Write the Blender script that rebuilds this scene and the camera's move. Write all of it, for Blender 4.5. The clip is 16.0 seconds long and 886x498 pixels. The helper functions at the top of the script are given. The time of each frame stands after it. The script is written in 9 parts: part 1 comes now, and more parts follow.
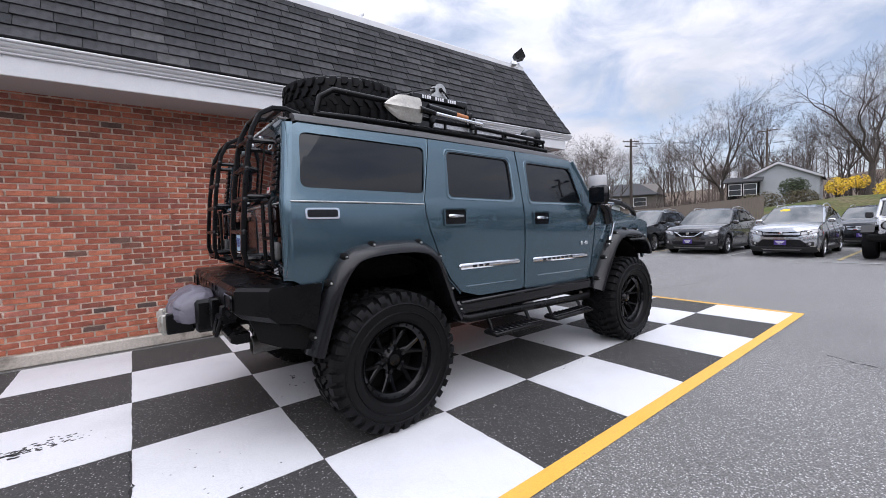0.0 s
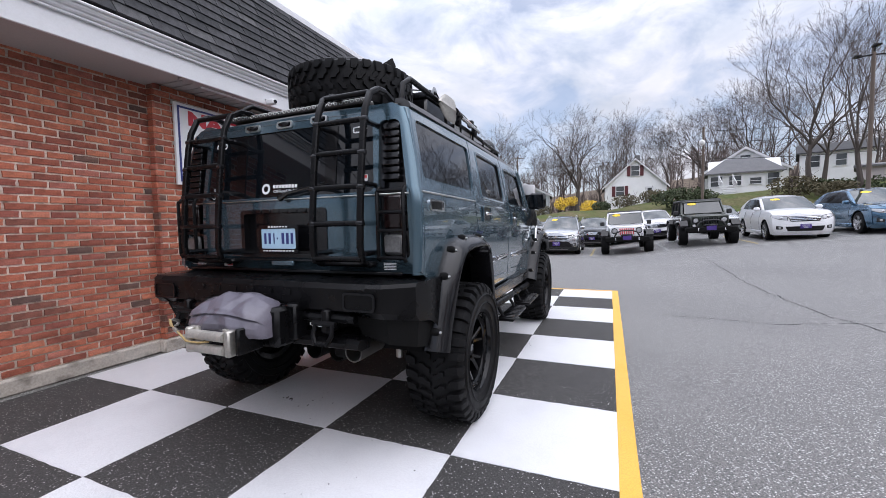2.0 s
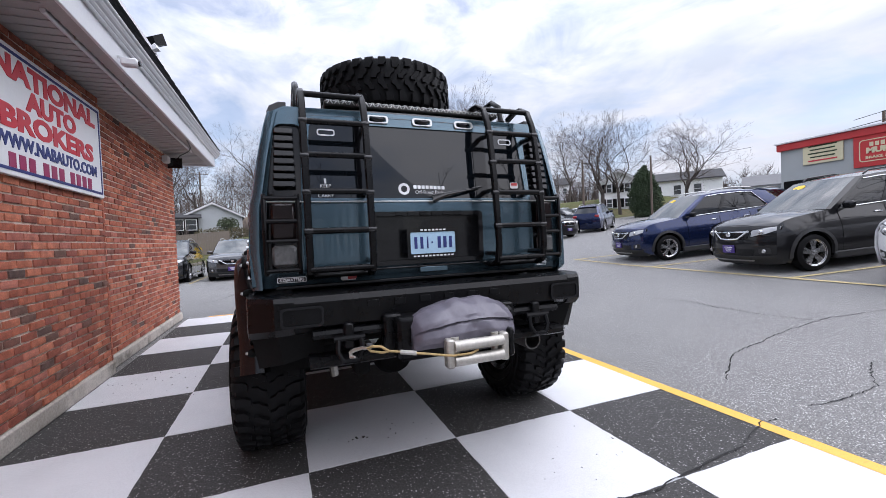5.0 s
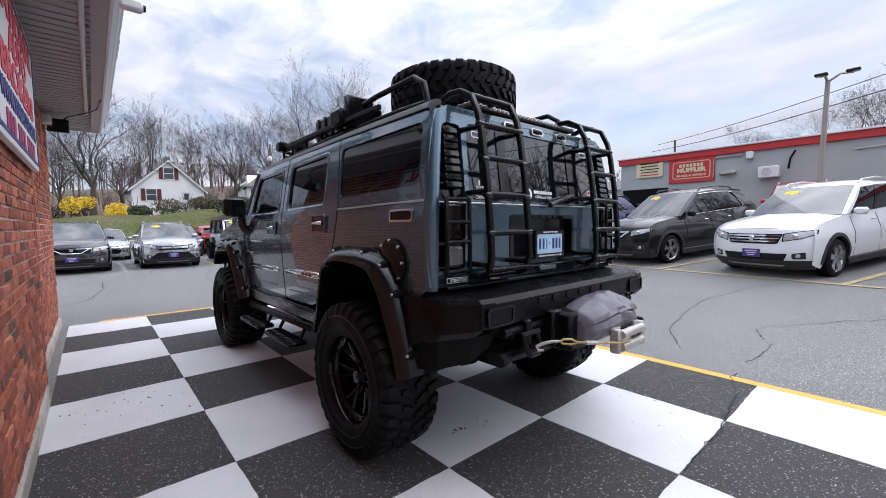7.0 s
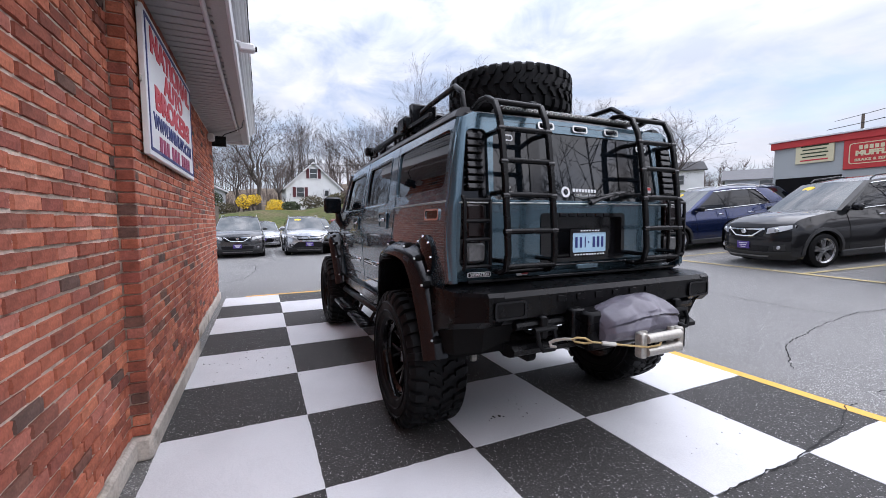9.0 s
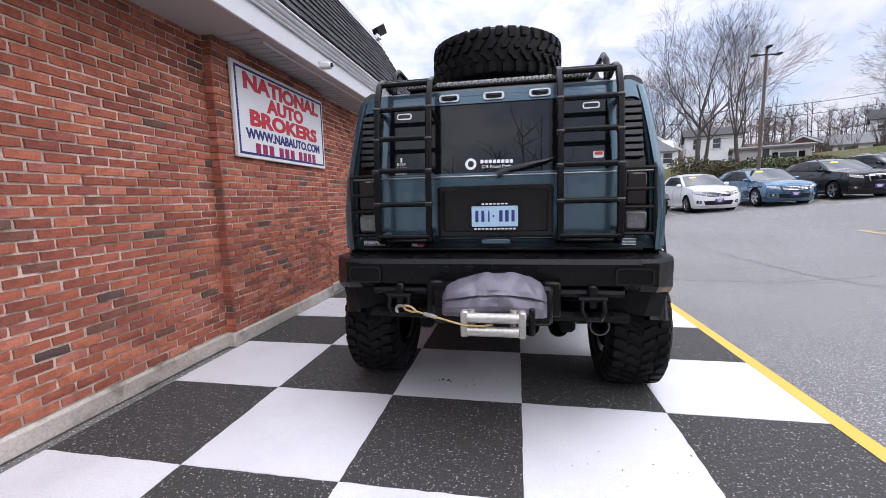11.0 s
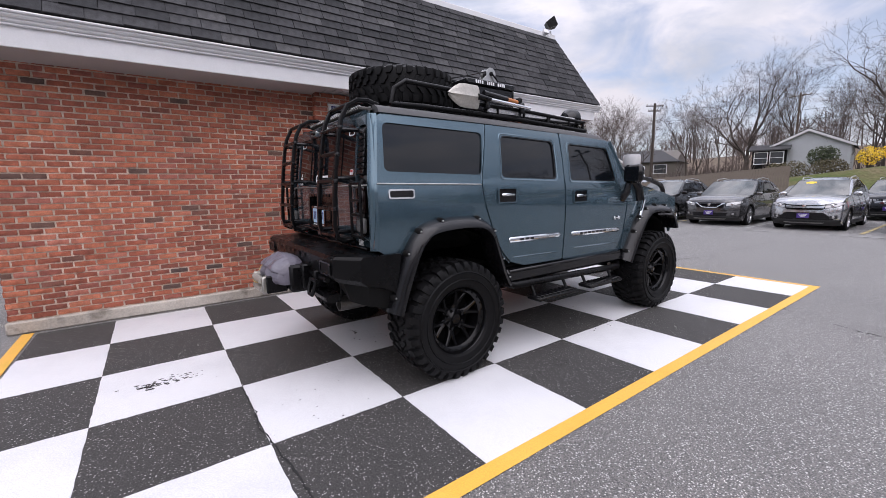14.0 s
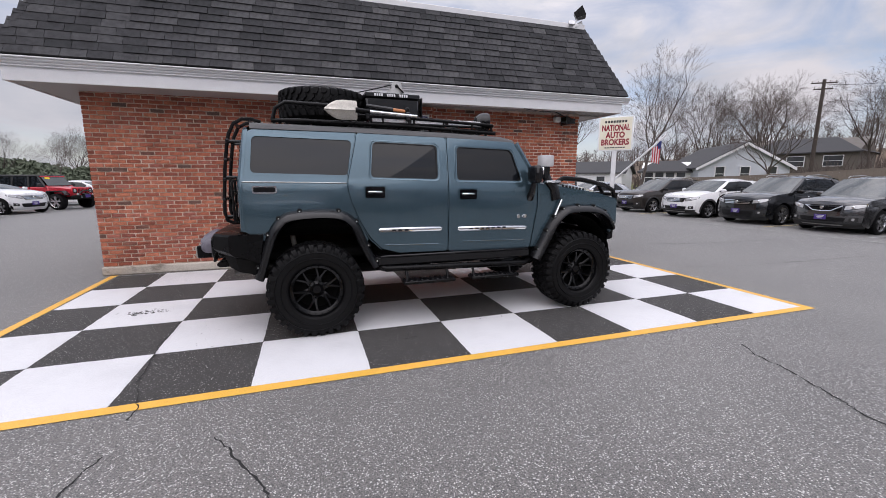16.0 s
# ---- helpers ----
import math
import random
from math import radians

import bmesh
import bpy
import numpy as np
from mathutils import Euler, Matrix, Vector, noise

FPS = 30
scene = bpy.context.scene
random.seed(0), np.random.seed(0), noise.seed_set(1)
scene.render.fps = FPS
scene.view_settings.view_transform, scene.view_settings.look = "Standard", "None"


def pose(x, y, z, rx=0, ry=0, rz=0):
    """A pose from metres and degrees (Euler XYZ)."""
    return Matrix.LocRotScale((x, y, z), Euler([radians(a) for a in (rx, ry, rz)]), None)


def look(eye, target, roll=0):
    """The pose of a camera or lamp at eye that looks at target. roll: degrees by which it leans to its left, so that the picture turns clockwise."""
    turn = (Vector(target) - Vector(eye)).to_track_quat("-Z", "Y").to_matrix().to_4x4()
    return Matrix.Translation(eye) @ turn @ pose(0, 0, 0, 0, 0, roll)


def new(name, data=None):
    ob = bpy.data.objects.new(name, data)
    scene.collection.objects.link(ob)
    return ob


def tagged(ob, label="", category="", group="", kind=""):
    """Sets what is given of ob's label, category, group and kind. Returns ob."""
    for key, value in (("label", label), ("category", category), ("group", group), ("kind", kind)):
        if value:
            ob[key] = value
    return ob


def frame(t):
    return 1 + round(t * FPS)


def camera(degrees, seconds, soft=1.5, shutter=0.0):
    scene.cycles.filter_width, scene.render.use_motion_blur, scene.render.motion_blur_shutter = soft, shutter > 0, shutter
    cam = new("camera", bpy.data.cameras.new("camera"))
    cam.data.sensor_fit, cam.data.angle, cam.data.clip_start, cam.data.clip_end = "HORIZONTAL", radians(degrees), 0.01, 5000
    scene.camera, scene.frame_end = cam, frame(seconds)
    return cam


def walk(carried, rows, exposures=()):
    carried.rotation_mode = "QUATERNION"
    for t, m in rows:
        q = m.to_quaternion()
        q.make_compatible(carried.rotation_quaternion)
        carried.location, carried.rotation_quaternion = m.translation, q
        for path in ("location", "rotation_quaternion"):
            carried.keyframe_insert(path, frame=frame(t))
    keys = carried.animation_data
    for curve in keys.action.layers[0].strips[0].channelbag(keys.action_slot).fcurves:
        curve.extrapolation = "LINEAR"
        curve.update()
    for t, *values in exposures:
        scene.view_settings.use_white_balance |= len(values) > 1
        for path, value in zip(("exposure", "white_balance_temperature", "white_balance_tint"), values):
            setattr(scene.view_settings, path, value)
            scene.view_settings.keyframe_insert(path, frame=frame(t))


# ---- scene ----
cam = camera(95.6, 16.0, 0.5)
PATH = [
    (0, (0.088, -1.409, 1.409), (1.308, 0.172, 1.286), -1.8),
    (0.5, (-0.297, -1.093, 1.399), (1.112, 0.322, 1.285), -2.0),
    (1, (-0.634, -0.755, 1.412), (0.947, 0.463, 1.285), -1.7),
    (1.5, (-0.954, -0.358, 1.388), (0.775, 0.639, 1.265), -1.3),
    (2, (-1.229, 0.058, 1.381), (0.615, 0.823, 1.262), -1.1),
    (2.5, (-1.431, 0.511, 1.358), (0.485, 1.073, 1.239), -1.0),
    (3, (-1.615, 0.97, 1.348), (0.351, 1.318, 1.245), -1.0),
    (3.5, (-1.67, 1.441, 1.339), (0.324, 1.562, 1.252), -1.4),
    (4, (-1.691, 1.897, 1.338), (0.302, 1.75, 1.263), -1.8),
    (4.5, (-1.608, 2.368, 1.341), (0.341, 1.921, 1.281), -2.2),
    (4.7, (-1.577, 2.555, 1.335), (0.342, 1.991, 1.281), -2.3),
    (6.8, (-0.886, 4.293, 1.424), (0.628, 2.991, 1.306), -0.9),
    (7, (-0.794, 4.318, 1.446), (0.711, 3.007, 1.326), -0.7),
    (7.5, (-0.549, 4.338, 1.436), (0.958, 3.028, 1.309), -0.2),
    (8, (-0.551, 4.317, 1.447), (1.029, 3.097, 1.321), -0.2),
    (8.5, (-0.9, 4.234, 1.455), (0.811, 3.204, 1.334), -0.5),
    (8.7, (-1.056, 4.156, 1.473), (0.7, 3.208, 1.343), -0.5),
    (10.8, (-1.771, 2.136, 1.395), (0.204, 2.345, 1.158), -1.1),
    (11, (-1.76, 1.891, 1.425), (0.192, 2.252, 1.18), -1.4),
    (11.5, (-1.74, 1.349, 1.406), (0.123, 2.039, 1.176), -1.9),
    (12, (-1.591, 0.795, 1.439), (0.14, 1.769, 1.21), -2.1),
    (12.5, (-1.418, 0.16, 1.488), (0.155, 1.37, 1.242), -2.3),
    (13, (-1.158, -0.406, 1.502), (0.278, 0.963, 1.251), -2.0),
    (13.5, (-0.864, -0.999, 1.515), (0.432, 0.501, 1.244), -1.6),
    (14, (-0.449, -1.526, 1.533), (0.708, 0.078, 1.236), -1.0),
    (14.5, (0.007, -2.03, 1.568), (1.022, -0.337, 1.243), -0.6),
    (15, (0.5, -2.455, 1.595), (1.38, -0.691, 1.256), -0.1),
    (15.5, (0.961, -2.873, 1.615), (1.709, -1.05, 1.269), 0.1),
    (16, (1.428, -3.227, 1.605), (2.053, -1.358, 1.262), 0.1),
]
walk(cam, [(t, look(eye, target, roll)) for t, eye, target, roll in PATH], [(0, 0.38, 6150, 16), (2, 0.44, 6150, 16), (3.5, 0.51, 6150, 16), (4.5, 0.53, 6100, 16), (7, 0.46, 6060, 16), (8.5, 0.52, 6050, 16), (11, 0.64, 6150, 18), (12.5, 0.57, 6250, 20), (13, 0.47, 6280, 20), (14, 0.33, 6350, 20), (15, 0.25, 6400, 19), (16, 0.13, 6450, 18)])

# ---------- sky and light ----------
SUN_AZ, SUN_EL = 208.0, 46.0          # degrees: compass of the sun from +y clockwise, height
world = bpy.data.worlds.new("sky")
scene.world = world
world.use_nodes = True
wn, wl = world.node_tree.nodes, world.node_tree.links
wn.clear()
w_out = wn.new("ShaderNodeOutputWorld")
w_sky = wn.new("ShaderNodeTexSky")
w_sky.sky_type = "NISHITA"
w_sky.sun_disc = False
w_sky.sun_elevation = radians(SUN_EL)
w_sky.sun_rotation = radians(SUN_AZ)
w_blue = wn.new("ShaderNodeBackground")
w_blue.inputs["Strength"].default_value = 0.12
w_cloud = wn.new("ShaderNodeBackground")
w_cloud.inputs["Strength"].default_value = 1.0
w_mix = wn.new("ShaderNodeMixShader")
w_co = wn.new("ShaderNodeTexCoord")
w_map = wn.new("ShaderNodeMapping")
w_map.inputs["Scale"].default_value = (1.2, 3.0, 5.5)
w_map.inputs["Rotation"].default_value = (0.1, 0.12, 0.55)
w_n = wn.new("ShaderNodeTexNoise")
w_n.inputs["Scale"].default_value = 1.7
w_n.inputs["Detail"].default_value = 7.0
w_n.inputs["Roughness"].default_value = 0.58
w_n.inputs["Distortion"].default_value = 0.5
w_r = wn.new("ShaderNodeValToRGB")
w_r.color_ramp.elements[0].position, w_r.color_ramp.elements[0].color = 0.36, (0.42, 0.42, 0.42, 1)
w_r.color_ramp.elements[1].position, w_r.color_ramp.elements[1].color = 0.58, (1, 1, 1, 1)
w_n2 = wn.new("ShaderNodeTexNoise")
w_n2.inputs["Scale"].default_value = 2.4
w_n2.inputs["Detail"].default_value = 6.0
w_r2 = wn.new("ShaderNodeValToRGB")
w_r2.color_ramp.elements[0].position, w_r2.color_ramp.elements[0].color = 0.35, (0.70, 0.755, 0.82, 1)
w_r2.color_ramp.elements[1].position, w_r2.color_ramp.elements[1].color = 0.66, (1.0, 1.0, 1.02, 1)
wl.new(w_co.outputs["Generated"], w_map.inputs["Vector"])
wl.new(w_map.outputs["Vector"], w_n.inputs["Vector"])
wl.new(w_map.outputs["Vector"], w_n2.inputs["Vector"])
wl.new(w_n.outputs["Fac"], w_r.inputs["Fac"])
wl.new(w_n2.outputs["Fac"], w_r2.inputs["Fac"])
# an overcast sky is brighter towards its top
w_sep = wn.new("ShaderNodeSeparateXYZ")
wl.new(w_co.outputs["Generated"], w_sep.inputs[0])
w_top = wn.new("ShaderNodeMath")
w_top.operation, w_top.use_clamp = "POWER", True
w_top.inputs[1].default_value = 2.2
wl.new(w_sep.outputs["Z"], w_top.inputs[0])
w_grad = wn.new("ShaderNodeMapRange")
w_grad.inputs["To Min"].default_value, w_grad.inputs["To Max"].default_value = 0.60, 2.55
wl.new(w_top.outputs["Value"], w_grad.inputs["Value"])
wl.new(w_grad.outputs["Result"], w_cloud.inputs["Strength"])
wl.new(w_r2.outputs["Color"], w_cloud.inputs["Color"])
wl.new(w_sky.outputs["Color"], w_blue.inputs["Color"])
wl.new(w_r.outputs["Color"], w_mix.inputs["Fac"])
wl.new(w_blue.outputs["Background"], w_mix.inputs[1])
wl.new(w_cloud.outputs["Background"], w_mix.inputs[2])
wl.new(w_mix.outputs["Shader"], w_out.inputs["Surface"])

sun = new("sun", bpy.data.lights.new("sun", "SUN"))
sun.data.energy, sun.data.angle, sun.data.color = 1.25, radians(85), (1.0, 0.97, 0.93)
az, el = radians(SUN_AZ), radians(SUN_EL)
sun_way = Vector((math.sin(az) * math.cos(el), math.cos(az) * math.cos(el), math.sin(el)))
sun.matrix_basis = look(sun_way * 60, (0, 0, 0))


# ---------- materials ----------
def nodes_of(name):
    m = bpy.data.materials.new(name)
    m.use_nodes = True
    nt = m.node_tree
    nt.nodes.clear()
    out = nt.nodes.new("ShaderNodeOutputMaterial")
    p = nt.nodes.new("ShaderNodeBsdfPrincipled")
    nt.links.new(p.outputs["BSDF"], out.inputs["Surface"])
    return m, nt, p


def noise_fac(nt, scale, detail=4.0, lo=0.35, hi=0.65, rough=0.55, stretch=None, where="Object"):
    co = nt.nodes.new("ShaderNodeTexCoord")
    n = nt.nodes.new("ShaderNodeTexNoise")
    n.inputs["Scale"].default_value = scale
    n.inputs["Detail"].default_value = detail
    n.inputs["Roughness"].default_value = rough
    src = co.outputs[where]
    if stretch:
        mp = nt.nodes.new("ShaderNodeMapping")
        mp.inputs["Scale"].default_value = stretch
        nt.links.new(src, mp.inputs["Vector"])
        src = mp.outputs["Vector"]
    nt.links.new(src, n.inputs["Vector"])
    r = nt.nodes.new("ShaderNodeMapRange")
    r.inputs["From Min"].default_value = lo
    r.inputs["From Max"].default_value = hi
    nt.links.new(n.outputs["Fac"], r.inputs["Value"])
    return r.outputs["Result"], n.outputs["Fac"]


def mix_col(nt, fac, a, b):
    m = nt.nodes.new("ShaderNodeMix")
    m.data_type = "RGBA"
    for sock, val in ((m.inputs[6], a), (m.inputs[7], b)):
        if isinstance(val, tuple):
            sock.default_value = (*val[:3], 1)
        else:
            nt.links.new(val, sock)
    if isinstance(fac, float):
        m.inputs[0].default_value = fac
    else:
        nt.links.new(fac, m.inputs[0])
    return m.outputs[2]


def scaled(col, k):
    return tuple(min(1.0, c * k) for c in col[:3])


def bump(nt, p, height, strength, dist=0.01):
    b = nt.nodes.new("ShaderNodeBump")
    b.inputs["Strength"].default_value = strength
    b.inputs["Distance"].default_value = dist
    nt.links.new(height, b.inputs["Height"])
    nt.links.new(b.outputs["Normal"], p.inputs["Normal"])


def plain(name, col, rough=0.6, metal=0.0, var=0.15, scale=6.0, fine=60.0, bumps=0.15, dist=0.004, coat=0.0, spread=0.08, stretch=None, spec=0.5):
    """A surface with variation at two scales, fine relief and uneven gloss."""
    m, nt, p = nodes_of(name)
    f1, _ = noise_fac(nt, scale, stretch=stretch)
    f2, raw = noise_fac(nt, fine, stretch=stretch)
    c = mix_col(nt, f1, scaled(col, 1 - var), scaled(col, 1 + var))
    c2 = mix_col(nt, f2, scaled(col, 1 - var * 0.8), scaled(col, 1 + var * 0.8))
    nt.links.new(mix_col(nt, 0.5, c, c2), p.inputs["Base Color"])
    r = nt.nodes.new("ShaderNodeMapRange")
    r.inputs["To Min"].default_value = max(0.02, rough - spread)
    r.inputs["To Max"].default_value = min(1.0, rough + spread)
    nt.links.new(f1, r.inputs["Value"])
    nt.links.new(r.outputs["Result"], p.inputs["Roughness"])
    p.inputs["Metallic"].default_value = metal
    p.inputs["Coat Weight"].default_value = coat
    p.inputs["Specular IOR Level"].default_value = spec
    p.inputs["Coat Roughness"].default_value = 0.06
    if bumps:
        bump(nt, p, raw, bumps, dist)
    return m


def paint(name, col, metal=0.35, rough=0.32):
    """Car paint: a flake base under clear coat."""
    m, nt, p = nodes_of(name)
    f1, _ = noise_fac(nt, 2.2)
    f2, _ = noise_fac(nt, 900.0, detail=1.0)
    c = mix_col(nt, f1, scaled(col, 0.94), scaled(col, 1.06))
    nt.links.new(mix_col(nt, f2, c, scaled(col, 1.25)), p.inputs["Base Color"])
    p.inputs["Metallic"].default_value = metal
    p.inputs["Roughness"].default_value = rough
    p.inputs["Specular IOR Level"].default_value = 0.15
    p.inputs["Coat Weight"].default_value = 1.0
    p.inputs["Coat IOR"].default_value = 1.45
    p.inputs["Coat Roughness"].default_value = 0.02
    return m


def glass_dark(name, col=(0.004, 0.005, 0.006), rough=0.03, ior=1.75):
    """Opaque mirror-faced glazing: the dark body holds deep tint and the shade inside."""
    m, nt, p = nodes_of(name)
    p.inputs["Base Color"].default_value = (*col, 1)
    p.inputs["Roughness"].default_value = rough
    p.inputs["IOR"].default_value = ior
    return m


def spotted(name, base, alt, scale, lo, hi, rough=0.7, alt2=None, scale2=3.0, fine=140.0, bumps=0.2, where="Object", lo2=0.45, hi2=0.6):
    """Base colour with spots of a second and patches of a third."""
    m, nt, p = nodes_of(name)
    f, _ = noise_fac(nt, scale, detail=6.0, lo=lo, hi=hi, where=where)
    c = mix_col(nt, f, base, alt)
    if alt2:
        f2, _ = noise_fac(nt, scale2, detail=5.0, lo=lo2, hi=hi2, where=where)
        c = mix_col(nt, f2, c, alt2)
    f3, raw = noise_fac(nt, fine, where=where)
    g = mix_col(nt, f3, (0.86, 0.86, 0.86), (1.1, 1.1, 1.1))
    mul = nt.nodes.new("ShaderNodeMix")
    mul.data_type, mul.blend_type = "RGBA", "MULTIPLY"
    mul.inputs[0].default_value = 1.0
    nt.links.new(c, mul.inputs[6])
    nt.links.new(g, mul.inputs[7])
    nt.links.new(mul.outputs[2], p.inputs["Base Color"])
    p.inputs["Roughness"].default_value = rough
    if bumps:
        bump(nt, p, raw, bumps, 0.005)
    return m


def pieces(name, ramp, rough=0.85, island=False, fine=90.0, bumps=0.35, var=0.22):
    """Pieces that differ one from the next, by object or by mesh island."""
    m, nt, p = nodes_of(name)
    if island:
        g = nt.nodes.new("ShaderNodeNewGeometry")
        rnd = g.outputs["Random Per Island"]
    else:
        g = nt.nodes.new("ShaderNodeObjectInfo")
        rnd = g.outputs["Random"]
    r = nt.nodes.new("ShaderNodeValToRGB")
    r.color_ramp.interpolation = "LINEAR"
    els = r.color_ramp.elements
    for i, (pos, col) in enumerate(ramp):
        e = els[i] if i < 2 else els.new(pos)
        e.position, e.color = pos, (*col, 1)
    nt.links.new(rnd, r.inputs["Fac"])
    f1, _ = noise_fac(nt, 14.0, where="Object" if island else "Object")
    f2, raw = noise_fac(nt, fine)
    k1 = mix_col(nt, f1, (1 - var,) * 3, (1 + var,) * 3)
    k2 = mix_col(nt, f2, (1 - var * 0.7,) * 3, (1 + var * 0.7,) * 3)
    c = r.outputs["Color"]
    for k in (k1, k2):
        mul = nt.nodes.new("ShaderNodeMix")
        mul.data_type, mul.blend_type = "RGBA", "MULTIPLY"
        mul.inputs[0].default_value = 1.0
        nt.links.new(c, mul.inputs[6])
        nt.links.new(k, mul.inputs[7])
        c = mul.outputs[2]
    nt.links.new(c, p.inputs["Base Color"])
    p.inputs["Roughness"].default_value = rough
    p.inputs["Specular IOR Level"].default_value = 0.25
    bump(nt, p, raw, bumps, 0.004)
    return m


def asphalt_mat():
    """Worn asphalt with light aggregate, and turf past the lot's far edges."""
    m, nt, p = nodes_of("asphalt")
    co = nt.nodes.new("ShaderNodeTexCoord")
    v = nt.nodes.new("ShaderNodeTexVoronoi")
    v.inputs["Scale"].default_value = 70.0
    nt.links.new(co.outputs["Object"], v.inputs["Vector"])
    sp = nt.nodes.new("ShaderNodeMapRange")
    sp.inputs["From Min"].default_value, sp.inputs["From Max"].default_value = 0.34, 0.16
    nt.links.new(v.outputs["Distance"], sp.inputs["Value"])
    pick, _ = noise_fac(nt, 44.0, detail=2.0, lo=0.42, hi=0.55)
    mlt = nt.nodes.new("ShaderNodeMath")
    mlt.operation = "MULTIPLY"
    nt.links.new(sp.outputs["Result"], mlt.inputs[0])
    nt.links.new(pick, mlt.inputs[1])
    fa, _ = noise_fac(nt, 0.35, detail=5.0)
    fb, rawb = noise_fac(nt, 120.0, detail=3.0)
    c = mix_col(nt, fa, (0.165, 0.157, 0.147), (0.225, 0.214, 0.200))
    c = mix_col(nt, fb, (0.040, 0.040, 0.041), c)
    c = mix_col(nt, mlt.outputs[0], c, (0.74, 0.725, 0.70))
    # coarser stones that stand out of the worn surface
    v2 = nt.nodes.new("ShaderNodeTexVoronoi")
    v2.inputs["Scale"].default_value = 38.0
    nt.links.new(co.outputs["Object"], v2.inputs["Vector"])
    sp2 = nt.nodes.new("ShaderNodeMapRange")
    sp2.inputs["From Min"].default_value, sp2.inputs["From Max"].default_value = 0.24, 0.12
    nt.links.new(v2.outputs["Distance"], sp2.inputs["Value"])
    c = mix_col(nt, sp2.outputs["Result"], c, mix_col(nt, fa, (0.46, 0.45, 0.44), (0.66, 0.65, 0.63)))
    # turf
    xyz = nt.nodes.new("ShaderNodeSeparateXYZ")
    nt.links.new(co.outputs["Object"], xyz.inputs[0])
    turf, _ = noise_fac(nt, 0.4, detail=5.0)
    tufts, _ = noise_fac(nt, 5.0, detail=5.0, lo=0.38, hi=0.62)
    tc = mix_col(nt, turf, mix_col(nt, tufts, (0.050, 0.075, 0.022), (0.105, 0.130, 0.045)), mix_col(nt, tufts, (0.10, 0.085, 0.045), (0.17, 0.145, 0.085)))
    far = nt.nodes.new("ShaderNodeMapRange")
    far.inputs["From Min"].default_value, far.inputs["From Max"].default_value = 29.0, 29.4
    nt.links.new(xyz.outputs["X"], far.inputs["Value"])
    c = mix_col(nt, far.outputs["Result"], c, tc)
    litter = nt.nodes.new("ShaderNodeMapRange")
    litter.inputs["From Min"].default_value, litter.inputs["From Max"].default_value = 56.0, 70.0
    nt.links.new(xyz.outputs["X"], litter.inputs["Value"])
    c = mix_col(nt, litter.outputs["Result"], c, mix_col(nt, turf, (0.12, 0.094, 0.072), (0.18, 0.145, 0.115)))
    nt.links.new(c, p.inputs["Base Color"])
    # the lot is smooth, with sheen to brighten grazing views; the turf is dull
    for socket, lot, dull in (("Roughness", 0.62, 0.95), ("Sheen Weight", 0.22, 0.0), ("Specular IOR Level", 0.5, 0.06)):
        by_x = nt.nodes.new("ShaderNodeMapRange")
        by_x.inputs["From Min"].default_value, by_x.inputs["From Max"].default_value = 29.0, 29.4
        by_x.inputs["To Min"].default_value, by_x.inputs["To Max"].default_value = lot, dull
        nt.links.new(xyz.outputs["X"], by_x.inputs["Value"])
        nt.links.new(by_x.outputs["Result"], p.inputs[socket])
    p.inputs["Sheen Roughness"].default_value = 0.45
    add = nt.nodes.new("ShaderNodeMath")
    add.operation = "ADD"
    nt.links.new(sp.outputs["Result"], add.inputs[0])
    nt.links.new(rawb, add.inputs[1])
    bump(nt, p, add.outputs[0], 0.45, 0.006)
    return m


def aggregate(name, base, low, stone, scale, lo, hi):
    """Painted-over asphalt: stone tops rubbed through the coat."""
    m, nt, p = nodes_of(name)
    co = nt.nodes.new("ShaderNodeTexCoord")
    v = nt.nodes.new("ShaderNodeTexVoronoi")
    v.inputs["Scale"].default_value = scale
    nt.links.new(co.outputs["Object"], v.inputs["Vector"])
    sp = nt.nodes.new("ShaderNodeMapRange")
    sp.inputs["From Min"].default_value, sp.inputs["From Max"].default_value = 0.36, 0.20
    nt.links.new(v.outputs["Distance"], sp.inputs["Value"])
    pick, _ = noise_fac(nt, scale * 0.62, detail=2.0, lo=lo, hi=hi)
    mlt = nt.nodes.new("ShaderNodeMath")
    mlt.operation = "MULTIPLY"
    nt.links.new(sp.outputs["Result"], mlt.inputs[0])
    nt.links.new(pick, mlt.inputs[1])
    fa, _ = noise_fac(nt, 1.4, detail=5.0)
    fb, raw = noise_fac(nt, 130.0, detail=3.0)
    c = mix_col(nt, fa, base, scaled(base, 1.25))
    c = mix_col(nt, fb, low, c)
    nt.links.new(mix_col(nt, mlt.outputs[0], c, stone), p.inputs["Base Color"])
    p.inputs["Roughness"].default_value = 0.75
    p.inputs["Specular IOR Level"].default_value = 0.35
    add = nt.nodes.new("ShaderNodeMath")
    add.operation = "ADD"
    nt.links.new(sp.outputs["Result"], add.inputs[0])
    nt.links.new(raw, add.inputs[1])
    bump(nt, p, add.outputs[0], 0.5, 0.005)
    return m


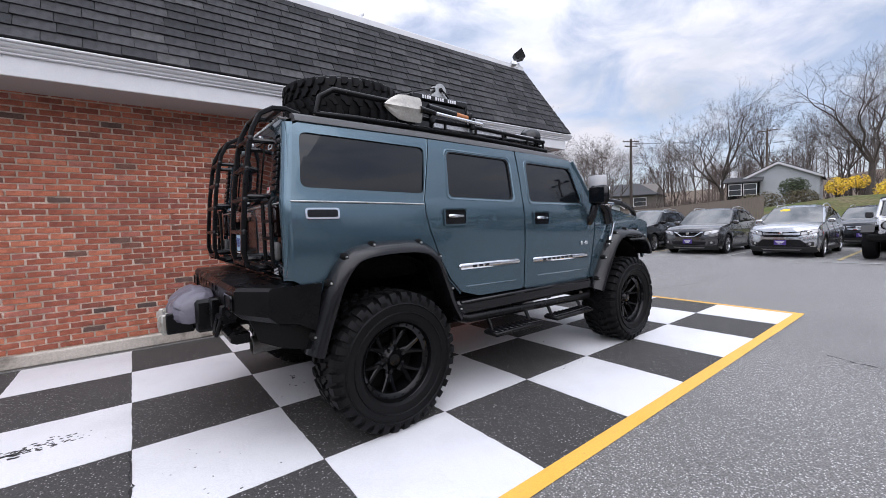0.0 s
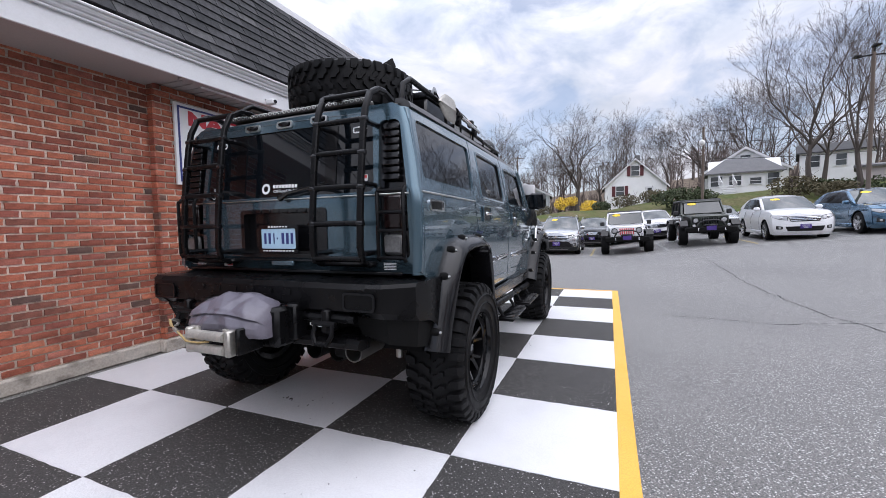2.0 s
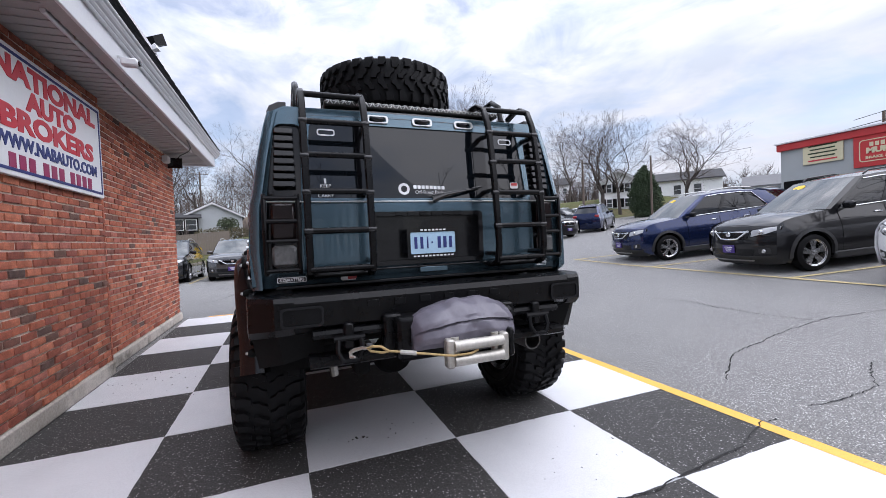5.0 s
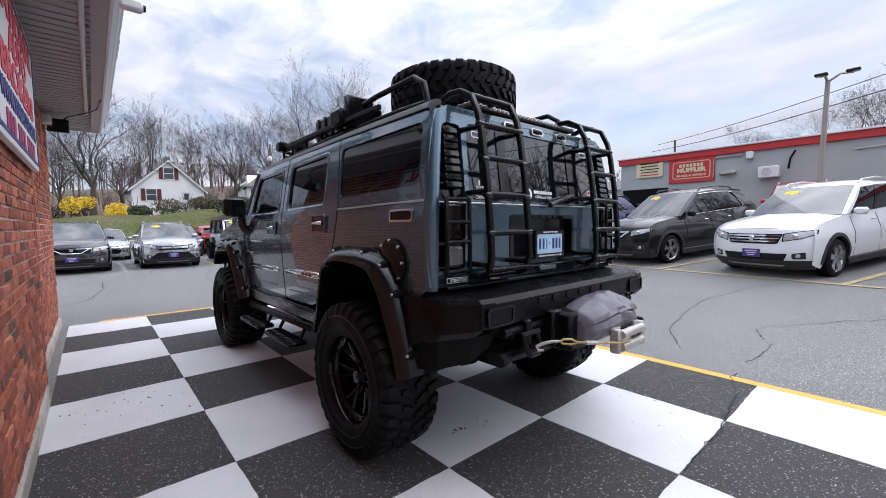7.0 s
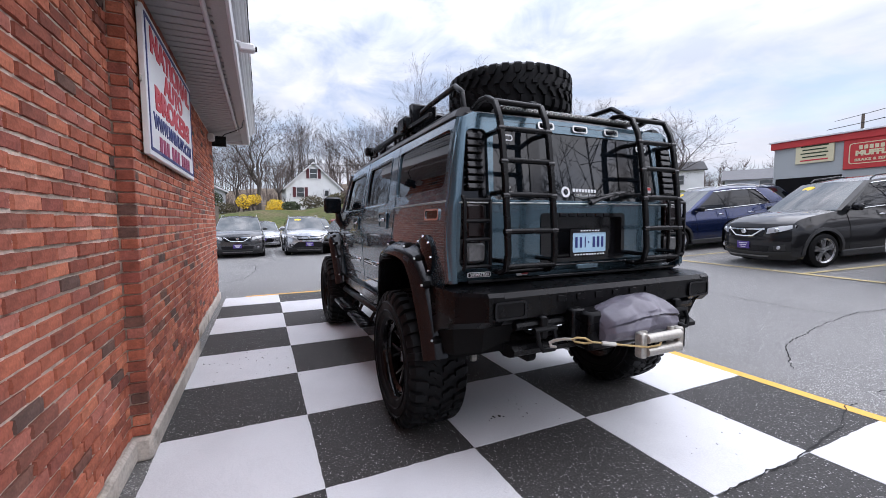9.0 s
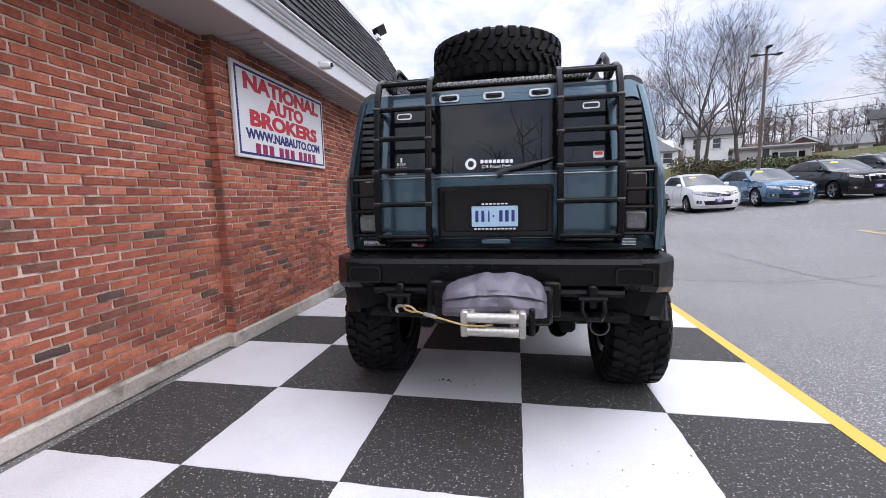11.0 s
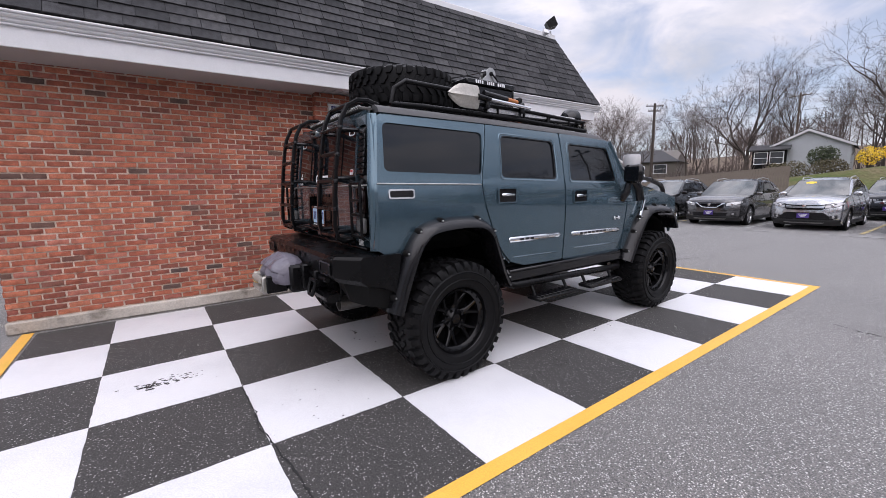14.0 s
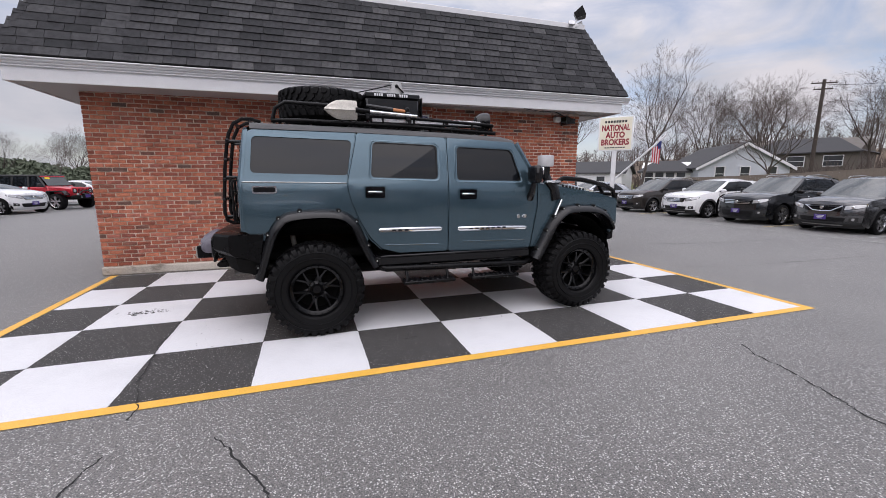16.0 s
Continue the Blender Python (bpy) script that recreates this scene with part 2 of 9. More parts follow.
M = {}
M["asphalt"] = asphalt_mat()
M["white_paint"] = spotted("white_floor_paint", (0.69, 0.69, 0.705), (0.54, 0.54, 0.55), 26.0, 0.66, 0.78, 0.55, (0.63, 0.63, 0.645), 1.3, 160.0, 0.25)
M["black_paint"] = aggregate("black_floor_paint", (0.060, 0.057, 0.055), (0.030, 0.029, 0.028), (0.52, 0.51, 0.49), 70.0, 0.50, 0.60)
M["yellow_paint"] = spotted("yellow_line_paint", (0.82, 0.44, 0.07), (0.55, 0.32, 0.09), 30.0, 0.60, 0.75, 0.6, (0.74, 0.42, 0.06), 2.0, 150.0, 0.25)
M["old_yellow"] = spotted("faded_yellow_line_paint", (0.50, 0.40, 0.20), (0.24, 0.21, 0.16), 18.0, 0.52, 0.66, 0.8, None, 2.0, 150.0, 0.2)
M["old_white"] = spotted("faded_white_line_paint", (0.42, 0.42, 0.41), (0.18, 0.18, 0.18), 14.0, 0.50, 0.66, 0.8, None, 2.0, 150.0, 0.2)
M["crack"] = plain("crack_filler", (0.018, 0.018, 0.018), 0.9, bumps=0.3)
BRICK_RAMP = [(0.0, (0.099, 0.066, 0.057)), (0.035, (0.169, 0.088, 0.066)), (0.07, (0.243, 0.078, 0.053)), (0.35, (0.328, 0.101, 0.062)), (0.6, (0.407, 0.130, 0.076)), (0.82, (0.503, 0.180, 0.104)), (0.9, (0.429, 0.157, 0.112)), (1.0, (0.25, 0.078, 0.057))]
M["brick"] = pieces("brick_face", BRICK_RAMP)
M["brick_i"] = pieces("brick_face_joined", BRICK_RAMP, island=True)
# uneven cream mortar; brown patches put the joints' shade into the colour
M["mortar"] = spotted("mortar", (0.72, 0.60, 0.51), (0.34, 0.23, 0.18), 9.0, 0.50, 0.66, 0.95, (0.46, 0.38, 0.31), 2.2, 70.0, 0.5)
M["concrete"] = spotted("plinth_concrete", (0.44, 0.39, 0.335), (0.20, 0.175, 0.145), 6.0, 0.50, 0.66, 0.92, (0.54, 0.49, 0.43), 2.0, 60.0, 0.5)
SH_RAMP = [(0.0, (0.026, 0.027, 0.029)), (0.3, (0.038, 0.038, 0.041)), (0.7, (0.047, 0.047, 0.050)), (0.93, (0.058, 0.058, 0.061)), (1.0, (0.078, 0.077, 0.079))]
M["shingle"] = pieces("asphalt_shingle", SH_RAMP, 0.9, fine=220.0)
M["shingle_i"] = pieces("asphalt_shingle_joined", SH_RAMP, 0.9, True, fine=220.0)
M["white_trim"] = plain("white_trim_paint", (0.70, 0.70, 0.715), 0.45, var=0.05, bumps=0.05)
M["grey_trim"] = plain("grey_frieze_paint", (0.46, 0.45, 0.44), 0.6, var=0.1, bumps=0.08)
M["soffit_board"] = plain("grey_soffit_paint", (0.40, 0.385, 0.375), 0.6, var=0.10, scale=1.2, bumps=0.08)
M["soffit"] = plain("soffit_vinyl", (0.66, 0.65, 0.63), 0.6, var=0.08, bumps=0.05)
M["sign_white"] = plain("sign_white", (0.80, 0.80, 0.80), 0.4, var=0.04, bumps=0.03)
M["sign_red"] = plain("sign_red", (0.55, 0.03, 0.045), 0.45, var=0.06, bumps=0.03)
M["sign_navy"] = plain("sign_navy", (0.02, 0.03, 0.16), 0.45, var=0.06, bumps=0.03)
M["sign_purple"] = plain("sign_crimson", (0.30, 0.02, 0.09), 0.45, var=0.06, bumps=0.03)
M["steel_blue"] = paint("slate_blue_metallic_paint", (0.068, 0.113, 0.142), 0.66, 0.22)
M["black_trim"] = plain("satin_black_trim", (0.006, 0.006, 0.007), 0.17, var=0.2, bumps=0.05, dist=0.0004, spread=0.05, spec=0.45)
M["black_steel"] = plain("powder_coated_black_steel", (0.004, 0.004, 0.0045), 0.30, var=0.25, bumps=0.12, dist=0.0008, spec=0.17)
M["black_gloss"] = plain("gloss_black", (0.004, 0.004, 0.005), 0.09, var=0.2, bumps=0.0, spread=0.04, spec=0.36)
M["rim_black"] = plain("black_wheel_paint", (0.004, 0.004, 0.0045), 0.10, var=0.2, bumps=0.0, spread=0.04, spec=0.24)
M["roof_grey"] = plain("dull_grey_roof_rail", (0.06, 0.06, 0.062), 0.55, var=0.2, bumps=0.15, dist=0.001)
# one matte near-black for undersides, wells, gaps and other dark parts
M["under"] = plain("underbody_grime", (0.006, 0.006, 0.006), 0.85, var=0.3, bumps=0.4, spec=0.15)
M["tyre"] = plain("tyre_rubber", (0.0055, 0.0055, 0.006), 0.55, var=0.3, scale=9.0, fine=120.0, bumps=0.35, dist=0.002, spec=0.14)
M["tint"] = glass_dark("tinted_glass", (0.004, 0.0055, 0.0075), 0.02, 1.50)
# the cabin's shade is put into the windscreens' dark base colour
M["screen"] = glass_dark("windscreen_glass", (0.030, 0.038, 0.037), 0.02, 2.0)
M["screen_flat"] = glass_dark("flat_windscreen_glass", (0.02, 0.025, 0.024), 0.03, 1.75)
M["chrome"] = plain("chrome", (0.72, 0.73, 0.75), 0.09, 1.0, var=0.04, bumps=0.0, spread=0.03)
M["alloy"] = plain("bare_alloy", (0.50, 0.50, 0.49), 0.36, 1.0, var=0.2, bumps=0.1, dist=0.001)
M["dull_alloy"] = plain("weathered_alloy", (0.46, 0.44, 0.40), 0.5, 0.85, var=0.25, bumps=0.2, dist=0.001)
M["cover"] = plain("grey_lilac_vinyl_cover", (0.125, 0.116, 0.142), 0.34, var=0.14, scale=4.0, bumps=0.2, dist=0.003)
M["rope"] = plain("tan_winch_rope", (0.42, 0.30, 0.13), 0.8, var=0.3, bumps=0.5)
M["lamp_clear"] = plain("clear_lamp_lens", (0.45, 0.45, 0.46), 0.12, 0.2, var=0.15, bumps=0.0, coat=1.0)
M["lamp_smoke"] = plain("smoked_lamp_lens", (0.012, 0.006, 0.006), 0.12, 0.0, var=0.2, bumps=0.0, spec=0.4)
M["lamp_dim"] = plain("dim_clear_lamp_lens", (0.13, 0.13, 0.13), 0.12, 0.1, var=0.2, scale=30.0, bumps=0.0, spec=0.5)
M["pipe_steel"] = plain("sooty_steel", (0.10, 0.095, 0.09), 0.45, 0.6, var=0.3, bumps=0.2, dist=0.001)
M["plate_blue"] = plain("pale_blue_plate", (0.40, 0.58, 0.72), 0.4, var=0.1, bumps=0.05)
M["orange_wood"] = plain("orange_tool_handle", (0.45, 0.17, 0.06), 0.5, var=0.2, bumps=0.1)
M["sticker"] = plain("white_sticker", (0.75, 0.75, 0.76), 0.5, var=0.05, bumps=0.0)
M["sticker_red"] = plain("red_sticker", (0.5, 0.06, 0.06), 0.5, var=0.05, bumps=0.0)
M["bowl"] = plain("pale_grey_plastic", (0.50, 0.50, 0.51), 0.35, var=0.08, bumps=0.05)
M["lens_bright"] = plain("lamp_row_lens", (0.68, 0.68, 0.70), 0.18, 0.3, var=0.5, scale=60.0, fine=160.0, bumps=0.0, coat=0.6)


# ---------- geometry helpers ----------
class Geo:
    """Points and faces of one part."""

    def __init__(self):
        self.v, self.f = [], []

    def add(self, verts, faces, m=None):
        o = len(self.v)
        self.v += [tuple(m @ Vector(q)) for q in verts] if m else [tuple(q) for q in verts]
        self.f += [tuple(i + o for i in f) for f in faces]
        return self

    def box(self, c, s, b=0.0, m=None):
        h = [k / 2 for k in s]
        b = min(b, min(h) * 0.9)
        turn = Matrix.Translation(c) @ m if m else Matrix.Translation(c)
        if b <= 0:
            vs = [(x * h[0], y * h[1], z * h[2]) for x in (-1, 1) for y in (-1, 1) for z in (-1, 1)]
            return self.add(vs, [(0, 1, 3, 2), (4, 6, 7, 5), (0, 4, 5, 1), (2, 3, 7, 6), (0, 2, 6, 4), (1, 5, 7, 3)], turn)
        vs, ix = [], {}
        for x in (-1, 1):
            for y in (-1, 1):
                for z in (-1, 1):
                    for a in range(3):
                        ix[x, y, z, a] = len(vs)
                        vs.append(tuple(sg * (hh - (0 if k == a else b)) for k, (sg, hh) in enumerate(zip((x, y, z), h))))
        fs = []
        for a in range(3):
            o1, o2 = [k for k in range(3) if k != a]
            for sg in (-1, 1):
                quad = []
                for p1, p2 in ((-1, -1), (1, -1), (1, 1), (-1, 1)):
                    key = [0, 0, 0]
                    key[a], key[o1], key[o2] = sg, p1, p2
                    quad.append(ix[(*key, a)])
                fs.append(tuple(quad))
            for s1 in (-1, 1):
                for s2 in (-1, 1):
                    k0, k1 = [0, 0, 0], [0, 0, 0]
                    k0[a], k1[a] = -1, 1
                    k0[o1] = k1[o1] = s1
                    k0[o2] = k1[o2] = s2
                    fs.append((ix[(*k0, o1)], ix[(*k1, o1)], ix[(*k1, o2)], ix[(*k0, o2)]))
        for x in (-1, 1):
            for y in (-1, 1):
                for z in (-1, 1):
                    fs.append((ix[x, y, z, 0], ix[x, y, z, 1], ix[x, y, z, 2]))
        return self.add(vs, fs, turn)

    def tube(self, path, r, n=8, caps=True):
        """A round bar along points; r is one radius or one for each point."""
        pts = [Vector(q) for q in path]
        rs = r if isinstance(r, (list, tuple)) else [r] * len(pts)
        up, vs, fs = None, [], []
        for i, q in enumerate(pts):
            d = (pts[min(i + 1, len(pts) - 1)] - pts[max(i - 1, 0)]).normalized()
            if up is None:
                up = d.orthogonal().normalized()
            up = (up - d * up.dot(d)).normalized()
            side = d.cross(up)
            for k in range(n):
                a = 2 * math.pi * k / n
                vs.append(q + (up * math.cos(a) + side * math.sin(a)) * rs[i])
        for i in range(len(pts) - 1):
            for k in range(n):
                a, b = i * n + k, i * n + (k + 1) % n
                fs.append((a, b, b + n, a + n))
        if caps:
            fs.append(tuple(range(n))[::-1])
            fs.append(tuple(range((len(pts) - 1) * n, len(pts) * n)))
        return self.add(vs, fs)

    def lathe(self, prof, c, axis="y", n=32, closed=False):
        """Turns (radius, along) points round an axis through c."""
        vs, fs = [], []
        for k in range(n):
            a = 2 * math.pi * k / n
            ca, sa = math.cos(a), math.sin(a)
            for r, h in prof:
                q = {"y": (r * ca, h, r * sa), "z": (r * ca, r * sa, h), "x": (h, r * ca, r * sa)}[axis]
                vs.append((c[0] + q[0], c[1] + q[1], c[2] + q[2]))
        m = len(prof)
        for k in range(n):
            k2 = (k + 1) % n
            for j in range(m if closed else m - 1):
                j2 = (j + 1) % m
                fs.append((k * m + j, k * m + j2, k2 * m + j2, k2 * m + j))
        return self.add(vs, fs)

    def prism(self, poly, axis, a, b):
        """A flat outline pushed from a to b along an axis. The outline is given in the two other axes, in order."""
        n = len(poly)
        put = {"x": lambda p, h: (h, p[0], p[1]), "y": lambda p, h: (p[0], h, p[1]), "z": lambda p, h: (p[0], p[1], h)}[axis]
        vs = [put(p, a) for p in poly] + [put(p, b) for p in poly]
        fs = [tuple(range(n))[::-1], tuple(range(n, 2 * n))] + [(i, (i + 1) % n, (i + 1) % n + n, i + n) for i in range(n)]
        return self.add(vs, fs)

    def loft(self, rings, caps=True):
        """Skin over closed rings with the same count of points."""
        n = len(rings[0])
        vs = [q for ring in rings for q in ring]
        fs = []
        for i in range(len(rings) - 1):
            for k in range(n):
                a, b = i * n + k, i * n + (k + 1) % n
                fs.append((a, b, b + n, a + n))
        if caps:
            fs.append(tuple(range(n))[::-1])
            fs.append(tuple(range((len(rings) - 1) * n, len(rings) * n)))
        return self.add(vs, fs)

    def sheet(self, rows):
        """An open skin over rows of points."""
        n = len(rows[0])
        vs = [q for row in rows for q in row]
        fs = [(i * n + k, i * n + k + 1, (i + 1) * n + k + 1, (i + 1) * n + k) for i in range(len(rows) - 1) for k in range(n - 1)]
        return self.add(vs, fs)

    def moved(self, m):
        g = Geo()
        return g.add(self.v, self.f, m)

    def mesh(self, name, sharp=38.0, fix=True):
        me = bpy.data.meshes.new(name)
        me.from_pydata(self.v, [], self.f)
        if fix:
            bm = bmesh.new()
            bm.from_mesh(me)
            bmesh.ops.recalc_face_normals(bm, faces=bm.faces)
            bm.to_mesh(me)
            bm.free()
        if sharp is not None:
            me.shade_smooth()
            me.set_sharp_from_angle(angle=radians(sharp))
        return me


def part(name, geo, material, parent=None, label="", sharp=38.0, fix=True):
    """One mesh, under a thing or a part."""
    me = geo if isinstance(geo, bpy.types.Mesh) else geo.mesh(name, sharp, fix)
    if material is not None and not me.materials:
        me.materials.append(material)
    ob = new(name, me)
    if parent is not None:
        ob.parent = parent
        ob.matrix_parent_inverse = parent.matrix_basis.inverted() if parent.parent is None else (parent.parent.matrix_basis @ parent.matrix_parent_inverse @ parent.matrix_basis).inverted()
    if label:
        ob["label"] = label
    return ob


def thing(name, at, label, category, group="", kind="", turn=0.0):
    ob = new(name)
    ob.matrix_basis = pose(*at, 0, 0, turn)
    return tagged(ob, label, category, group, kind)


def rounded(pts, r, n=4):
    """An outline with its corners rounded."""
    out, m = [], len(pts)
    for i, p in enumerate(pts):
        p, a, b = Vector(p), Vector(pts[i - 1]), Vector(pts[(i + 1) % m])
        rr = min(r, (a - p).length * 0.45, (b - p).length * 0.45)
        s, e = p + (a - p).normalized() * rr, p + (b - p).normalized() * rr
        for k in range(n + 1):
            t = k / n
            q = s * (1 - t) ** 2 + p * 2 * t * (1 - t) + e * t * t
            out.append((q.x, q.y))
    return out


def panel(outer, holes, put, thick, cuts=()):
    """A sheet with openings: outlines in (u, v); put(u, v, depth) gives the place; cuts are heights v at which it may bend."""
    bm = bmesh.new()
    edges = []
    for loop in (outer, *holes):
        vs = [bm.verts.new((u, v, 0)) for u, v in loop]
        edges += [bm.edges.new((vs[i - 1], vs[i])) for i in range(len(vs))]
    bmesh.ops.triangle_fill(bm, use_beauty=True, edges=edges)
    for c in cuts:
        bmesh.ops.bisect_plane(bm, geom=bm.verts[:] + bm.edges[:] + bm.faces[:], plane_co=(0, c, 0), plane_no=(0, 1, 0))
    bmesh.ops.recalc_face_normals(bm, faces=bm.faces)
    bm.verts.index_update()
    n = len(bm.verts)
    g = Geo()
    fs = [[v.index for v in f.verts] for f in bm.faces]
    rim = [(e.verts[0].index, e.verts[1].index) for e in bm.edges if len(e.link_faces) == 1]
    uv = [(v.co.x, v.co.y) for v in bm.verts]
    bm.free()
    g.v = [tuple(put(u, v, 0.0)) for u, v in uv] + [tuple(put(u, v, thick)) for u, v in uv]
    g.f = [tuple(f) for f in fs] + [tuple(i + n for i in f[::-1]) for f in fs] + [(a, b, b + n, a + n) for a, b in rim]
    return g


def lettering(name, text, size, material, m, parent=None, thick=0.003, align="CENTER", width=None, bold=0.0):
    """Raised letters in the built-in font, as a mesh; m takes (x right, y up) to its place."""
    cu = bpy.data.curves.new(name, "FONT")
    cu.body, cu.size, cu.extrude, cu.align_x, cu.align_y = text, size, thick, align, "CENTER"
    cu.offset = bold
    cu.resolution_u = 3
    ob = bpy.data.objects.new(name, cu)
    me = bpy.data.meshes.new_from_object(ob)
    bpy.data.objects.remove(ob)
    xs = [v.co.x for v in me.vertices]
    k = width / (max(xs) - min(xs)) if width else 1.0
    for v in me.vertices:
        v.co = m @ Vector((v.co.x * k, v.co.y, v.co.z))
    me.materials.clear()
    me.materials.append(material)
    return part(name, me, material, parent)


def ground_z(x, y):
    """Height of the lot: level by the shop, rising away from it, then banks to the houses."""
    s = max(0.0, -y - 0.3)
    z = 0.078 * s * s / (s + 0.6) if s < 45 else 0.078 * 45 * 45 / 45.6
    z += 0.021 * max(0.0, min(x, 26) - 7) * max(0.0, min(1.0, -y / 3.0))
    t = max(0.0, min(1.0, (x - 27.0) / 16.0))
    side = max(0.0, min(1.0, (22.0 - y) / 18.0))
    z += (t * t * (3 - 2 * t)) * (0.4 + 2.2 * side)
    t = max(0.0, min(1.0, (x - 52.0) / 90.0))
    z += (t * t * (3 - 2 * t)) * 9.0
    return z


# ---------- ground ----------
def spaced(lo, hi, near_lo, near_hi, fine, grow):
    out, q, step = [], near_lo, fine
    while q <= near_hi:
        out.append(q)
        q += fine
    q, step = near_hi, fine
    while q < hi:
        step *= grow
        q += step
        out.append(min(q, hi))
    q, step = near_lo, fine
    while q > lo:
        step *= grow
        q -= step
        out.insert(0, max(q, lo))
    return out


gx, gy = spaced(-900, 1500, -8, 30, 1.0, 1.16), spaced(-1200, 1200, -24, 16, 0.8, 1.16)
g = Geo().sheet([[(x, y, ground_z(x, y) if not (-1.9 < x < 7.6 and -0.3 < y < 5) else 0.0) for y in gy] for x in gx])
ground = part("ground", g, M["asphalt"], None, sharp=None, fix=False)
tagged(ground, "worn grey asphalt lot rising to turf banks", "ground", kind="structure")

T = 0.93                                   # side of a painted square
X0, X1, Y1 = -1.62, 7.33, 4.76             # inner edges of the painted bay
pavement = tagged(new("pavement"), "checkered black and white painted parking bay", "pavement", kind="structure")
square = {}
for i in range(-2, 8):
    for j in range(0, 5):
        a, b = max(i * T, X0), min((i + 1) * T, X1)
        c, d = j * T, min((j + 1) * T, Y1)
        white = (i + j) % 2 == 1
        key = (round(b - a, 3), round(d - c, 3), white)
        if key not in square:
            # slightly wandering hand-painted edges
            rnd = random.Random(len(square) + 5)
            w, h, ring = b - a, d - c, []
            for side in range(4):
                for k in range(14):
                    t, e = k / 14, (rnd.uniform(-0.004, 0.004) if white else 0.0)
                    ring.append(((t * w, e), (w + e, t * h), (w - t * w, h + e), (e, h - t * h))[side])
            square[key] = Geo().prism(ring, "z", 0.0, 0.0045 if white else 0.002).mesh("painted_square", None)
        ob = part("painted_square", square[key], M["white_paint"] if white else M["black_paint"], pavement)
        ob.location = (a, c, 0.002)

lines = tagged(new("parking_lines"), "painted yellow bay border and faded stall lines", "road marking", kind="structure")


def stripe(p, q, w, material, name="line", lift=0.008):
    """A painted line that follows the ground."""
    p, q = Vector(p), Vector(q)
    d = (q - p)
    n = max(2, int(d.length / 0.6))
    side = Vector((-d.y, d.x)).normalized() * w / 2
    rnd = random.Random(int(p.x * 31 + q.y * 17))
    rows = []
    for k in range(n + 1):
        c = p + d * k / n
        e = rnd.uniform(-0.004, 0.004)
        rows.append([(c.x + s * side.x * (1 + e / w), c.y + s * side.y * (1 + e / w), ground_z(c.x + s * side.x, c.y + s * side.y) + lift) for s in (-1, 0, 1)])
    return part(name, Geo().sheet(rows), material, lines, sharp=None)


stripe((-1.72, -0.05), (7.43, -0.05), 0.105, M["yellow_paint"])
stripe((7.38, 0.0), (7.38, 4.3), 0.10, M["yellow_paint"])
stripe((-1.67, 0.0), (-1.70, 4.70), 0.105, M["yellow_paint"])
# stalls of the facing row: fronts on a line, dividers between the cars
stripe((15.2, 16), (15.7, -14), 0.13, M["old_white"], "stall_line", 0.012)
for k in range(-5, 6):
    yk = 0.75 + 2.78 * k
    stripe((16.2, yk), (20.8, yk), 0.10, M["old_yellow"] if k % 2 == 0 else M["old_white"], "stall_line", 0.012)
# stalls of the near row
stripe((-12, -4.2), (9.3, -6.05), 0.10, M["old_yellow"], "stall_line", 0.012)
for xk in (-9.1, -6.1, -3.15, -0.15, 2.9, 6.05, 9.2):
    yk = -4.2 - (xk + 12) * 0.0869
    stripe((xk, yk), (xk - 1.5, yk - 4.6), 0.10, M["old_yellow"], "stall_line", 0.012)


def crack(path, w, seed, name="crack"):
    """An open crack that wanders along a line."""
    rnd = random.Random(seed)
    rows, last = [], None
    for (ax, ay), (bx, by) in zip(path, path[1:]):
        n = max(3, int(math.hypot(bx - ax, by - ay) / 0.035))
        for k in range(n):
            t = k / n
            j = 0.011
            wob = 0.05 * noise.noise(Vector((ax + (bx - ax) * t, ay + (by - ay) * t, seed)) * 3.0)
            x, y = ax + (bx - ax) * t + rnd.uniform(-j, j) + wob, ay + (by - ay) * t + rnd.uniform(-j, j) - wob
            d = Vector((bx - ax, by - ay)).normalized()
            ww = w * rnd.uniform(0.35, 1.3)
            lift = 0.0115 if (-1.8 < x < 7.5 and -0.12 < y < 4.7) else 0.005
            rows.append([(x - d.y * ww * s, y + d.x * ww * s, ground_z(x, y) + lift) for s in (-0.5, 0.5)])
    ob = part(name, Geo().sheet(rows), M["crack"], ground, sharp=None)
    return ob


crack([(-0.01, 1.8), (0.01, 0.91), (0.06, 0.37), (0.11, 0.2), (0.19, -0.05), (0.2, -0.69), (0.16, -0.95), (0.16, -1.38), (0.4, -1.9), (-0.4, -2.9), (-1.2, -3.6)], 0.011, 1)
crack([(0.65, -0.4), (0.89, -0.78), (1.2, -1.34), (1.28, -2.2), (1.28, -3.17), (0.93, -4.35), (0.51, -5.14)], 0.012, 2)
crack([(5.72, -0.13), (5.27, -0.8), (4.81, -1.92), (4.9, -3.2)], 0.013, 3)
crack([(12.9, -2.6), (8.2, -2.4), (5.2, -2.5), (3.1, -3.05), (2.0, -2.9), (1.28, -3.0)], 0.014, 4)
crack([(9.5, 4.8), (10.2, 4.42), (11.6, 4.2), (13.5, 4.19)], 0.02, 6)
crack([(8.0, 2.3), (9.2, 2.0), (12.4, 1.9), (15.5, 1.2)], 0.012, 7)


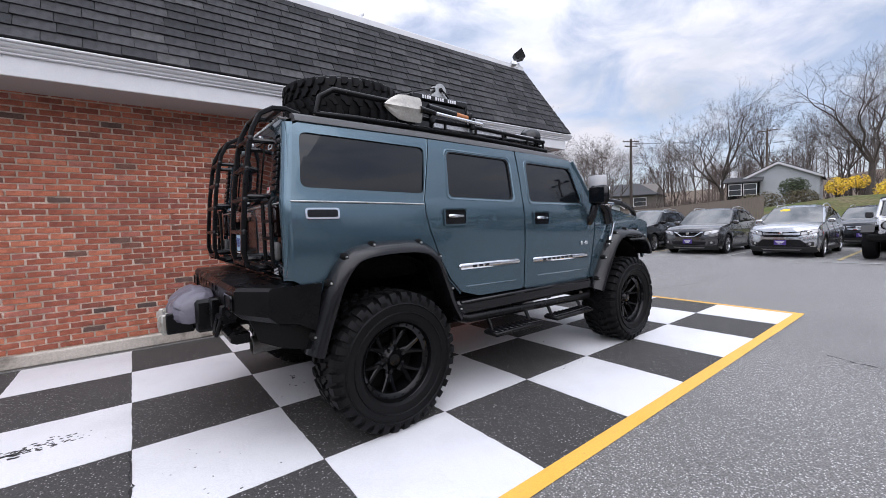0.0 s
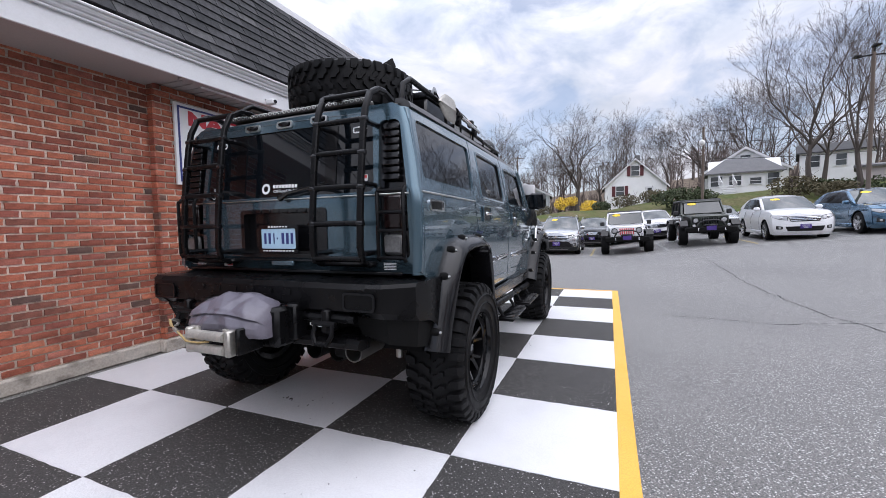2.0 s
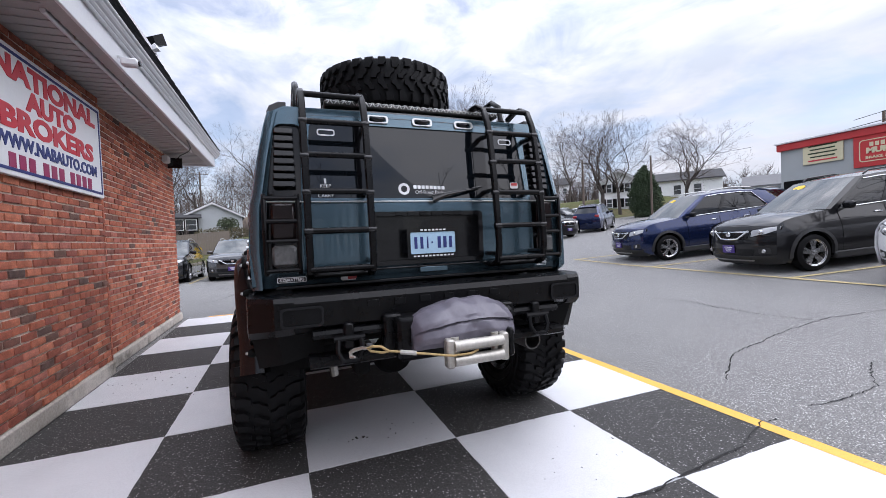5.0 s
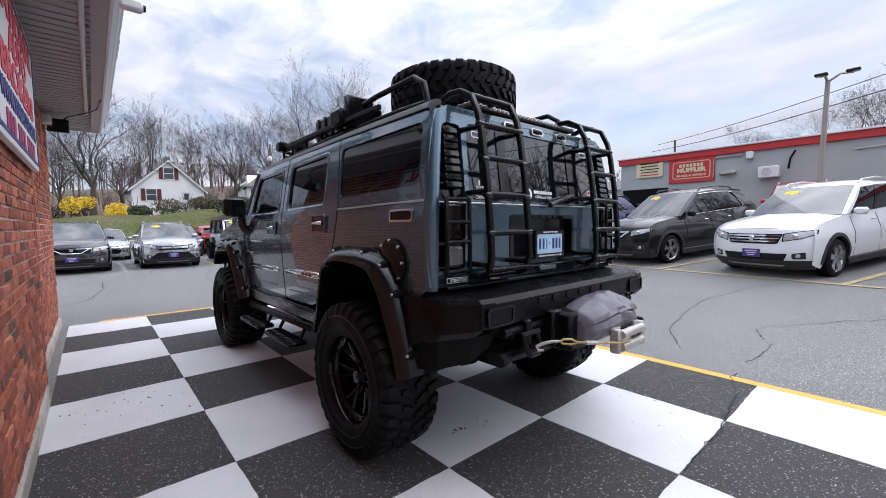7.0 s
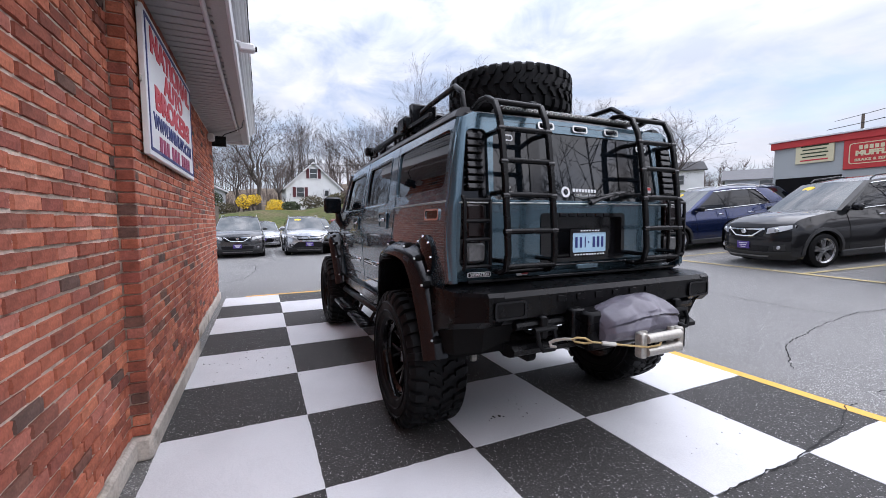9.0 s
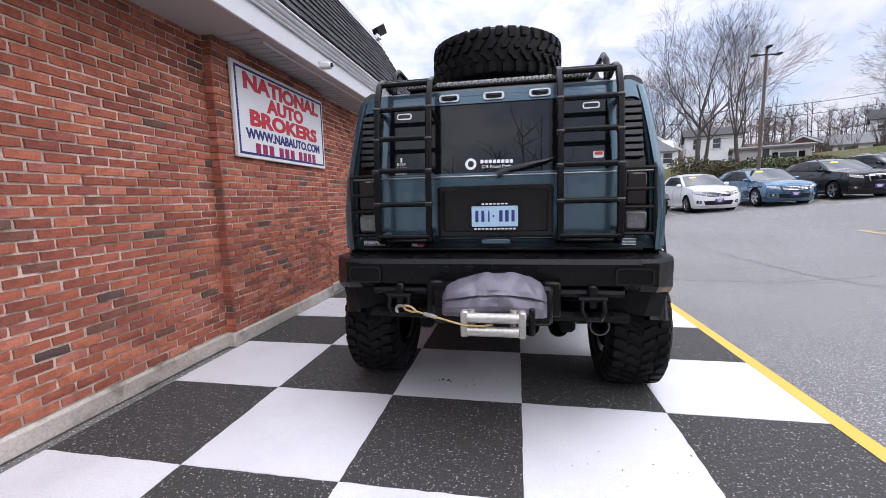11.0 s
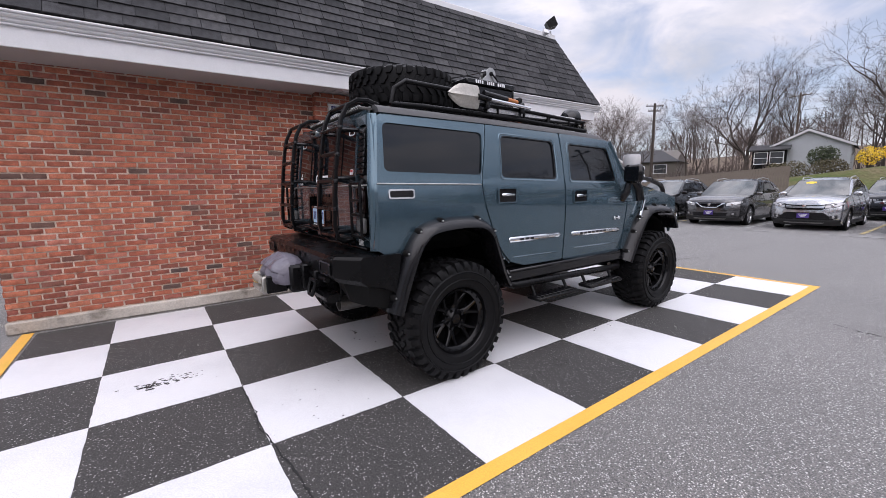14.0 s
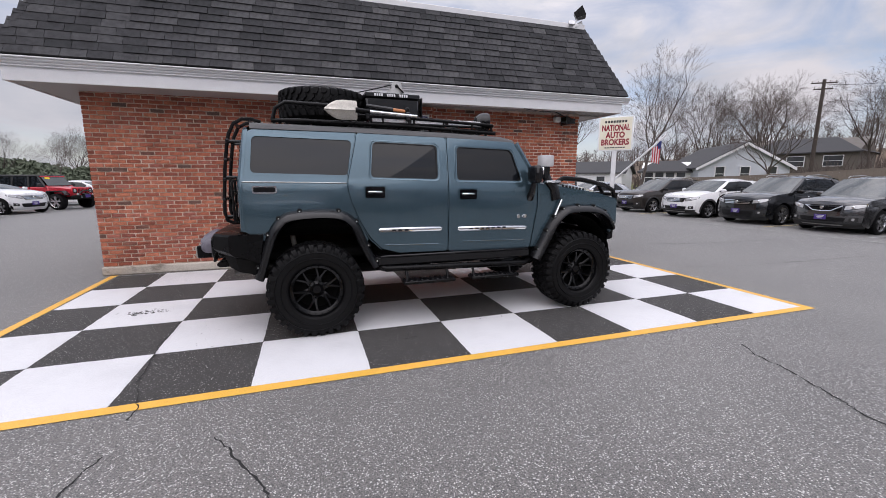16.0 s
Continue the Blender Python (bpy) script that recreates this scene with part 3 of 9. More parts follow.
def chips(cx, cy, n, spread, big, seed):
    """Bare specks where the floor paint has lifted or been scuffed."""
    rnd, g = random.Random(seed), Geo()
    for _ in range(n):
        a, b = rnd.gauss(0, spread[0]), rnd.gauss(0, spread[1])
        r, k, ph = rnd.uniform(0.25, 1.0) * big, rnd.randint(5, 8), rnd.uniform(0, 6)
        st = rnd.uniform(1.0, 2.6)
        ring = [(cx + a + math.cos(ph + 2 * math.pi * i / k) * r * st * rnd.uniform(0.5, 1.2), cy + b + math.sin(ph + 2 * math.pi * i / k) * r * rnd.uniform(0.5, 1.2)) for i in range(k)]
        g.prism(ring, "z", 0.006, 0.0085)
    ob = part("paint_chips", g, M["black_paint"], pavement, sharp=None)
    ob["kind"] = "stuff"


chips(-0.47, 2.33, 70, (0.12, 0.05), 0.0095, 1)
chips(-0.60, 2.30, 26, (0.05, 0.03), 0.014, 11)
chips(1.28, 2.22, 14, (0.12, 0.16), 0.006, 2)
chips(1.2, 2.42, 5, (0.02, 0.03), 0.020, 8)
chips(2.35, 0.62, 12, (0.03, 0.06), 0.022, 4)
chips(6.1, 4.45, 2, (0.03, 0.02), 0.05, 5)
chips(3.4, 1.3, 30, (0.25, 0.25), 0.008, 6)
chips(0.4, 1.4, 40, (0.4, 0.4), 0.005, 7)
chips(3.3, 4.2, 40, (0.3, 0.3), 0.009, 9)

# ---------- the shop ----------
WX0, WX1, WY, BAY0, BAY1, BAYY = -1.85, 7.33, 4.76, 1.69, 3.86, 4.67
WZ0, WZ1 = 0.15, 2.98
shop = tagged(new("wall_south"), "red brick shop wall with a shallow projecting bay", "wall", kind="structure")
g = Geo()
g.box(((WX0 + WX1) / 2, WY + 0.146, (WZ0 + WZ1) / 2 + 0.1), (WX1 - WX0 - 0.02, 0.29, WZ1 - WZ0 + 0.2))
g.box(((BAY0 + BAY1) / 2, BAYY + 0.051, (WZ0 + WZ1) / 2), (BAY1 - BAY0 - 0.02, 0.10, WZ1 - WZ0))
part("mortar_backing", g, M["mortar"], shop)
g = Geo()
g.box((WX0 + 0.15, WY + 5.0, 1.5), (0.3, 9.4, 3.1))
g.box((WX1 - 0.15, WY + 5.0, 1.5), (0.3, 9.4, 3.1))
g.box(((WX0 + WX1) / 2, WY + 9.85, 1.5), (WX1 - WX0, 0.3, 3.1))
tagged(part("wall_rear", g, M["mortar"]), "plain rear and side walls of the shop", "wall", kind="structure")
g = Geo()
g.box(((WX0 + WX1) / 2 - 0.0, WY + 0.1, 0.075), (WX1 - WX0 + 0.06, 0.27, 0.15), 0.02)
g.box(((BAY0 + BAY1) / 2, BAYY + 0.04, 0.075), (BAY1 - BAY0 + 0.06, 0.13, 0.156), 0.02)
tagged(part("plinth", g, M["concrete"]), "stained grey concrete plinth under the brick wall", "plinth", kind="structure")

# roof: a steep shingled skirt with hips, white fascia and gutter
EX0, EX1, EY, EZ = -2.50, 8.0, 4.05, 3.285
TX0, TX1, TY, TZ = -1.93, 7.41, 4.90, 4.83
FY, SOF = 4.13, 2.962
RISE = 0.008                                   # the eave climbs a little towards the street
SHEAR = Matrix(((1, 0, 0, 0), (0, 1, 0, 0), (RISE, 0, 1, -RISE), (0, 0, 0, 1)))
g = Geo()
g.add([(EX0, EY, EZ), (EX1, EY, EZ), (TX1, TY, TZ), (TX0, TY, TZ), (EX0, WY + 10.6, EZ), (EX1, WY + 10.6, EZ), (TX1, WY + 9.7, TZ), (TX0, WY + 9.7, TZ)],
      [(0, 1, 2, 3), (1, 5, 6, 2), (5, 4, 7, 6), (4, 0, 3, 7), (3, 2, 6, 7), (0, 4, 5, 1)])
roof = tagged(part("roof", g.moved(SHEAR), M["shingle_i"]), "steep dark grey shingled mansard roof skirt", "roof", kind="structure")
FX0, FX1 = EX0 + 0.08, EX1 - 0.06
g = Geo()
g.box(((FX0 + FX1) / 2, FY + 0.013, 3.075), (FX1 - FX0, 0.026, 0.25), 0.004)
for xx in (FX0 + 0.013, FX1 - 0.013):
    g.box((xx, FY + 5.23, 3.075), (0.026, 10.4, 0.25), 0.004)
tagged(part("fascia", g.moved(SHEAR), M["white_trim"]), "white painted fascia board under the roof", "trim", kind="structure")
# gutter: stepped mouldings below a rolled lip
prof = [(0.0, 0.0), (-0.022, -0.004), (-0.031, 0.004), (-0.030, 0.013), (-0.020, 0.017), (-0.020, 0.022), (-0.036, 0.026), (-0.047, 0.036), (-0.050, 0.046), (-0.042, 0.051), (-0.044, 0.056), (-0.064, 0.062), (-0.078, 0.076), (-0.082, 0.086), (-0.074, 0.091), (-0.078, 0.095), (-0.096, 0.098), (-0.102, 0.108), (-0.098, 0.120), (-0.086, 0.121), (-0.082, 0.104), (0.0, 0.10)]
GZ = 3.140
g = Geo().loft([[(x, FY + a, GZ + b) for a, b in prof] for x in (FX0 - 0.10, FX1 + 0.14)])
g.loft([[(FX1 - a, y, GZ + b) for a, b in prof] for y in (FY - 0.03, FY + 10)])
g.loft([[(FX0 + a, y, GZ + b) for a, b in prof] for y in (FY - 0.03, FY + 10)])
gutter = tagged(part("gutter", g.moved(SHEAR), M["white_trim"], sharp=20), "white moulded metal gutter along the eave", "gutter", kind="structure")
g = Geo()
g.box(((FX0 + BAY0) / 2, (FY + 0.03 + WY + 0.05) / 2, SOF + 0.009), (BAY0 - FX0 - 0.03, WY - FY + 0.02, 0.018))
g.box(((BAY0 + FX1) / 2, FY + 0.075, SOF + 0.009), (FX1 - BAY0 - 0.04, 0.098, 0.018))
for k in range(100):                            # shallow ribs from the bay to the street end
    w = (FX1 - BAY0 - 0.05) / 100
    g.box((BAY0 + w * (k + 0.5), (FY + 0.12 + WY + 0.05) / 2, SOF + 0.034 + (0.008 if k % 2 else 0.0)), (w + 0.004, WY - FY - 0.05, 0.012))
g.box(((FX0 + WX0) / 2 + 0.02, WY + 5.06, SOF + 0.011), (WX0 - FX0, 10.0, 0.018))
g.box(((FX1 + WX1) / 2 - 0.02, WY + 5.06, SOF + 0.011), (FX1 - WX1, 10.0, 0.018))
tagged(part("soffit", g.moved(SHEAR), M["soffit_board"]), "grey painted soffit, ribbed towards the street end", "soffit", kind="structure")
g = Geo()
g.box(((TX0 + TX1) / 2, TY + 0.03, TZ + 0.03), (TX1 - TX0 + 0.06, 0.10, 0.11), 0.012)
g.box((TX1 + 0.0, TY + 4.8, TZ + 0.03), (0.10, 9.6, 0.11), 0.012)
tagged(part("roof_coping", g.moved(SHEAR), M["white_trim"]), "white metal coping along the roof's top edge", "coping", kind="structure")
g = Geo().box(((TX0 + TX1) / 2, TY + 4.8, TZ - 0.05), (TX1 - TX0 - 0.1, 9.4, 0.1))
tagged(part("ceiling", g, M["soffit"]), "flat roof deck behind the mansard", "ceiling", kind="structure")

# sign board
SX0, SX1, SZ0, SZ1, SY = 1.895, 3.76, 1.905, 2.84, 4.612
sign = thing("shop_sign", ((SX0 + SX1) / 2, SY, SZ0), "white shop sign with red and navy lettering on brick", "sign")
part("board", Geo().box(((SX0 + SX1) / 2, SY + 0.02, (SZ0 + SZ1) / 2), (SX1 - SX0, 0.035, SZ1 - SZ0), 0.004), M["sign_white"], sign)
g = Geo()
bw, ins = 0.022, 0.045
for zc in (SZ0 + ins, SZ1 - ins):
    g.box(((SX0 + SX1) / 2, SY + 0.0005, zc), (SX1 - SX0 - 2 * ins + bw, 0.004, bw))
for xc in (SX0 + ins, SX1 - ins):
    g.box((xc, SY, (SZ0 + SZ1) / 2), (bw, 0.004, SZ1 - SZ0 - 2 * ins))
part("border", g, M["sign_navy"], sign, "navy border line")
on_sign = lambda cx, cz: Matrix.Translation((cx, SY + 0.001, cz)) @ pose(0, 0, 0, 90, 0, 0)
mx = (SX0 + SX1) / 2
lettering("lettering", "NATIONAL", 0.215, M["sign_red"], on_sign(mx, SZ1 - 0.165), sign, width=1.56, bold=0.010)
lettering("lettering", "AUTO", 0.20, M["sign_red"], on_sign(mx, SZ1 - 0.345), sign, width=0.78, bold=0.010)
lettering("lettering", "BROKERS", 0.215, M["sign_red"], on_sign(mx, SZ1 - 0.525), sign, width=1.42, bold=0.010)
lettering("lettering", "WWW.NABAUTO.COM", 0.14, M["sign_navy"], on_sign(mx, SZ1 - 0.69), sign, width=1.56, bold=0.005)
for k, (a, b) in enumerate(((0.0, 0.30), (0.36, 0.66), (0.72, 1.10))):
    n = 3 if k < 2 else 4
    for i in range(n):
        w = (b - a) / n
        part("number_bar", Geo().box((mx - 0.66 + (a + w * (i + 0.5)) * 1.2, SY + 0.0, SZ1 - 0.825), (w * 0.8, 0.004, 0.105)), M["sign_purple"], sign)
for xx, zz in ((SX0 + 0.01, SZ1 - 0.01), (SX0 + 0.01, (SZ0 + SZ1) / 2), (SX1 - 0.01, SZ1 - 0.01), (SX1 - 0.01, SZ0 + 0.01)):
    part("bracket", Geo().box((xx - 0.012 if xx < mx else xx + 0.012, SY + 0.03, zz), (0.03, 0.012, 0.04), 0.003), M["dull_alloy"], sign)

# camera housing on the fascia, flood lights on the roof edge
def security_camera(at):
    x, y, z = at
    ob = thing("security_camera", at, "small white security camera under the gutter", "camera")
    part("body", Geo().box((x, y - 0.06, z - 0.02), (0.075, 0.13, 0.07), 0.015), M["white_trim"], ob)
    part("lens", Geo().lathe([(0.0, -0.015), (0.022, -0.015), (0.024, 0.0), (0.0, 0.0)], (x, y - 0.125, z - 0.02), "y", 12), M["black_gloss"], ob)
    part("bracket", Geo().tube([(x, y + 0.06, z + 0.03), (x, y, z + 0.02), (x, y - 0.03, z)], 0.014, 8), M["white_trim"], ob)


security_camera((2.76, 4.10, 3.00))


def flood_light(at, turn, label, material, k=1.0):
    ob = thing("flood_light", at, label, "lamp", turn=turn)
    x, y, z = at
    rot = Matrix.Translation(at) @ pose(0, 0, 0, 0, 0, turn) @ Matrix.Diagonal((k, k, k, 1))
    part("arm", Geo().tube([(0, 0, 0), (0.02, -0.02, 0.12), (0.05, -0.05, 0.2)], 0.02, 8).moved(rot), M["white_trim"], ob)
    part("base", Geo().lathe([(0.0, 0.0), (0.07, 0.0), (0.07, 0.05), (0.0, 0.06)], (0, 0, 0), "z", 14).moved(rot), M["white_trim"], ob)
    head = Geo().loft([[(a * 0.09, b, c * 0.07) for a, c in ((-1, -1), (1, -1), (1, 1), (-1, 1))] if b > 0.05 else [(a * 0.13, b, c * 0.10) for a, c in ((-1, -1), (1, -1), (1, 1), (-1, 1))] for b in (-0.10, -0.08, 0.08, 0.10)])
    part("head", head.moved(rot @ pose(0.06, -0.08, 0.27, -25, 0, 20)), material, ob, sharp=20)


flood_light((7.20, 4.93, 4.90), 35, "black flood light on the roof corner", M["black_steel"])
flood_light((7.34, 5.05, 4.85), 75, "white spot lamp on the roof corner", M["white_trim"], 0.6)
flood_light((7.05, 4.9, 4.80), -30, "small white spot lamp on the roof corner", M["white_trim"], 0.5)
ob = thing("roof_vent_pipe", (3.4, 5.0, 4.9), "thin white vent pipe behind the roof edge", "pipe")
part("pipe", Geo().tube([(3.4, 4.98, 4.85), (3.4, 4.98, 5.0), (3.45, 4.98, 5.04)], 0.03, 10), M["white_trim"], ob)
ob = thing("wall_speaker", (6.9, 4.6, 2.72), "dark horn speaker on a pale bracket under the eave", "speaker")
part("horn", Geo().loft([[(6.95 + dx, 4.60 - w * 1.25, 2.86 - w), (6.95 + dx, 4.60 + w * 1.25, 2.86 - w), (6.95 + dx, 4.60 + w * 1.25, 2.86 + w), (6.95 + dx, 4.60 - w * 1.25, 2.86 + w)] for dx, w in ((-0.13, 0.085), (-0.12, 0.09), (0.02, 0.055), (0.13, 0.05), (0.14, 0.04))]), M["black_trim"], ob)
part("bracket", Geo().tube([(7.0, 4.8, 2.90), (7.0, 4.72, 2.92), (7.0, 4.62, 2.88)], 0.025, 8), M["soffit"], ob)
part("junction_box", Geo().box((6.72, 4.71, 2.90), (0.16, 0.11, 0.12), 0.02), M["soffit"], ob)

ob = thing("conduit_pipe", (4.4, 4.30, 2.97), "white conduit pipe clipped under the ribbed soffit", "pipe")
part("pipe", Geo().tube([(2.0, 4.30, 2.985), (4.4, 4.305, 3.004), (6.6, 4.30, 3.022)], 0.019, 10), M["white_trim"], ob)
for xx in (2.4, 3.4, 4.4, 5.4, 6.4):
    part("clip", Geo().box((xx, 4.30, 2.990 + 0.008 * (xx - 2.0)), (0.03, 0.07, 0.03), 0.005), M["dull_alloy"], ob)
ob = thing("loose_cable", (5.6, 4.17, 2.98), "black cable sagging under the soffit edge", "cable")
part("cable", Geo().tube([(5.6, 4.17, 2.985), (6.0, 4.2, 2.96), (6.4, 4.3, 2.985), (6.7, 4.5, 2.96), (7.0, 4.62, 2.90)], 0.008, 6), M["black_trim"], ob)


# ---------- the lifted off-road truck ----------
C = 2.03                                    # its centre line


def half_width(z):
    """Half width of the body at a height: flat lower sides with a soft crease, leaning in above the belt."""
    pts = ((0.6, 0.955), (0.8, 0.975), (1.0, 0.99), (1.2, 1.0), (1.34, 1.004), (1.46, 0.998), (1.56, 0.99), (1.60, 0.978), (1.8, 0.945), (2.0, 0.905), (2.08, 0.88), (2.13, 0.84))
    for (a, wa), (b, wb) in zip(pts, pts[1:]):
        if z <= b:
            t = max(0.0, (z - a) / (b - a))
            return wa + (wb - wa) * t
    return pts[-1][1]


def on_side(sgn, lift=0.0):
    """Places (x, z) on the flank; sgn -1 is the side away from the shop."""
    return lambda x, z, d: (x, C + sgn * (half_width(z) + lift - d), z)


CUTS = (0.8, 1.0, 1.2, 1.34, 1.46, 1.56, 1.60, 1.8, 2.0)


def arc(cx, cz, r, a0, a1, n):
    return [(cx + r * math.cos(radians(a0 + (a1 - a0) * k / n)), cz + r * math.sin(radians(a0 + (a1 - a0) * k / n))) for k in range(n + 1)]


def tyre_geo(R, W, rim, c, lugs=34, axis="y"):
    """A mud tyre: carcass and staggered lugs that wrap the shoulder."""
    g = Geo()
    h = W / 2
    prof = [(rim, -h * 0.78), (rim + 0.03, -h * 0.93), (rim + (R - rim) * 0.45, -h * 1.0), (R - 0.075, -h * 0.97), (R - 0.035, -h * 0.84), (R - 0.022, -h * 0.6),
            (R - 0.018, 0.0), (R - 0.022, h * 0.6), (R - 0.035, h * 0.84), (R - 0.075, h * 0.97), (rim + (R - rim) * 0.45, h * 1.0), (rim + 0.03, h * 0.93), (rim, h * 0.78)]
    g.lathe(prof, (0, 0, 0), "y", 48)

    def surf(th, s, d):
        # s along the width, from -1.35 to 1.35: past 1 it runs down the sidewall
        a = abs(s)
        if a <= 0.85:
            r, w = R - 0.004 * a, s * h
        elif a <= 1.05:
            t = (a - 0.85) / 0.2
            r, w = R - 0.006 - 0.035 * t, math.copysign(h * (0.85 + 0.12 * t), s)
        else:
            t = (a - 1.05) / 0.3
            r, w = R - 0.041 - 0.07 * t, math.copysign(h * (0.97 + 0.035 * t), s)
        r -= d
        return (r * math.cos(th), w * (1 - d * 0.6), r * math.sin(th))

    step = 2 * math.pi / lugs
    def block(line, wid, sg, t0):
        """A tread block along (across, shift) points; it is narrower at its top."""
        ring = []
        for (q, sh), w in zip(line, wid):
            th = t0 + sh * step
            a, b = th - step * w / 2, th + step * w / 2
            ring.append([surf(a + 0.012, sg * q, 0), surf(b - 0.012, sg * q, 0), surf(b, sg * q, 0.03), surf(a, sg * q, 0.03)])
        g.loft(ring)

    for k in range(lugs):
        t0 = k * step
        for sg in (-1, 1):
            off = 0.0 if sg < 0 else step * 0.5
            # shoulder lug: wraps from the tread on to the sidewall, every other one longer
            long = 1.24 if k % 2 else 1.12
            start = 0.46 if k % 2 else 0.54
            block([(start, 0.10), (0.66, 0.0), (0.86, 0.0), (1.05, 0.0), (long, 0.02)], [0.50, 0.66, 0.68, 0.66, 0.44], sg, t0 + off)
            # centre blocks: bent, hooked one into the next
            block([(0.04, 0.22), (0.18, 0.16), (0.26, -0.06), (0.42, -0.16)], [0.50, 0.60, 0.56, 0.40], sg, t0 + off + step * 0.45)
    # sidewall ribs
    for sg in (-1, 1):
        for rr in (0.36, 0.62):
            r0 = rim + (R - rim) * rr
            g.lathe([(r0 - 0.006, sg * h * 0.985), (r0, sg * (h + 0.006)), (r0 + 0.006, sg * h * 0.985)], (0, 0, 0), "y", 48)
    turn = pose(0, 0, 0, 90, 0, 0) if axis == "z" else Matrix()
    return g.moved(Matrix.Translation(c) @ turn)


def rim_geo(rim, W, sgn):
    """Deep black rim: barrel, bolted lip, six forked spokes, hub cap and nuts. The face looks along sgn * y."""
    g = Geo()
    h = W / 2
    g.lathe([(rim * 0.84, -h * 0.8), (rim * 0.84, h * 0.30), (rim * 0.86, h * 0.60), (rim * 0.90, h * 0.66), (rim * 0.985, h * 0.70), (rim * 1.0, h * 0.80), (rim * 1.03, h * 0.86), (rim * 1.03, h * 0.78), (rim, -h * 0.85)], (0, 0, 0), "y", 48, True)

    def bar(p, q, w0, w1):
        """A bevelled spoke from p to q, each (radius, angle, depth)."""
        ring = []
        for t in (0.0, 0.3, 0.7, 1.0):
            r, th, y = (a + (b - a) * t for a, b in zip(p, q))
            w = w0 + (w1 - w0) * t
            cx, cz, tx, tz = r * math.cos(th), r * math.sin(th), -math.sin(th), math.cos(th)
            ring.append([(cx + tx * u, y - v, cz + tz * u) for u, v in ((w * 0.55, 0.0), (-w * 0.55, 0.0), (-w, 0.008), (-w * 0.9, 0.05), (w * 0.9, 0.05), (w, 0.008))])
        g.loft(ring)

    for k in range(6):
        a = 2 * math.pi * k / 6
        bar((rim * 0.24, a, h * 0.34), (rim * 0.46, a, h * 0.40), 0.034, 0.030)
        for d in (-1, 1):
            bar((rim * 0.40, a + d * 0.05, h * 0.40), (rim * 0.93, a + d * 0.25, h * 0.60), 0.019, 0.013)
        for j in range(4):
            b = a + (j - 1.5) * math.pi / 12
            g.lathe([(0.0, h * 0.745), (0.005, h * 0.74), (0.007, h * 0.66)], (rim * 0.945 * math.cos(b), 0, rim * 0.945 * math.sin(b)), "y", 6)
    g.lathe([(0.0, h * 0.56), (0.040, h * 0.55), (0.048, h * 0.48), (0.066, h * 0.40), (0.085, h * 0.36), (0.10, h * 0.2), (0.10, 0.0)], (0, 0, 0), "y", 24)
    for k in range(8):
        a = 2 * math.pi * (k + 0.5) / 8
        g.lathe([(0.0, h * 0.5), (0.009, h * 0.49), (0.011, h * 0.3)], (0.075 * math.cos(a), 0, 0.075 * math.sin(a)), "y", 8)
    if sgn < 0:
        g.v = [(x, -y, z) for x, y, z in g.v]
    return g


truck = thing("off_road_truck", (3.0, C, 0), "lifted slate blue off-road truck with black trim on big mud tyres", "truck")
TR, TW, RIM = 0.485, 0.405, 0.262
WHEELS = ((1.468, -1), (4.61, -1), (1.468, 1), (4.61, 1))
tm = tyre_geo(TR, TW, RIM, (0, 0, 0), 34).mesh("tyre", 32)
rims = {s: rim_geo(RIM, TW, s).mesh("rim", 32) for s in (-1, 1)}
for (wx, sg) in WHEELS:
    wy = C + sg * 0.955
    wheel = part("wheel", Geo().lathe([(0.0, -sg * 0.06), (0.225, -sg * 0.06), (0.225, -sg * 0.02), (0.0, -sg * 0.02)], (wx, wy, TR), "y", 24), M["under"], truck)
    for nm, me, mt in (("tyre", tm, M["tyre"]), ("rim", rims[sg], M["rim_black"])):
        ob = part(nm, me, mt, wheel)
        ob.matrix_basis = Matrix.Translation((wx, wy, TR)) @ pose(0, 0, 0, 0, 37 * wx + 11 * sg, 0)

FLARE_R = ((0.885, 0.64), (0.95, 0.84), (1.03, 1.07), (1.12, 1.21), (1.24, 1.285), (1.52, 1.31), (1.76, 1.285), (1.90, 1.18), (1.99, 0.99), (2.06, 0.83), (2.13, 0.71))
FLARE_F = ((3.99, 0.67), (4.09, 0.86), (4.20, 1.08), (4.30, 1.21), (4.44, 1.285), (4.70, 1.295), (4.92, 1.265), (5.08, 1.17), (5.19, 1.02))


def smooth(line, n):
    """Points along a curve through the given ones."""
    out = []
    for i in range(len(line) - 1):
        p0, p1, p2, p3 = (Vector(line[max(0, min(len(line) - 1, k))]) for k in (i - 1, i, i + 1, i + 2))
        for k in range(n):
            t = k / n
            q = 0.5 * ((2 * p1) + (p2 - p0) * t + (2 * p0 - 5 * p1 + 4 * p2 - p3) * t * t + (3 * p1 - p0 - 3 * p2 + p3) * t ** 3)
            out.append((q.x, q.y))
    return out + [tuple(line[-1])]


blue, blk = M["steel_blue"], M["black_trim"]
# flank panels, both sides
AR, AF = (1.52, 0.60), (4.61, 0.58)
rear_win = rounded([(0.945, 2.012), (1.885, 1.995), (1.832, 1.642), (0.915, 1.662)], 0.05)
quarter = [(0.80, 1.12), (0.835, 1.57), (0.865, 1.95), (0.90, 2.05), (0.97, 2.085), (1.925, 2.078), (1.905, 1.96), (1.815, 1.60), (1.812, 1.50), (1.845, 1.36), (1.93, 1.15), (2.02, 0.97)]
quarter += [(1.97, 0.93), (1.86, 1.13), (1.74, 1.235), (1.52, 1.26), (1.26, 1.235), (1.15, 1.165), (1.07, 1.04), (1.04, 0.98), (0.93, 1.04)]
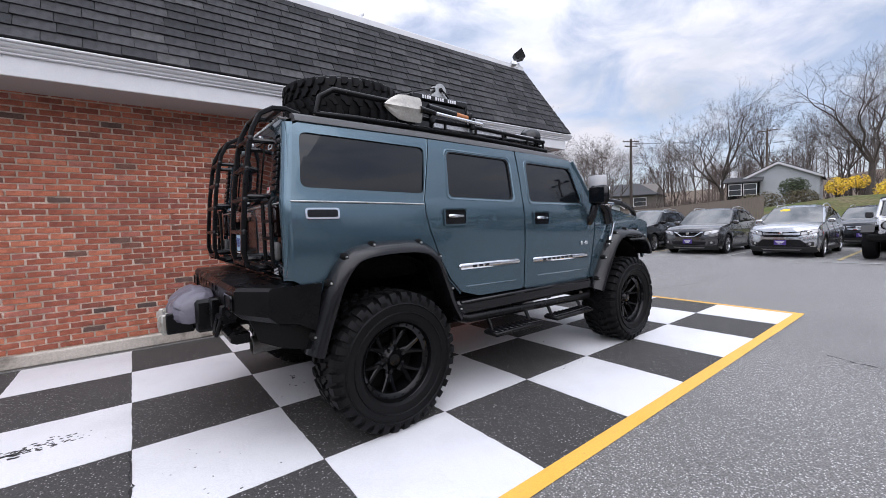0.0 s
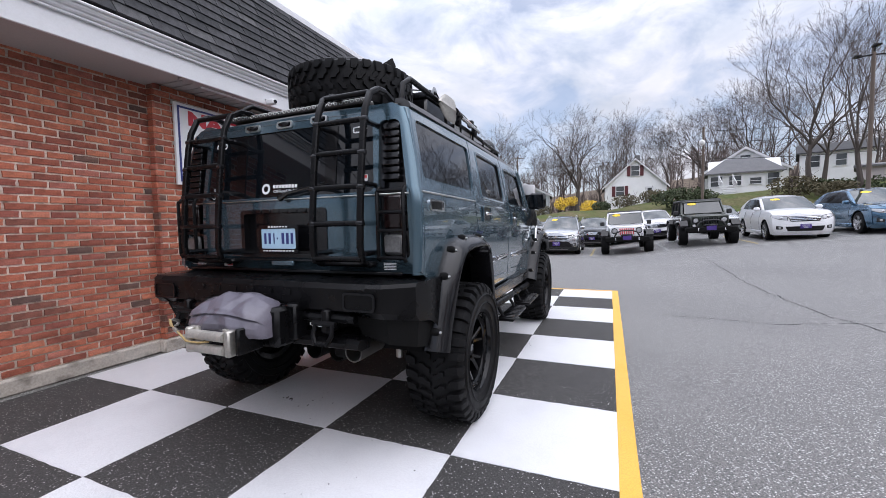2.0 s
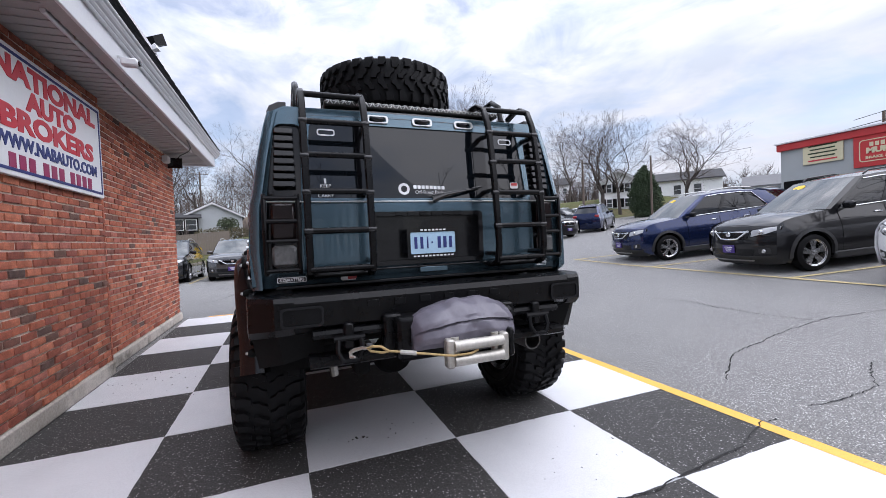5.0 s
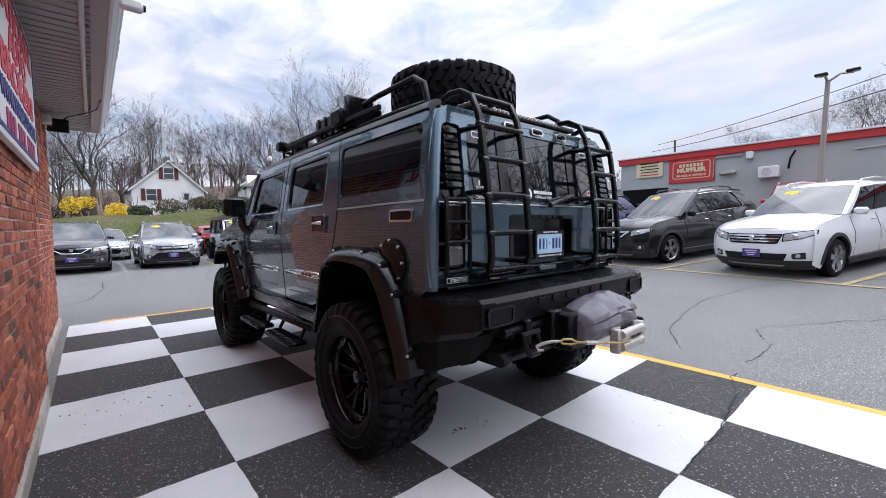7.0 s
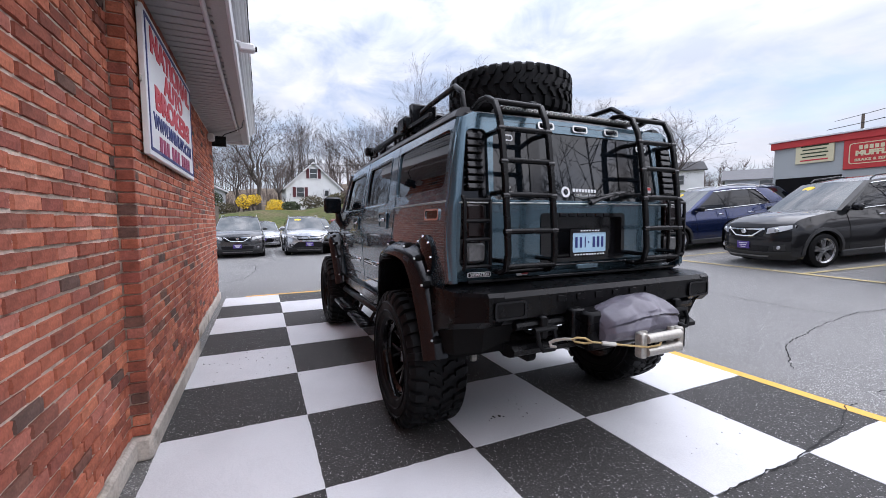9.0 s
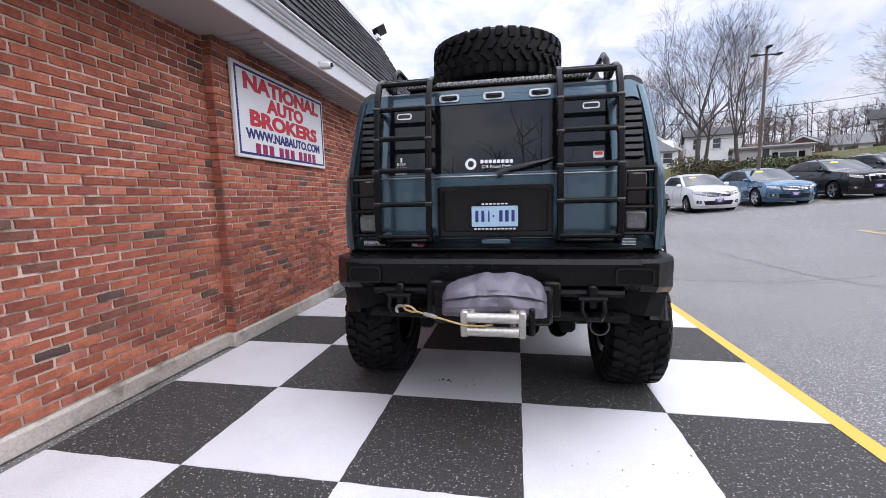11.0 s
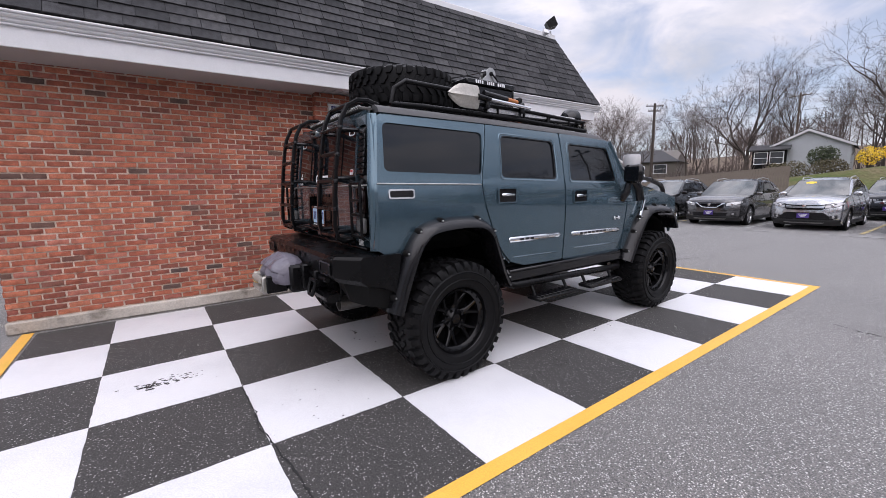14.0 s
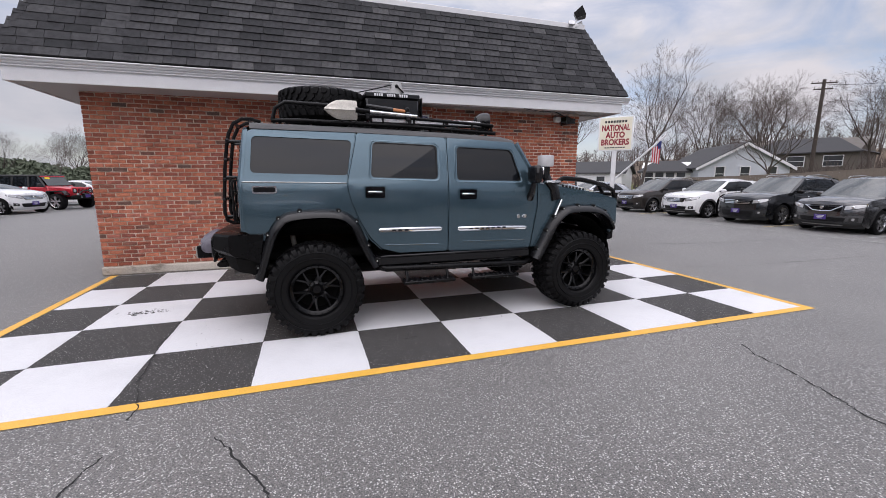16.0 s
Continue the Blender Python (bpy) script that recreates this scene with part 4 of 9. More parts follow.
door_r = rounded([(1.942, 2.078), (2.905, 2.062), (2.905, 0.80), (2.36, 0.805), (2.17, 0.86), (2.05, 0.98), (1.95, 1.15), (1.86, 1.37), (1.828, 1.50), (1.832, 1.60), (1.92, 1.96)], 0.03, 3)
win_r = rounded([(2.10, 1.99), (2.805, 1.972), (2.80, 1.605), (2.065, 1.622)], 0.05)
door_f = rounded([(2.925, 2.062), (3.74, 2.03), (3.80, 1.985), (4.03, 1.58), (4.035, 1.28), (3.965, 0.775), (2.925, 0.795)], 0.03, 3)
win_f = rounded([(3.035, 1.962), (3.69, 1.945), (3.73, 1.91), (3.835, 1.585), (3.025, 1.595)], 0.05)
fender = [(4.055, 1.56), (4.35, 1.52), (4.9, 1.44), (5.22, 1.36), (5.24, 1.06), (5.16, 0.92)] + [(5.12, 0.98), (5.03, 1.13), (4.90, 1.215), (4.70, 1.245), (4.45, 1.235), (4.33, 1.165), (4.25, 1.05), (4.13, 0.83), (4.05, 0.79), (3.99, 0.79), (4.055, 1.28)]
for sg in (-1, 1):
    put = on_side(sg)
    part("quarter_panel", panel(quarter, [rear_win], put, 0.03, CUTS), blue, truck)
    part("quarter_window", panel(rear_win, [], on_side(sg, -0.012), 0.006, (1.8,)), M["tint"], truck, "dark tinted glass")
    part("fender", panel(fender, [], put, 0.03, CUTS), blue, truck)
    for outline, win, hx, hz in ((door_r, win_r, 1.985, 1.405), (door_f, win_f, 3.035, 1.375)):
        door = part("door", panel(outline, [win], put, 0.035, CUTS), blue, truck)
        part("window", panel(win, [], on_side(sg, -0.016), 0.006, (1.8,)), M["tint"], door, "dark tinted glass")
        # weather strip round the opening
        a = [Vector((*p, 0)) for p in win]
        mid = sum(a, Vector()) / len(a)
        inner = [((mid + (p - mid) * 0.965).x, (mid + (p - mid) * 0.955).y) for p in a]
        part("seal", panel(win, [inner], on_side(sg, -0.004), 0.015, (1.8,)), blk, door)
        g = Geo().loft([[on_side(sg, lift)(mid.x + (p.x - mid.x) * kx, mid.y + (p.y - mid.y) * kz, 0.0) for p in a] for kx, kz, lift in ((1.075, 1.125, -0.002), (1.065, 1.11, 0.005), (1.035, 1.055, 0.004), (1.0, 1.0, -0.014))], False)
        part("window_reveal", g, blue, door, sharp=60)
        y = C + sg * (half_width(hz + 0.06) + 0.003)
        hb = part("handle", Geo().box((hx + 0.115, y - sg * 0.004, hz + 0.06), (0.225, 0.02, 0.135), 0.009), M["black_gloss"], door, "black recess with chrome pull")
        g = Geo().box((hx + 0.115, y + sg * 0.018, hz + 0.065), (0.155, 0.02, 0.026), 0.008)
        fr = [(hx, hz - 0.008), (hx + 0.23, hz - 0.008), (hx + 0.23, hz + 0.128), (hx, hz + 0.128)]
        fo, fi = rounded(fr, 0.02), rounded([(hx + 0.012, hz + 0.004), (hx + 0.218, hz + 0.004), (hx + 0.218, hz + 0.116), (hx + 0.012, hz + 0.116)], 0.018)
        g2 = panel(fo, [fi], lambda u, v, d, sg=sg, y=y: (u, y + sg * (0.012 - d), v), 0.012)
        part("bezel", g2, blue, door)
        part("pull", g, M["chrome"], door, "chrome pull")
    # thin joints between the panels
    for line in ([(2.915, 2.06), (2.915, 1.8), (2.915, 1.6), (2.915, 1.46), (2.915, 1.2), (2.915, 0.81)], [(1.933, 2.07), (1.912, 1.96), (1.824, 1.60), (1.820, 1.50), (1.852, 1.365), (1.94, 1.15), (2.035, 0.975), (2.16, 0.85)], [(3.79, 2.0), (3.92, 1.8), (4.045, 1.57), (4.046, 1.28), (3.975, 0.79)]):
        part("panel_joint", Geo().tube([on_side(sg, -0.011)(x, z, 0.0) for x, z in line], 0.008, 6), blue, truck)
    # chrome strips low on the doors
    for xa, xb, za, zb in ((2.13, 2.84, 1.065, 1.06), (3.03, 3.91, 1.05, 1.035)):
        g = Geo().loft([[(x, C + sg * (half_width(z) + o), z + q * (0.4 if x in (xa, xb) else 1.0)) for q, o in ((-0.027, -0.004), (-0.024, 0.006), (-0.012, 0.012), (0.0, 0.014), (0.012, 0.012), (0.022, 0.006), (0.025, -0.004))] for x, z in ((xa, za), (xa + 0.02, za), ((xa + xb) / 2, (za + zb) / 2), (xb - 0.02, zb), (xb, zb))])
        strip = part("side_moulding", g, M["chrome"], truck, "chrome strip with raised marks")
        for k in range(7 if xa > 3 else 3):
            zz = za - 0.004
            part("raised_mark", Geo().box((xa + 0.16 + k * 0.07, C + sg * (half_width(zz) + 0.0145), zz), (0.045, 0.004, 0.022), 0.002), M["black_trim"], strip)
    # emblem by the front wheel
    for dx, w in ((0.0, 0.035), (0.048, 0.02), (0.085, 0.04)):
        part("emblem_piece", Geo().box((3.80 + dx, C + sg * (half_width(1.17) + 0.006), 1.17), (w, 0.012, 0.04 if dx != 0.048 else 0.014), 0.003), M["chrome"], truck)
    # pressed line under the door handles
    for xa, xb in ((2.2, 2.8), (3.1, 3.9)):
        g = Geo().tube([(xa, C + sg * (half_width(0.9) + 0.001), 0.9), (xb, C + sg * (half_width(0.89) + 0.001), 0.885)], 0.006, 6)
        part("crease", g, blue, truck)
    # belt moulding
    g = Geo().tube([(0.842, C + sg * 0.991, 1.575), (1.3, C + sg * 0.993, 1.57), (1.81, C + sg * 0.993, 1.562)], 0.006, 6)
    part("belt_moulding", g, M["alloy"], truck)
    # quarter handle plate
    zc = 1.50
    g = panel(rounded([(0.925, zc - 0.035), (1.145, zc - 0.035), (1.145, zc + 0.035), (0.925, zc + 0.035)], 0.02), [rounded([(0.937, zc - 0.024), (1.133, zc - 0.024), (1.133, zc + 0.024), (0.937, zc + 0.024)], 0.015)], on_side(sg, 0.01), 0.012)
    part("quarter_vent", g, M["chrome"], truck, "chrome rimmed slot")
    part("slot", panel(rounded([(0.937, zc - 0.024), (1.133, zc - 0.024), (1.133, zc + 0.024), (0.937, zc + 0.024)], 0.015), [], on_side(sg, 0.004), 0.006), M["black_gloss"], truck)
    # flares: thick riveted arches with straight legs
    for line in (FLARE_R, FLARE_F):
        pts = smooth(line, 5)
        cx, cz = sum(p[0] for p in pts) / len(pts), 0.75
        rings, studs = [], []
        for i, (x, z) in enumerate(pts):
            a, b = Vector(pts[max(i - 1, 0)]), Vector(pts[min(i + 1, len(pts) - 1)])
            d = (b - a).normalized()
            n = Vector((-d.y, d.x))
            if n.dot(Vector((cx - x, cz - z))) < 0:
                n = -n
            base = C + sg * (half_width(max(0.8, min(z, 1.5))))
            at = lambda k, out: (x + n.x * k, base + sg * out, z + n.y * k)
            rings.append([at(0.0, -0.012), at(0.0, 0.03), at(0.018, 0.075), at(0.055, 0.115), at(0.085, 0.12), at(0.095, 0.10), at(0.095, -0.07), at(0.06, -0.07)])
            studs.append(at(0.012, 0.05))
        flare = part("fender_flare", Geo().loft(rings), blk, truck, "satin black riveted flare", 45)
        for k in range(8):
            q = studs[int((k + 0.6) / 8 * len(studs))]
            # near-black caps put the shade of the bolt pockets into their colour
            part("rivet", Geo().lathe([(0.0, sg * 0.022), (0.016, sg * 0.019), (0.026, 0.0), (0.026, -sg * 0.03)], q, "y", 10), M["under"], flare)
            # bolt tips in bright alloy, which stands in for their glints
            part("bolt", Geo().lathe([(0.0, sg * 0.034), (0.007, sg * 0.031), (0.010, sg * 0.015)], q, "y", 8), M["alloy"], flare)
        cx, cz, r0 = (*AR, 0.575) if line is FLARE_R else (*AF, 0.56)
        # dark well behind the arch
        w = Geo().lathe([(r0 + 0.03, -0.02), (r0 + 0.03, -0.52)], (cx, C + sg * 0.98 if sg < 0 else C + 0.98, cz), "y", 40)
        if sg < 0:
            w.v = [(x, 2 * (C - 0.98) - y, z) for x, y, z in w.v]
        w.v = [(x, y, max(z, 0.62)) for x, y, z in w.v]
        part("wheel_well", w, M["under"], truck)
    # sill, rail and drop steps
    part("sill", Geo().box((3.03, C + sg * 0.93, 0.725), (1.90, 0.16, 0.13), 0.03), blk, truck)
    part("sill_plate", Geo().box((3.03, C + sg * 0.995, 0.775), (1.80, 0.05, 0.03), 0.01), M["black_gloss"], truck)
    part("step_rail", Geo().tube([(2.1, C + sg * 0.92, 0.66), (2.2, C + sg * 1.0, 0.64), (3.9, C + sg * 1.0, 0.60), (4.02, C + sg * 0.92, 0.63)], 0.035, 10), M["black_steel"], truck)
    for xa, xb in ((2.36, 2.95), (3.15, 3.74)):
        step = part("drop_step", Geo().box(((xa + xb) / 2, C + sg * 1.09, 0.50), (xb - xa, 0.16, 0.035), 0.01), M["black_steel"], truck)
        for k in range(10):
            part("tread_bar", Geo().box((xa + (xb - xa) * (k + 0.5) / 10, C + sg * 1.09, 0.521), (0.022, 0.13, 0.012), 0.003), blk, step)
        for xx in (xa + 0.06, xb - 0.06):
            part("step_bracket", Geo().tube([(xx, C + sg * 1.0, 0.62), (xx, C + sg * 1.04, 0.55), (xx, C + sg * 1.06, 0.50)], 0.016, 8), M["black_steel"], step)
    # mirrors
    mir = part("mirror", Geo().box((3.93, C + sg * 1.13, 1.66), (0.09, 0.21, 0.20), 0.03), M["black_gloss"], truck, "square black door mirror")
    part("mirror_glass", Geo().box((3.882, C + sg * 1.13, 1.66), (0.006, 0.17, 0.16), 0.002), M["tint"], mir)
    part("mirror_cap", Geo().box((3.982, C + sg * 1.13, 1.70), (0.02, 0.18, 0.08), 0.008), M["chrome"] if sg < 0 else M["black_gloss"], mir)
    part("mirror_arm", Geo().tube([(3.96, C + sg * 1.06, 1.56), (3.94, C + sg * 1.05, 1.46), (3.95, C + sg * 0.985, 1.38)], [0.035, 0.04, 0.05], 8), blk, mir)
    # gutter rail above the windows
    rr = [[(x, C + sg * (0.885 - a), z0 + b) for a, b in ((-0.004, 0.0), (0.012, 0.035), (0.06, 0.06), (0.10, 0.06), (0.10, 0.0))] for x, z0 in ((0.93, 2.082), (1.93, 2.078), (2.9, 2.06), (3.62, 2.035), (3.78, 2.0))]
    part("roof_rail", Geo().loft(rr), M["roof_grey"], truck, "dull grey roof edge rail")
    # window pillars inside the glass line
    part("pillar", Geo().tube([(3.79, C + sg * 0.885, 2.02), (4.05, C + sg * 0.965, 1.58)], 0.035, 8), blue, truck)

# fuel flap on the shop side, round and riveted
fc, fz = (1.12, 1.24)
cap = part("fuel_flap", Geo().lathe([(0.0, 0.0), (0.135, 0.0), (0.135, 0.02), (0.11, 0.03), (0.0, 0.034)], (fc, C + 1.0, fz), "y", 28), M["black_gloss"], truck, "round black fuel flap")
for k in range(8):
    a = 2 * math.pi * k / 8
    part("rivet", Geo().lathe([(0.0, 0.036), (0.009, 0.033), (0.011, 0.02)], (fc + 0.122 * math.cos(a), C + 1.0, fz + 0.122 * math.sin(a)), "y", 8), M["chrome"], cap)

# strap hanging from the front door on the shop side
g = Geo()
for k in range(9):
    g.box((3.98 + 0.01 * math.sin(k), C + 1.03, 1.42 - k * 0.07), (0.035, 0.012, 0.062), 0.003)
part("strap", g, blk, truck, "black webbing strap")

# roof, floor pan, front end
roof_rows = []
for x, z, w in ((0.86, 2.05, 0.80), (0.90, 2.10, 0.82), (1.0, 2.135, 0.83), (1.9, 2.14, 0.83), (2.9, 2.12, 0.83), (3.6, 2.08, 0.82), (3.79, 2.03, 0.80)):
    roof_rows.append([(x, C + w * k / 6, z + 0.02 * (1 - (k / 6) ** 2)) for k in range(-6, 7)])
part("roof_skin", Geo().sheet(roof_rows), M["roof_grey"], truck, "dull grey roof skin")
part("floor_pan", Geo().box((3.0, C, 0.80), (4.3, 1.50, 0.10), 0.02), M["under"], truck)
g = Geo()
for sg in (-1, 1):
    g.box((3.0, C + sg * 0.45, 0.66), (4.5, 0.09, 0.16), 0.02)
for wx in (1.468, 4.61):
    g.tube([(wx, C - 0.8, TR), (wx, C + 0.8, TR)], 0.055, 10)
    g.lathe([(0.0, -0.14), (0.12, -0.1), (0.16, 0.0), (0.12, 0.1), (0.0, 0.14)], (wx, C + 0.1, TR), "x", 14)
part("chassis", g, M["under"], truck)
for wx in (1.468, 4.61):
    for sg in (-1, 1):
        g = Geo().tube([(wx - 0.14, C + sg * 0.55, TR - 0.06), (wx - 0.22, C + sg * 0.62, 1.0)], 0.028, 8)
        g.tube([(wx - 0.15, C + sg * 0.555, TR + 0.05), (wx - 0.21, C + sg * 0.60, 0.86)], 0.045, 8)
        part("shock_absorber", g, M["dull_alloy"], truck)
part("interior", Geo().box((2.35, C, 1.25), (2.9, 1.5, 0.5), 0.1), M["under"], truck)
# windscreen, hood, grille, bumper with brush guard
part("windscreen", Geo().add([(3.80, C - 0.80, 2.02), (3.80, C + 0.80, 2.02), (4.07, C + 0.88, 1.58), (4.07, C - 0.88, 1.58), (3.79, C - 0.80, 2.02), (3.79, C + 0.80, 2.02), (4.06, C + 0.88, 1.58), (4.06, C - 0.88, 1.58)], [(0, 1, 2, 3), (4, 5, 6, 7), (0, 1, 5, 4), (2, 3, 7, 6), (1, 2, 6, 5), (0, 3, 7, 4)]), M["tint"], truck)
hood = []
for x, z, w in ((4.05, 1.57, 0.94), (4.35, 1.57, 0.93), (4.8, 1.525, 0.92), (5.1, 1.46, 0.90), (5.22, 1.36, 0.88), (5.25, 1.15, 0.86)):
    hood.append([(x, C + w * k / 8, z - 0.10 * max(0, abs(k) - 6) / 2 + (0.035 if abs(k) < 5 else 0)) for k in range(-8, 9)])
part("hood", Geo().sheet(hood), blue, truck)
for k in range(7):
    part("vent_slot", Geo().box((4.45 + k * 0.05, C - 0.93, 1.515 - k * 0.008), (0.02, 0.03, 0.05), 0.004), blk, truck)
part("grille", Geo().box((5.26, C, 1.12), (0.08, 1.7, 0.42), 0.03), M["black_gloss"], truck)
g = Geo().loft([[(5.26, C + y, 0.80), (x1, C + y, 0.82), (x1, C + y, 1.0), (x1 - 0.06, C + y, 1.06), (5.26, C + y, 1.06)] for y, x1 in ((-0.84, 5.34), (-0.6, 5.46), (0.6, 5.46), (0.84, 5.34))])
part("front_bumper", g, M["black_steel"], truck)
guard = part("brush_guard", Geo().tube([(5.46, C - 0.70, 1.2), (5.46, C + 0.70, 1.2)], 0.026, 8), M["black_steel"], truck, "black tubular brush guard")
for zz in (1.02, 1.4):
    part("cross_tube", Geo().tube([(5.46, C - 0.72, zz), (5.46, C + 0.72, zz)], 0.026, 8), M["black_steel"], guard)
for sg in (-1, 1):
    part("upright", Geo().tube([(5.42, C + sg * 0.42, 0.95), (5.47, C + sg * 0.42, 1.05), (5.47, C + sg * 0.42, 1.42), (5.40, C + sg * 0.42, 1.52)], 0.028, 8), M["black_steel"], guard)
    part("wing_hoop", Geo().tube([(5.40, C + sg * 0.72, 0.98), (5.42, C + sg * 0.74, 1.12), (5.41, C + sg * 0.75, 1.34), (5.34, C + sg * 0.78, 1.46), (5.15, C + sg * 0.84, 1.53), (4.75, C + sg * 0.90, 1.60), (4.45, C + sg * 0.92, 1.62), (4.36, C + sg * 0.92, 1.57)], 0.03, 8), M["black_steel"], guard)
# snorkel on the flank away from the shop
g = Geo()
g.tube([(4.30, 1.02, 1.36), (4.27, 1.03, 1.50), (4.20, 1.05, 1.58), (4.165, 1.06, 1.66)], [0.06, 0.06, 0.055, 0.05], 12)
g.lathe([(0.0, 1.62), (0.055, 1.62), (0.055, 1.76), (0.0, 1.76)], (4.16, 1.06, 0), "z", 18)
sn = part("snorkel", g, M["black_trim"], truck, "black intake snorkel")
part("pre_cleaner", Geo().lathe([(0.0, 1.755), (0.09, 1.755), (0.095, 1.77), (0.095, 1.86), (0.088, 1.885), (0.03, 1.89), (0.0, 1.888)], (4.16, 1.06, 0), "z", 26), M["bowl"], sn, "pale grey bowl on the snorkel")
part("clamp", Geo().box((4.22, 1.0, 1.575), (0.20, 0.10, 0.03), 0.008), M["chrome"], sn)
part("clamp", Geo().tube([(4.36, 0.99, 1.36), (4.28, 0.985, 1.18), (4.25, 0.98, 1.10)], 0.016, 8), M["chrome"], sn)

# ---------- its tail ----------
def on_tail(lift=0.0):
    """Places (y, z) on the tailgate, which leans forward above the belt."""
    def put(y, z, d):
        x = 0.795 + max(0.0, z - 1.55) * 0.13
        q = abs(y - C)
        x += 0.06 * max(0.0, (q - 0.80) / 0.19) ** 2
        return (x - lift + d, y, z)
    return put


ty = lambda z: half_width(z) - 0.004
edge = [(C - ty(z), z) for z in (1.10, 1.3, 1.5, 1.58, 1.8, 1.98, 2.06)] + [(C - 0.80, 2.10), (C + 0.80, 2.10)] + [(C + ty(z), z) for z in (2.06, 1.98, 1.8, 1.58, 1.5, 1.3, 1.10)]
glass_o = rounded([(C - 0.70, 1.585), (C - 0.67, 2.02), (C + 0.67, 2.02), (C + 0.70, 1.585)], 0.04)
recess_o = rounded([(C - 0.36, 1.19), (C - 0.36, 1.505), (C + 0.36, 1.505), (C + 0.36, 1.19)], 0.03)
lamps_o = {s: rounded([(C + s * 0.745, 1.19), (C + s * 0.715, 2.00), (C + s * 0.85, 2.00), (C + s * 0.905, 1.6), (C + s * 0.92, 1.19)], 0.04) for s in (-1, 1)}
gate = part("tailgate", panel(edge, [glass_o, recess_o, lamps_o[-1], lamps_o[1]], on_tail(), 0.03, CUTS), blue, truck, "slate blue tailgate")
part("rear_glass", panel(glass_o, [], on_tail(-0.010), 0.006, CUTS), M["tint"], gate, "dark tinted glass")
for s in (-1, 1):
    g = Geo().prism(rounded([(C + s * 0.335, 1.60), (C + s * 0.335, 2.01), (C + s * 0.42, 2.01), (C + s * 0.42, 1.60)], 0.01), "x", 0, 0.012)
    g.v = [(on_tail(-0.004)(y, z, x)[0], y, z) for x, y, z in g.v]
    part("glass_band", g, M["black_gloss"], gate)
# number plate recess
part("recess", panel(recess_o, [], on_tail(-0.045), 0.006), M["black_trim"], gate)
g = panel(recess_o, [rounded([(C - 0.33, 1.215), (C - 0.33, 1.48), (C + 0.33, 1.48), (C + 0.33, 1.215)], 0.02)], on_tail(0.006), 0.05)
part("recess_rim", g, M["black_trim"], gate)
for k in range(6):
    part("raised_mark", Geo().box((0.788, C + 0.19 - k * 0.075, 1.493), (0.012, 0.05, 0.026), 0.003), M["black_gloss"], gate)
pl = part("number_plate", Geo().box((0.757, C - 0.005, 1.315), (0.008, 0.305, 0.155), 0.002), M["plate_blue"], gate, "pale blue plate with dark bars")
g = panel(rounded([(C - 0.168, 1.222), (C + 0.158, 1.222), (C + 0.158, 1.402), (C - 0.168, 1.402)], 0.01), [rounded([(C - 0.148, 1.25), (C + 0.138, 1.25), (C + 0.138, 1.378), (C - 0.148, 1.378)], 0.01)], lambda u, v, d: (0.750 + d, u, v), 0.012)
part("plate_frame", g, M["black_gloss"], pl)
for k, w in enumerate((0.03, 0.03, 0.014, 0.03, 0.034, 0.034, 0.03)):
    dot = k == 3
    part("plate_bar", Geo().box((0.752, C + 0.105 - k * 0.037 + (0.008 if dot else 0), 1.315), (0.003, 0.01 if dot else w * 0.62, 0.012 if dot else 0.07), 0.001), M["sign_navy"], pl)
for n, zz in ((7, 1.390), (11, 1.236)):
    for k in range(n):
        part("frame_bar", Geo().box((0.749, C - 0.005 + 0.012 * (n - 1) - k * 0.024, zz), (0.002, 0.015, 0.009)), M["sticker"], pl)
part("gate_handle", Geo().box((0.783, C - 0.01, 1.155), (0.03, 0.19, 0.045), 0.01), M["steel_blue"], gate)
part("gate_lip", Geo().box((0.778, C, 1.175), (0.02, 1.3, 0.012), 0.004), blk, gate)
part("gate_seam", Geo().box((0.793, C, 1.105), (0.02, 1.76, 0.02), 0.004), M["black_gloss"], gate)
part("chrome_line", Geo().box((0.794, C, 1.565), (0.012, 1.86, 0.01), 0.003), M["alloy"], gate)
for y in (C - 0.28, C, C + 0.28):
    g = panel(rounded([(y - 0.065, 2.035), (y - 0.065, 2.082), (y + 0.065, 2.082), (y + 0.065, 2.035)], 0.02), [rounded([(y - 0.052, 2.043), (y - 0.052, 2.074), (y + 0.052, 2.074), (y + 0.052, 2.043)], 0.014)], on_tail(0.012), 0.02)
    lamp = part("high_lamp", g, M["alloy"], truck, "small roof lamp in a chrome rim")
    g = Geo().lathe([(0.0, -0.03), (0.016, -0.026), (0.02, 0.0), (0.0, 0.0)], (0, 0, 0), "x", 12)
    g.v = [(x, b * 2.4, c * 0.75) for x, b, c in g.v]
    part("lens", g.moved(Matrix.Translation((0.862, y, 2.058))), M["black_gloss"], lamp)
# wiper
g = Geo().tube([(0.765, C - 0.02, 1.57), (0.755, C - 0.10, 1.60), (0.775, C - 0.33, 1.645)], [0.022, 0.012, 0.007], 8)
g.tube([(0.783, C - 0.02, 1.60), (0.785, C - 0.36, 1.655)], 0.006, 6)
part("wiper", g, blk, truck)
# rounded corner columns between tail and flanks
for s in (-1, 1):
    rows = []
    for z in (1.10, 1.3, 1.5, 1.56, 1.6, 1.8, 1.95, 2.03, 2.07):
        w, x0 = half_width(z), 0.795 + max(0.0, z - 1.55) * 0.13
        r = 0.05
        rows.append([(x0 + r - (r + 0.004) * math.cos(a * math.pi / 16), C + s * (w - r + (r + 0.004) * math.sin(a * math.pi / 16)), z) for a in range(9)])
    part("corner_column", Geo().sheet(rows), blue, truck, sharp=60)
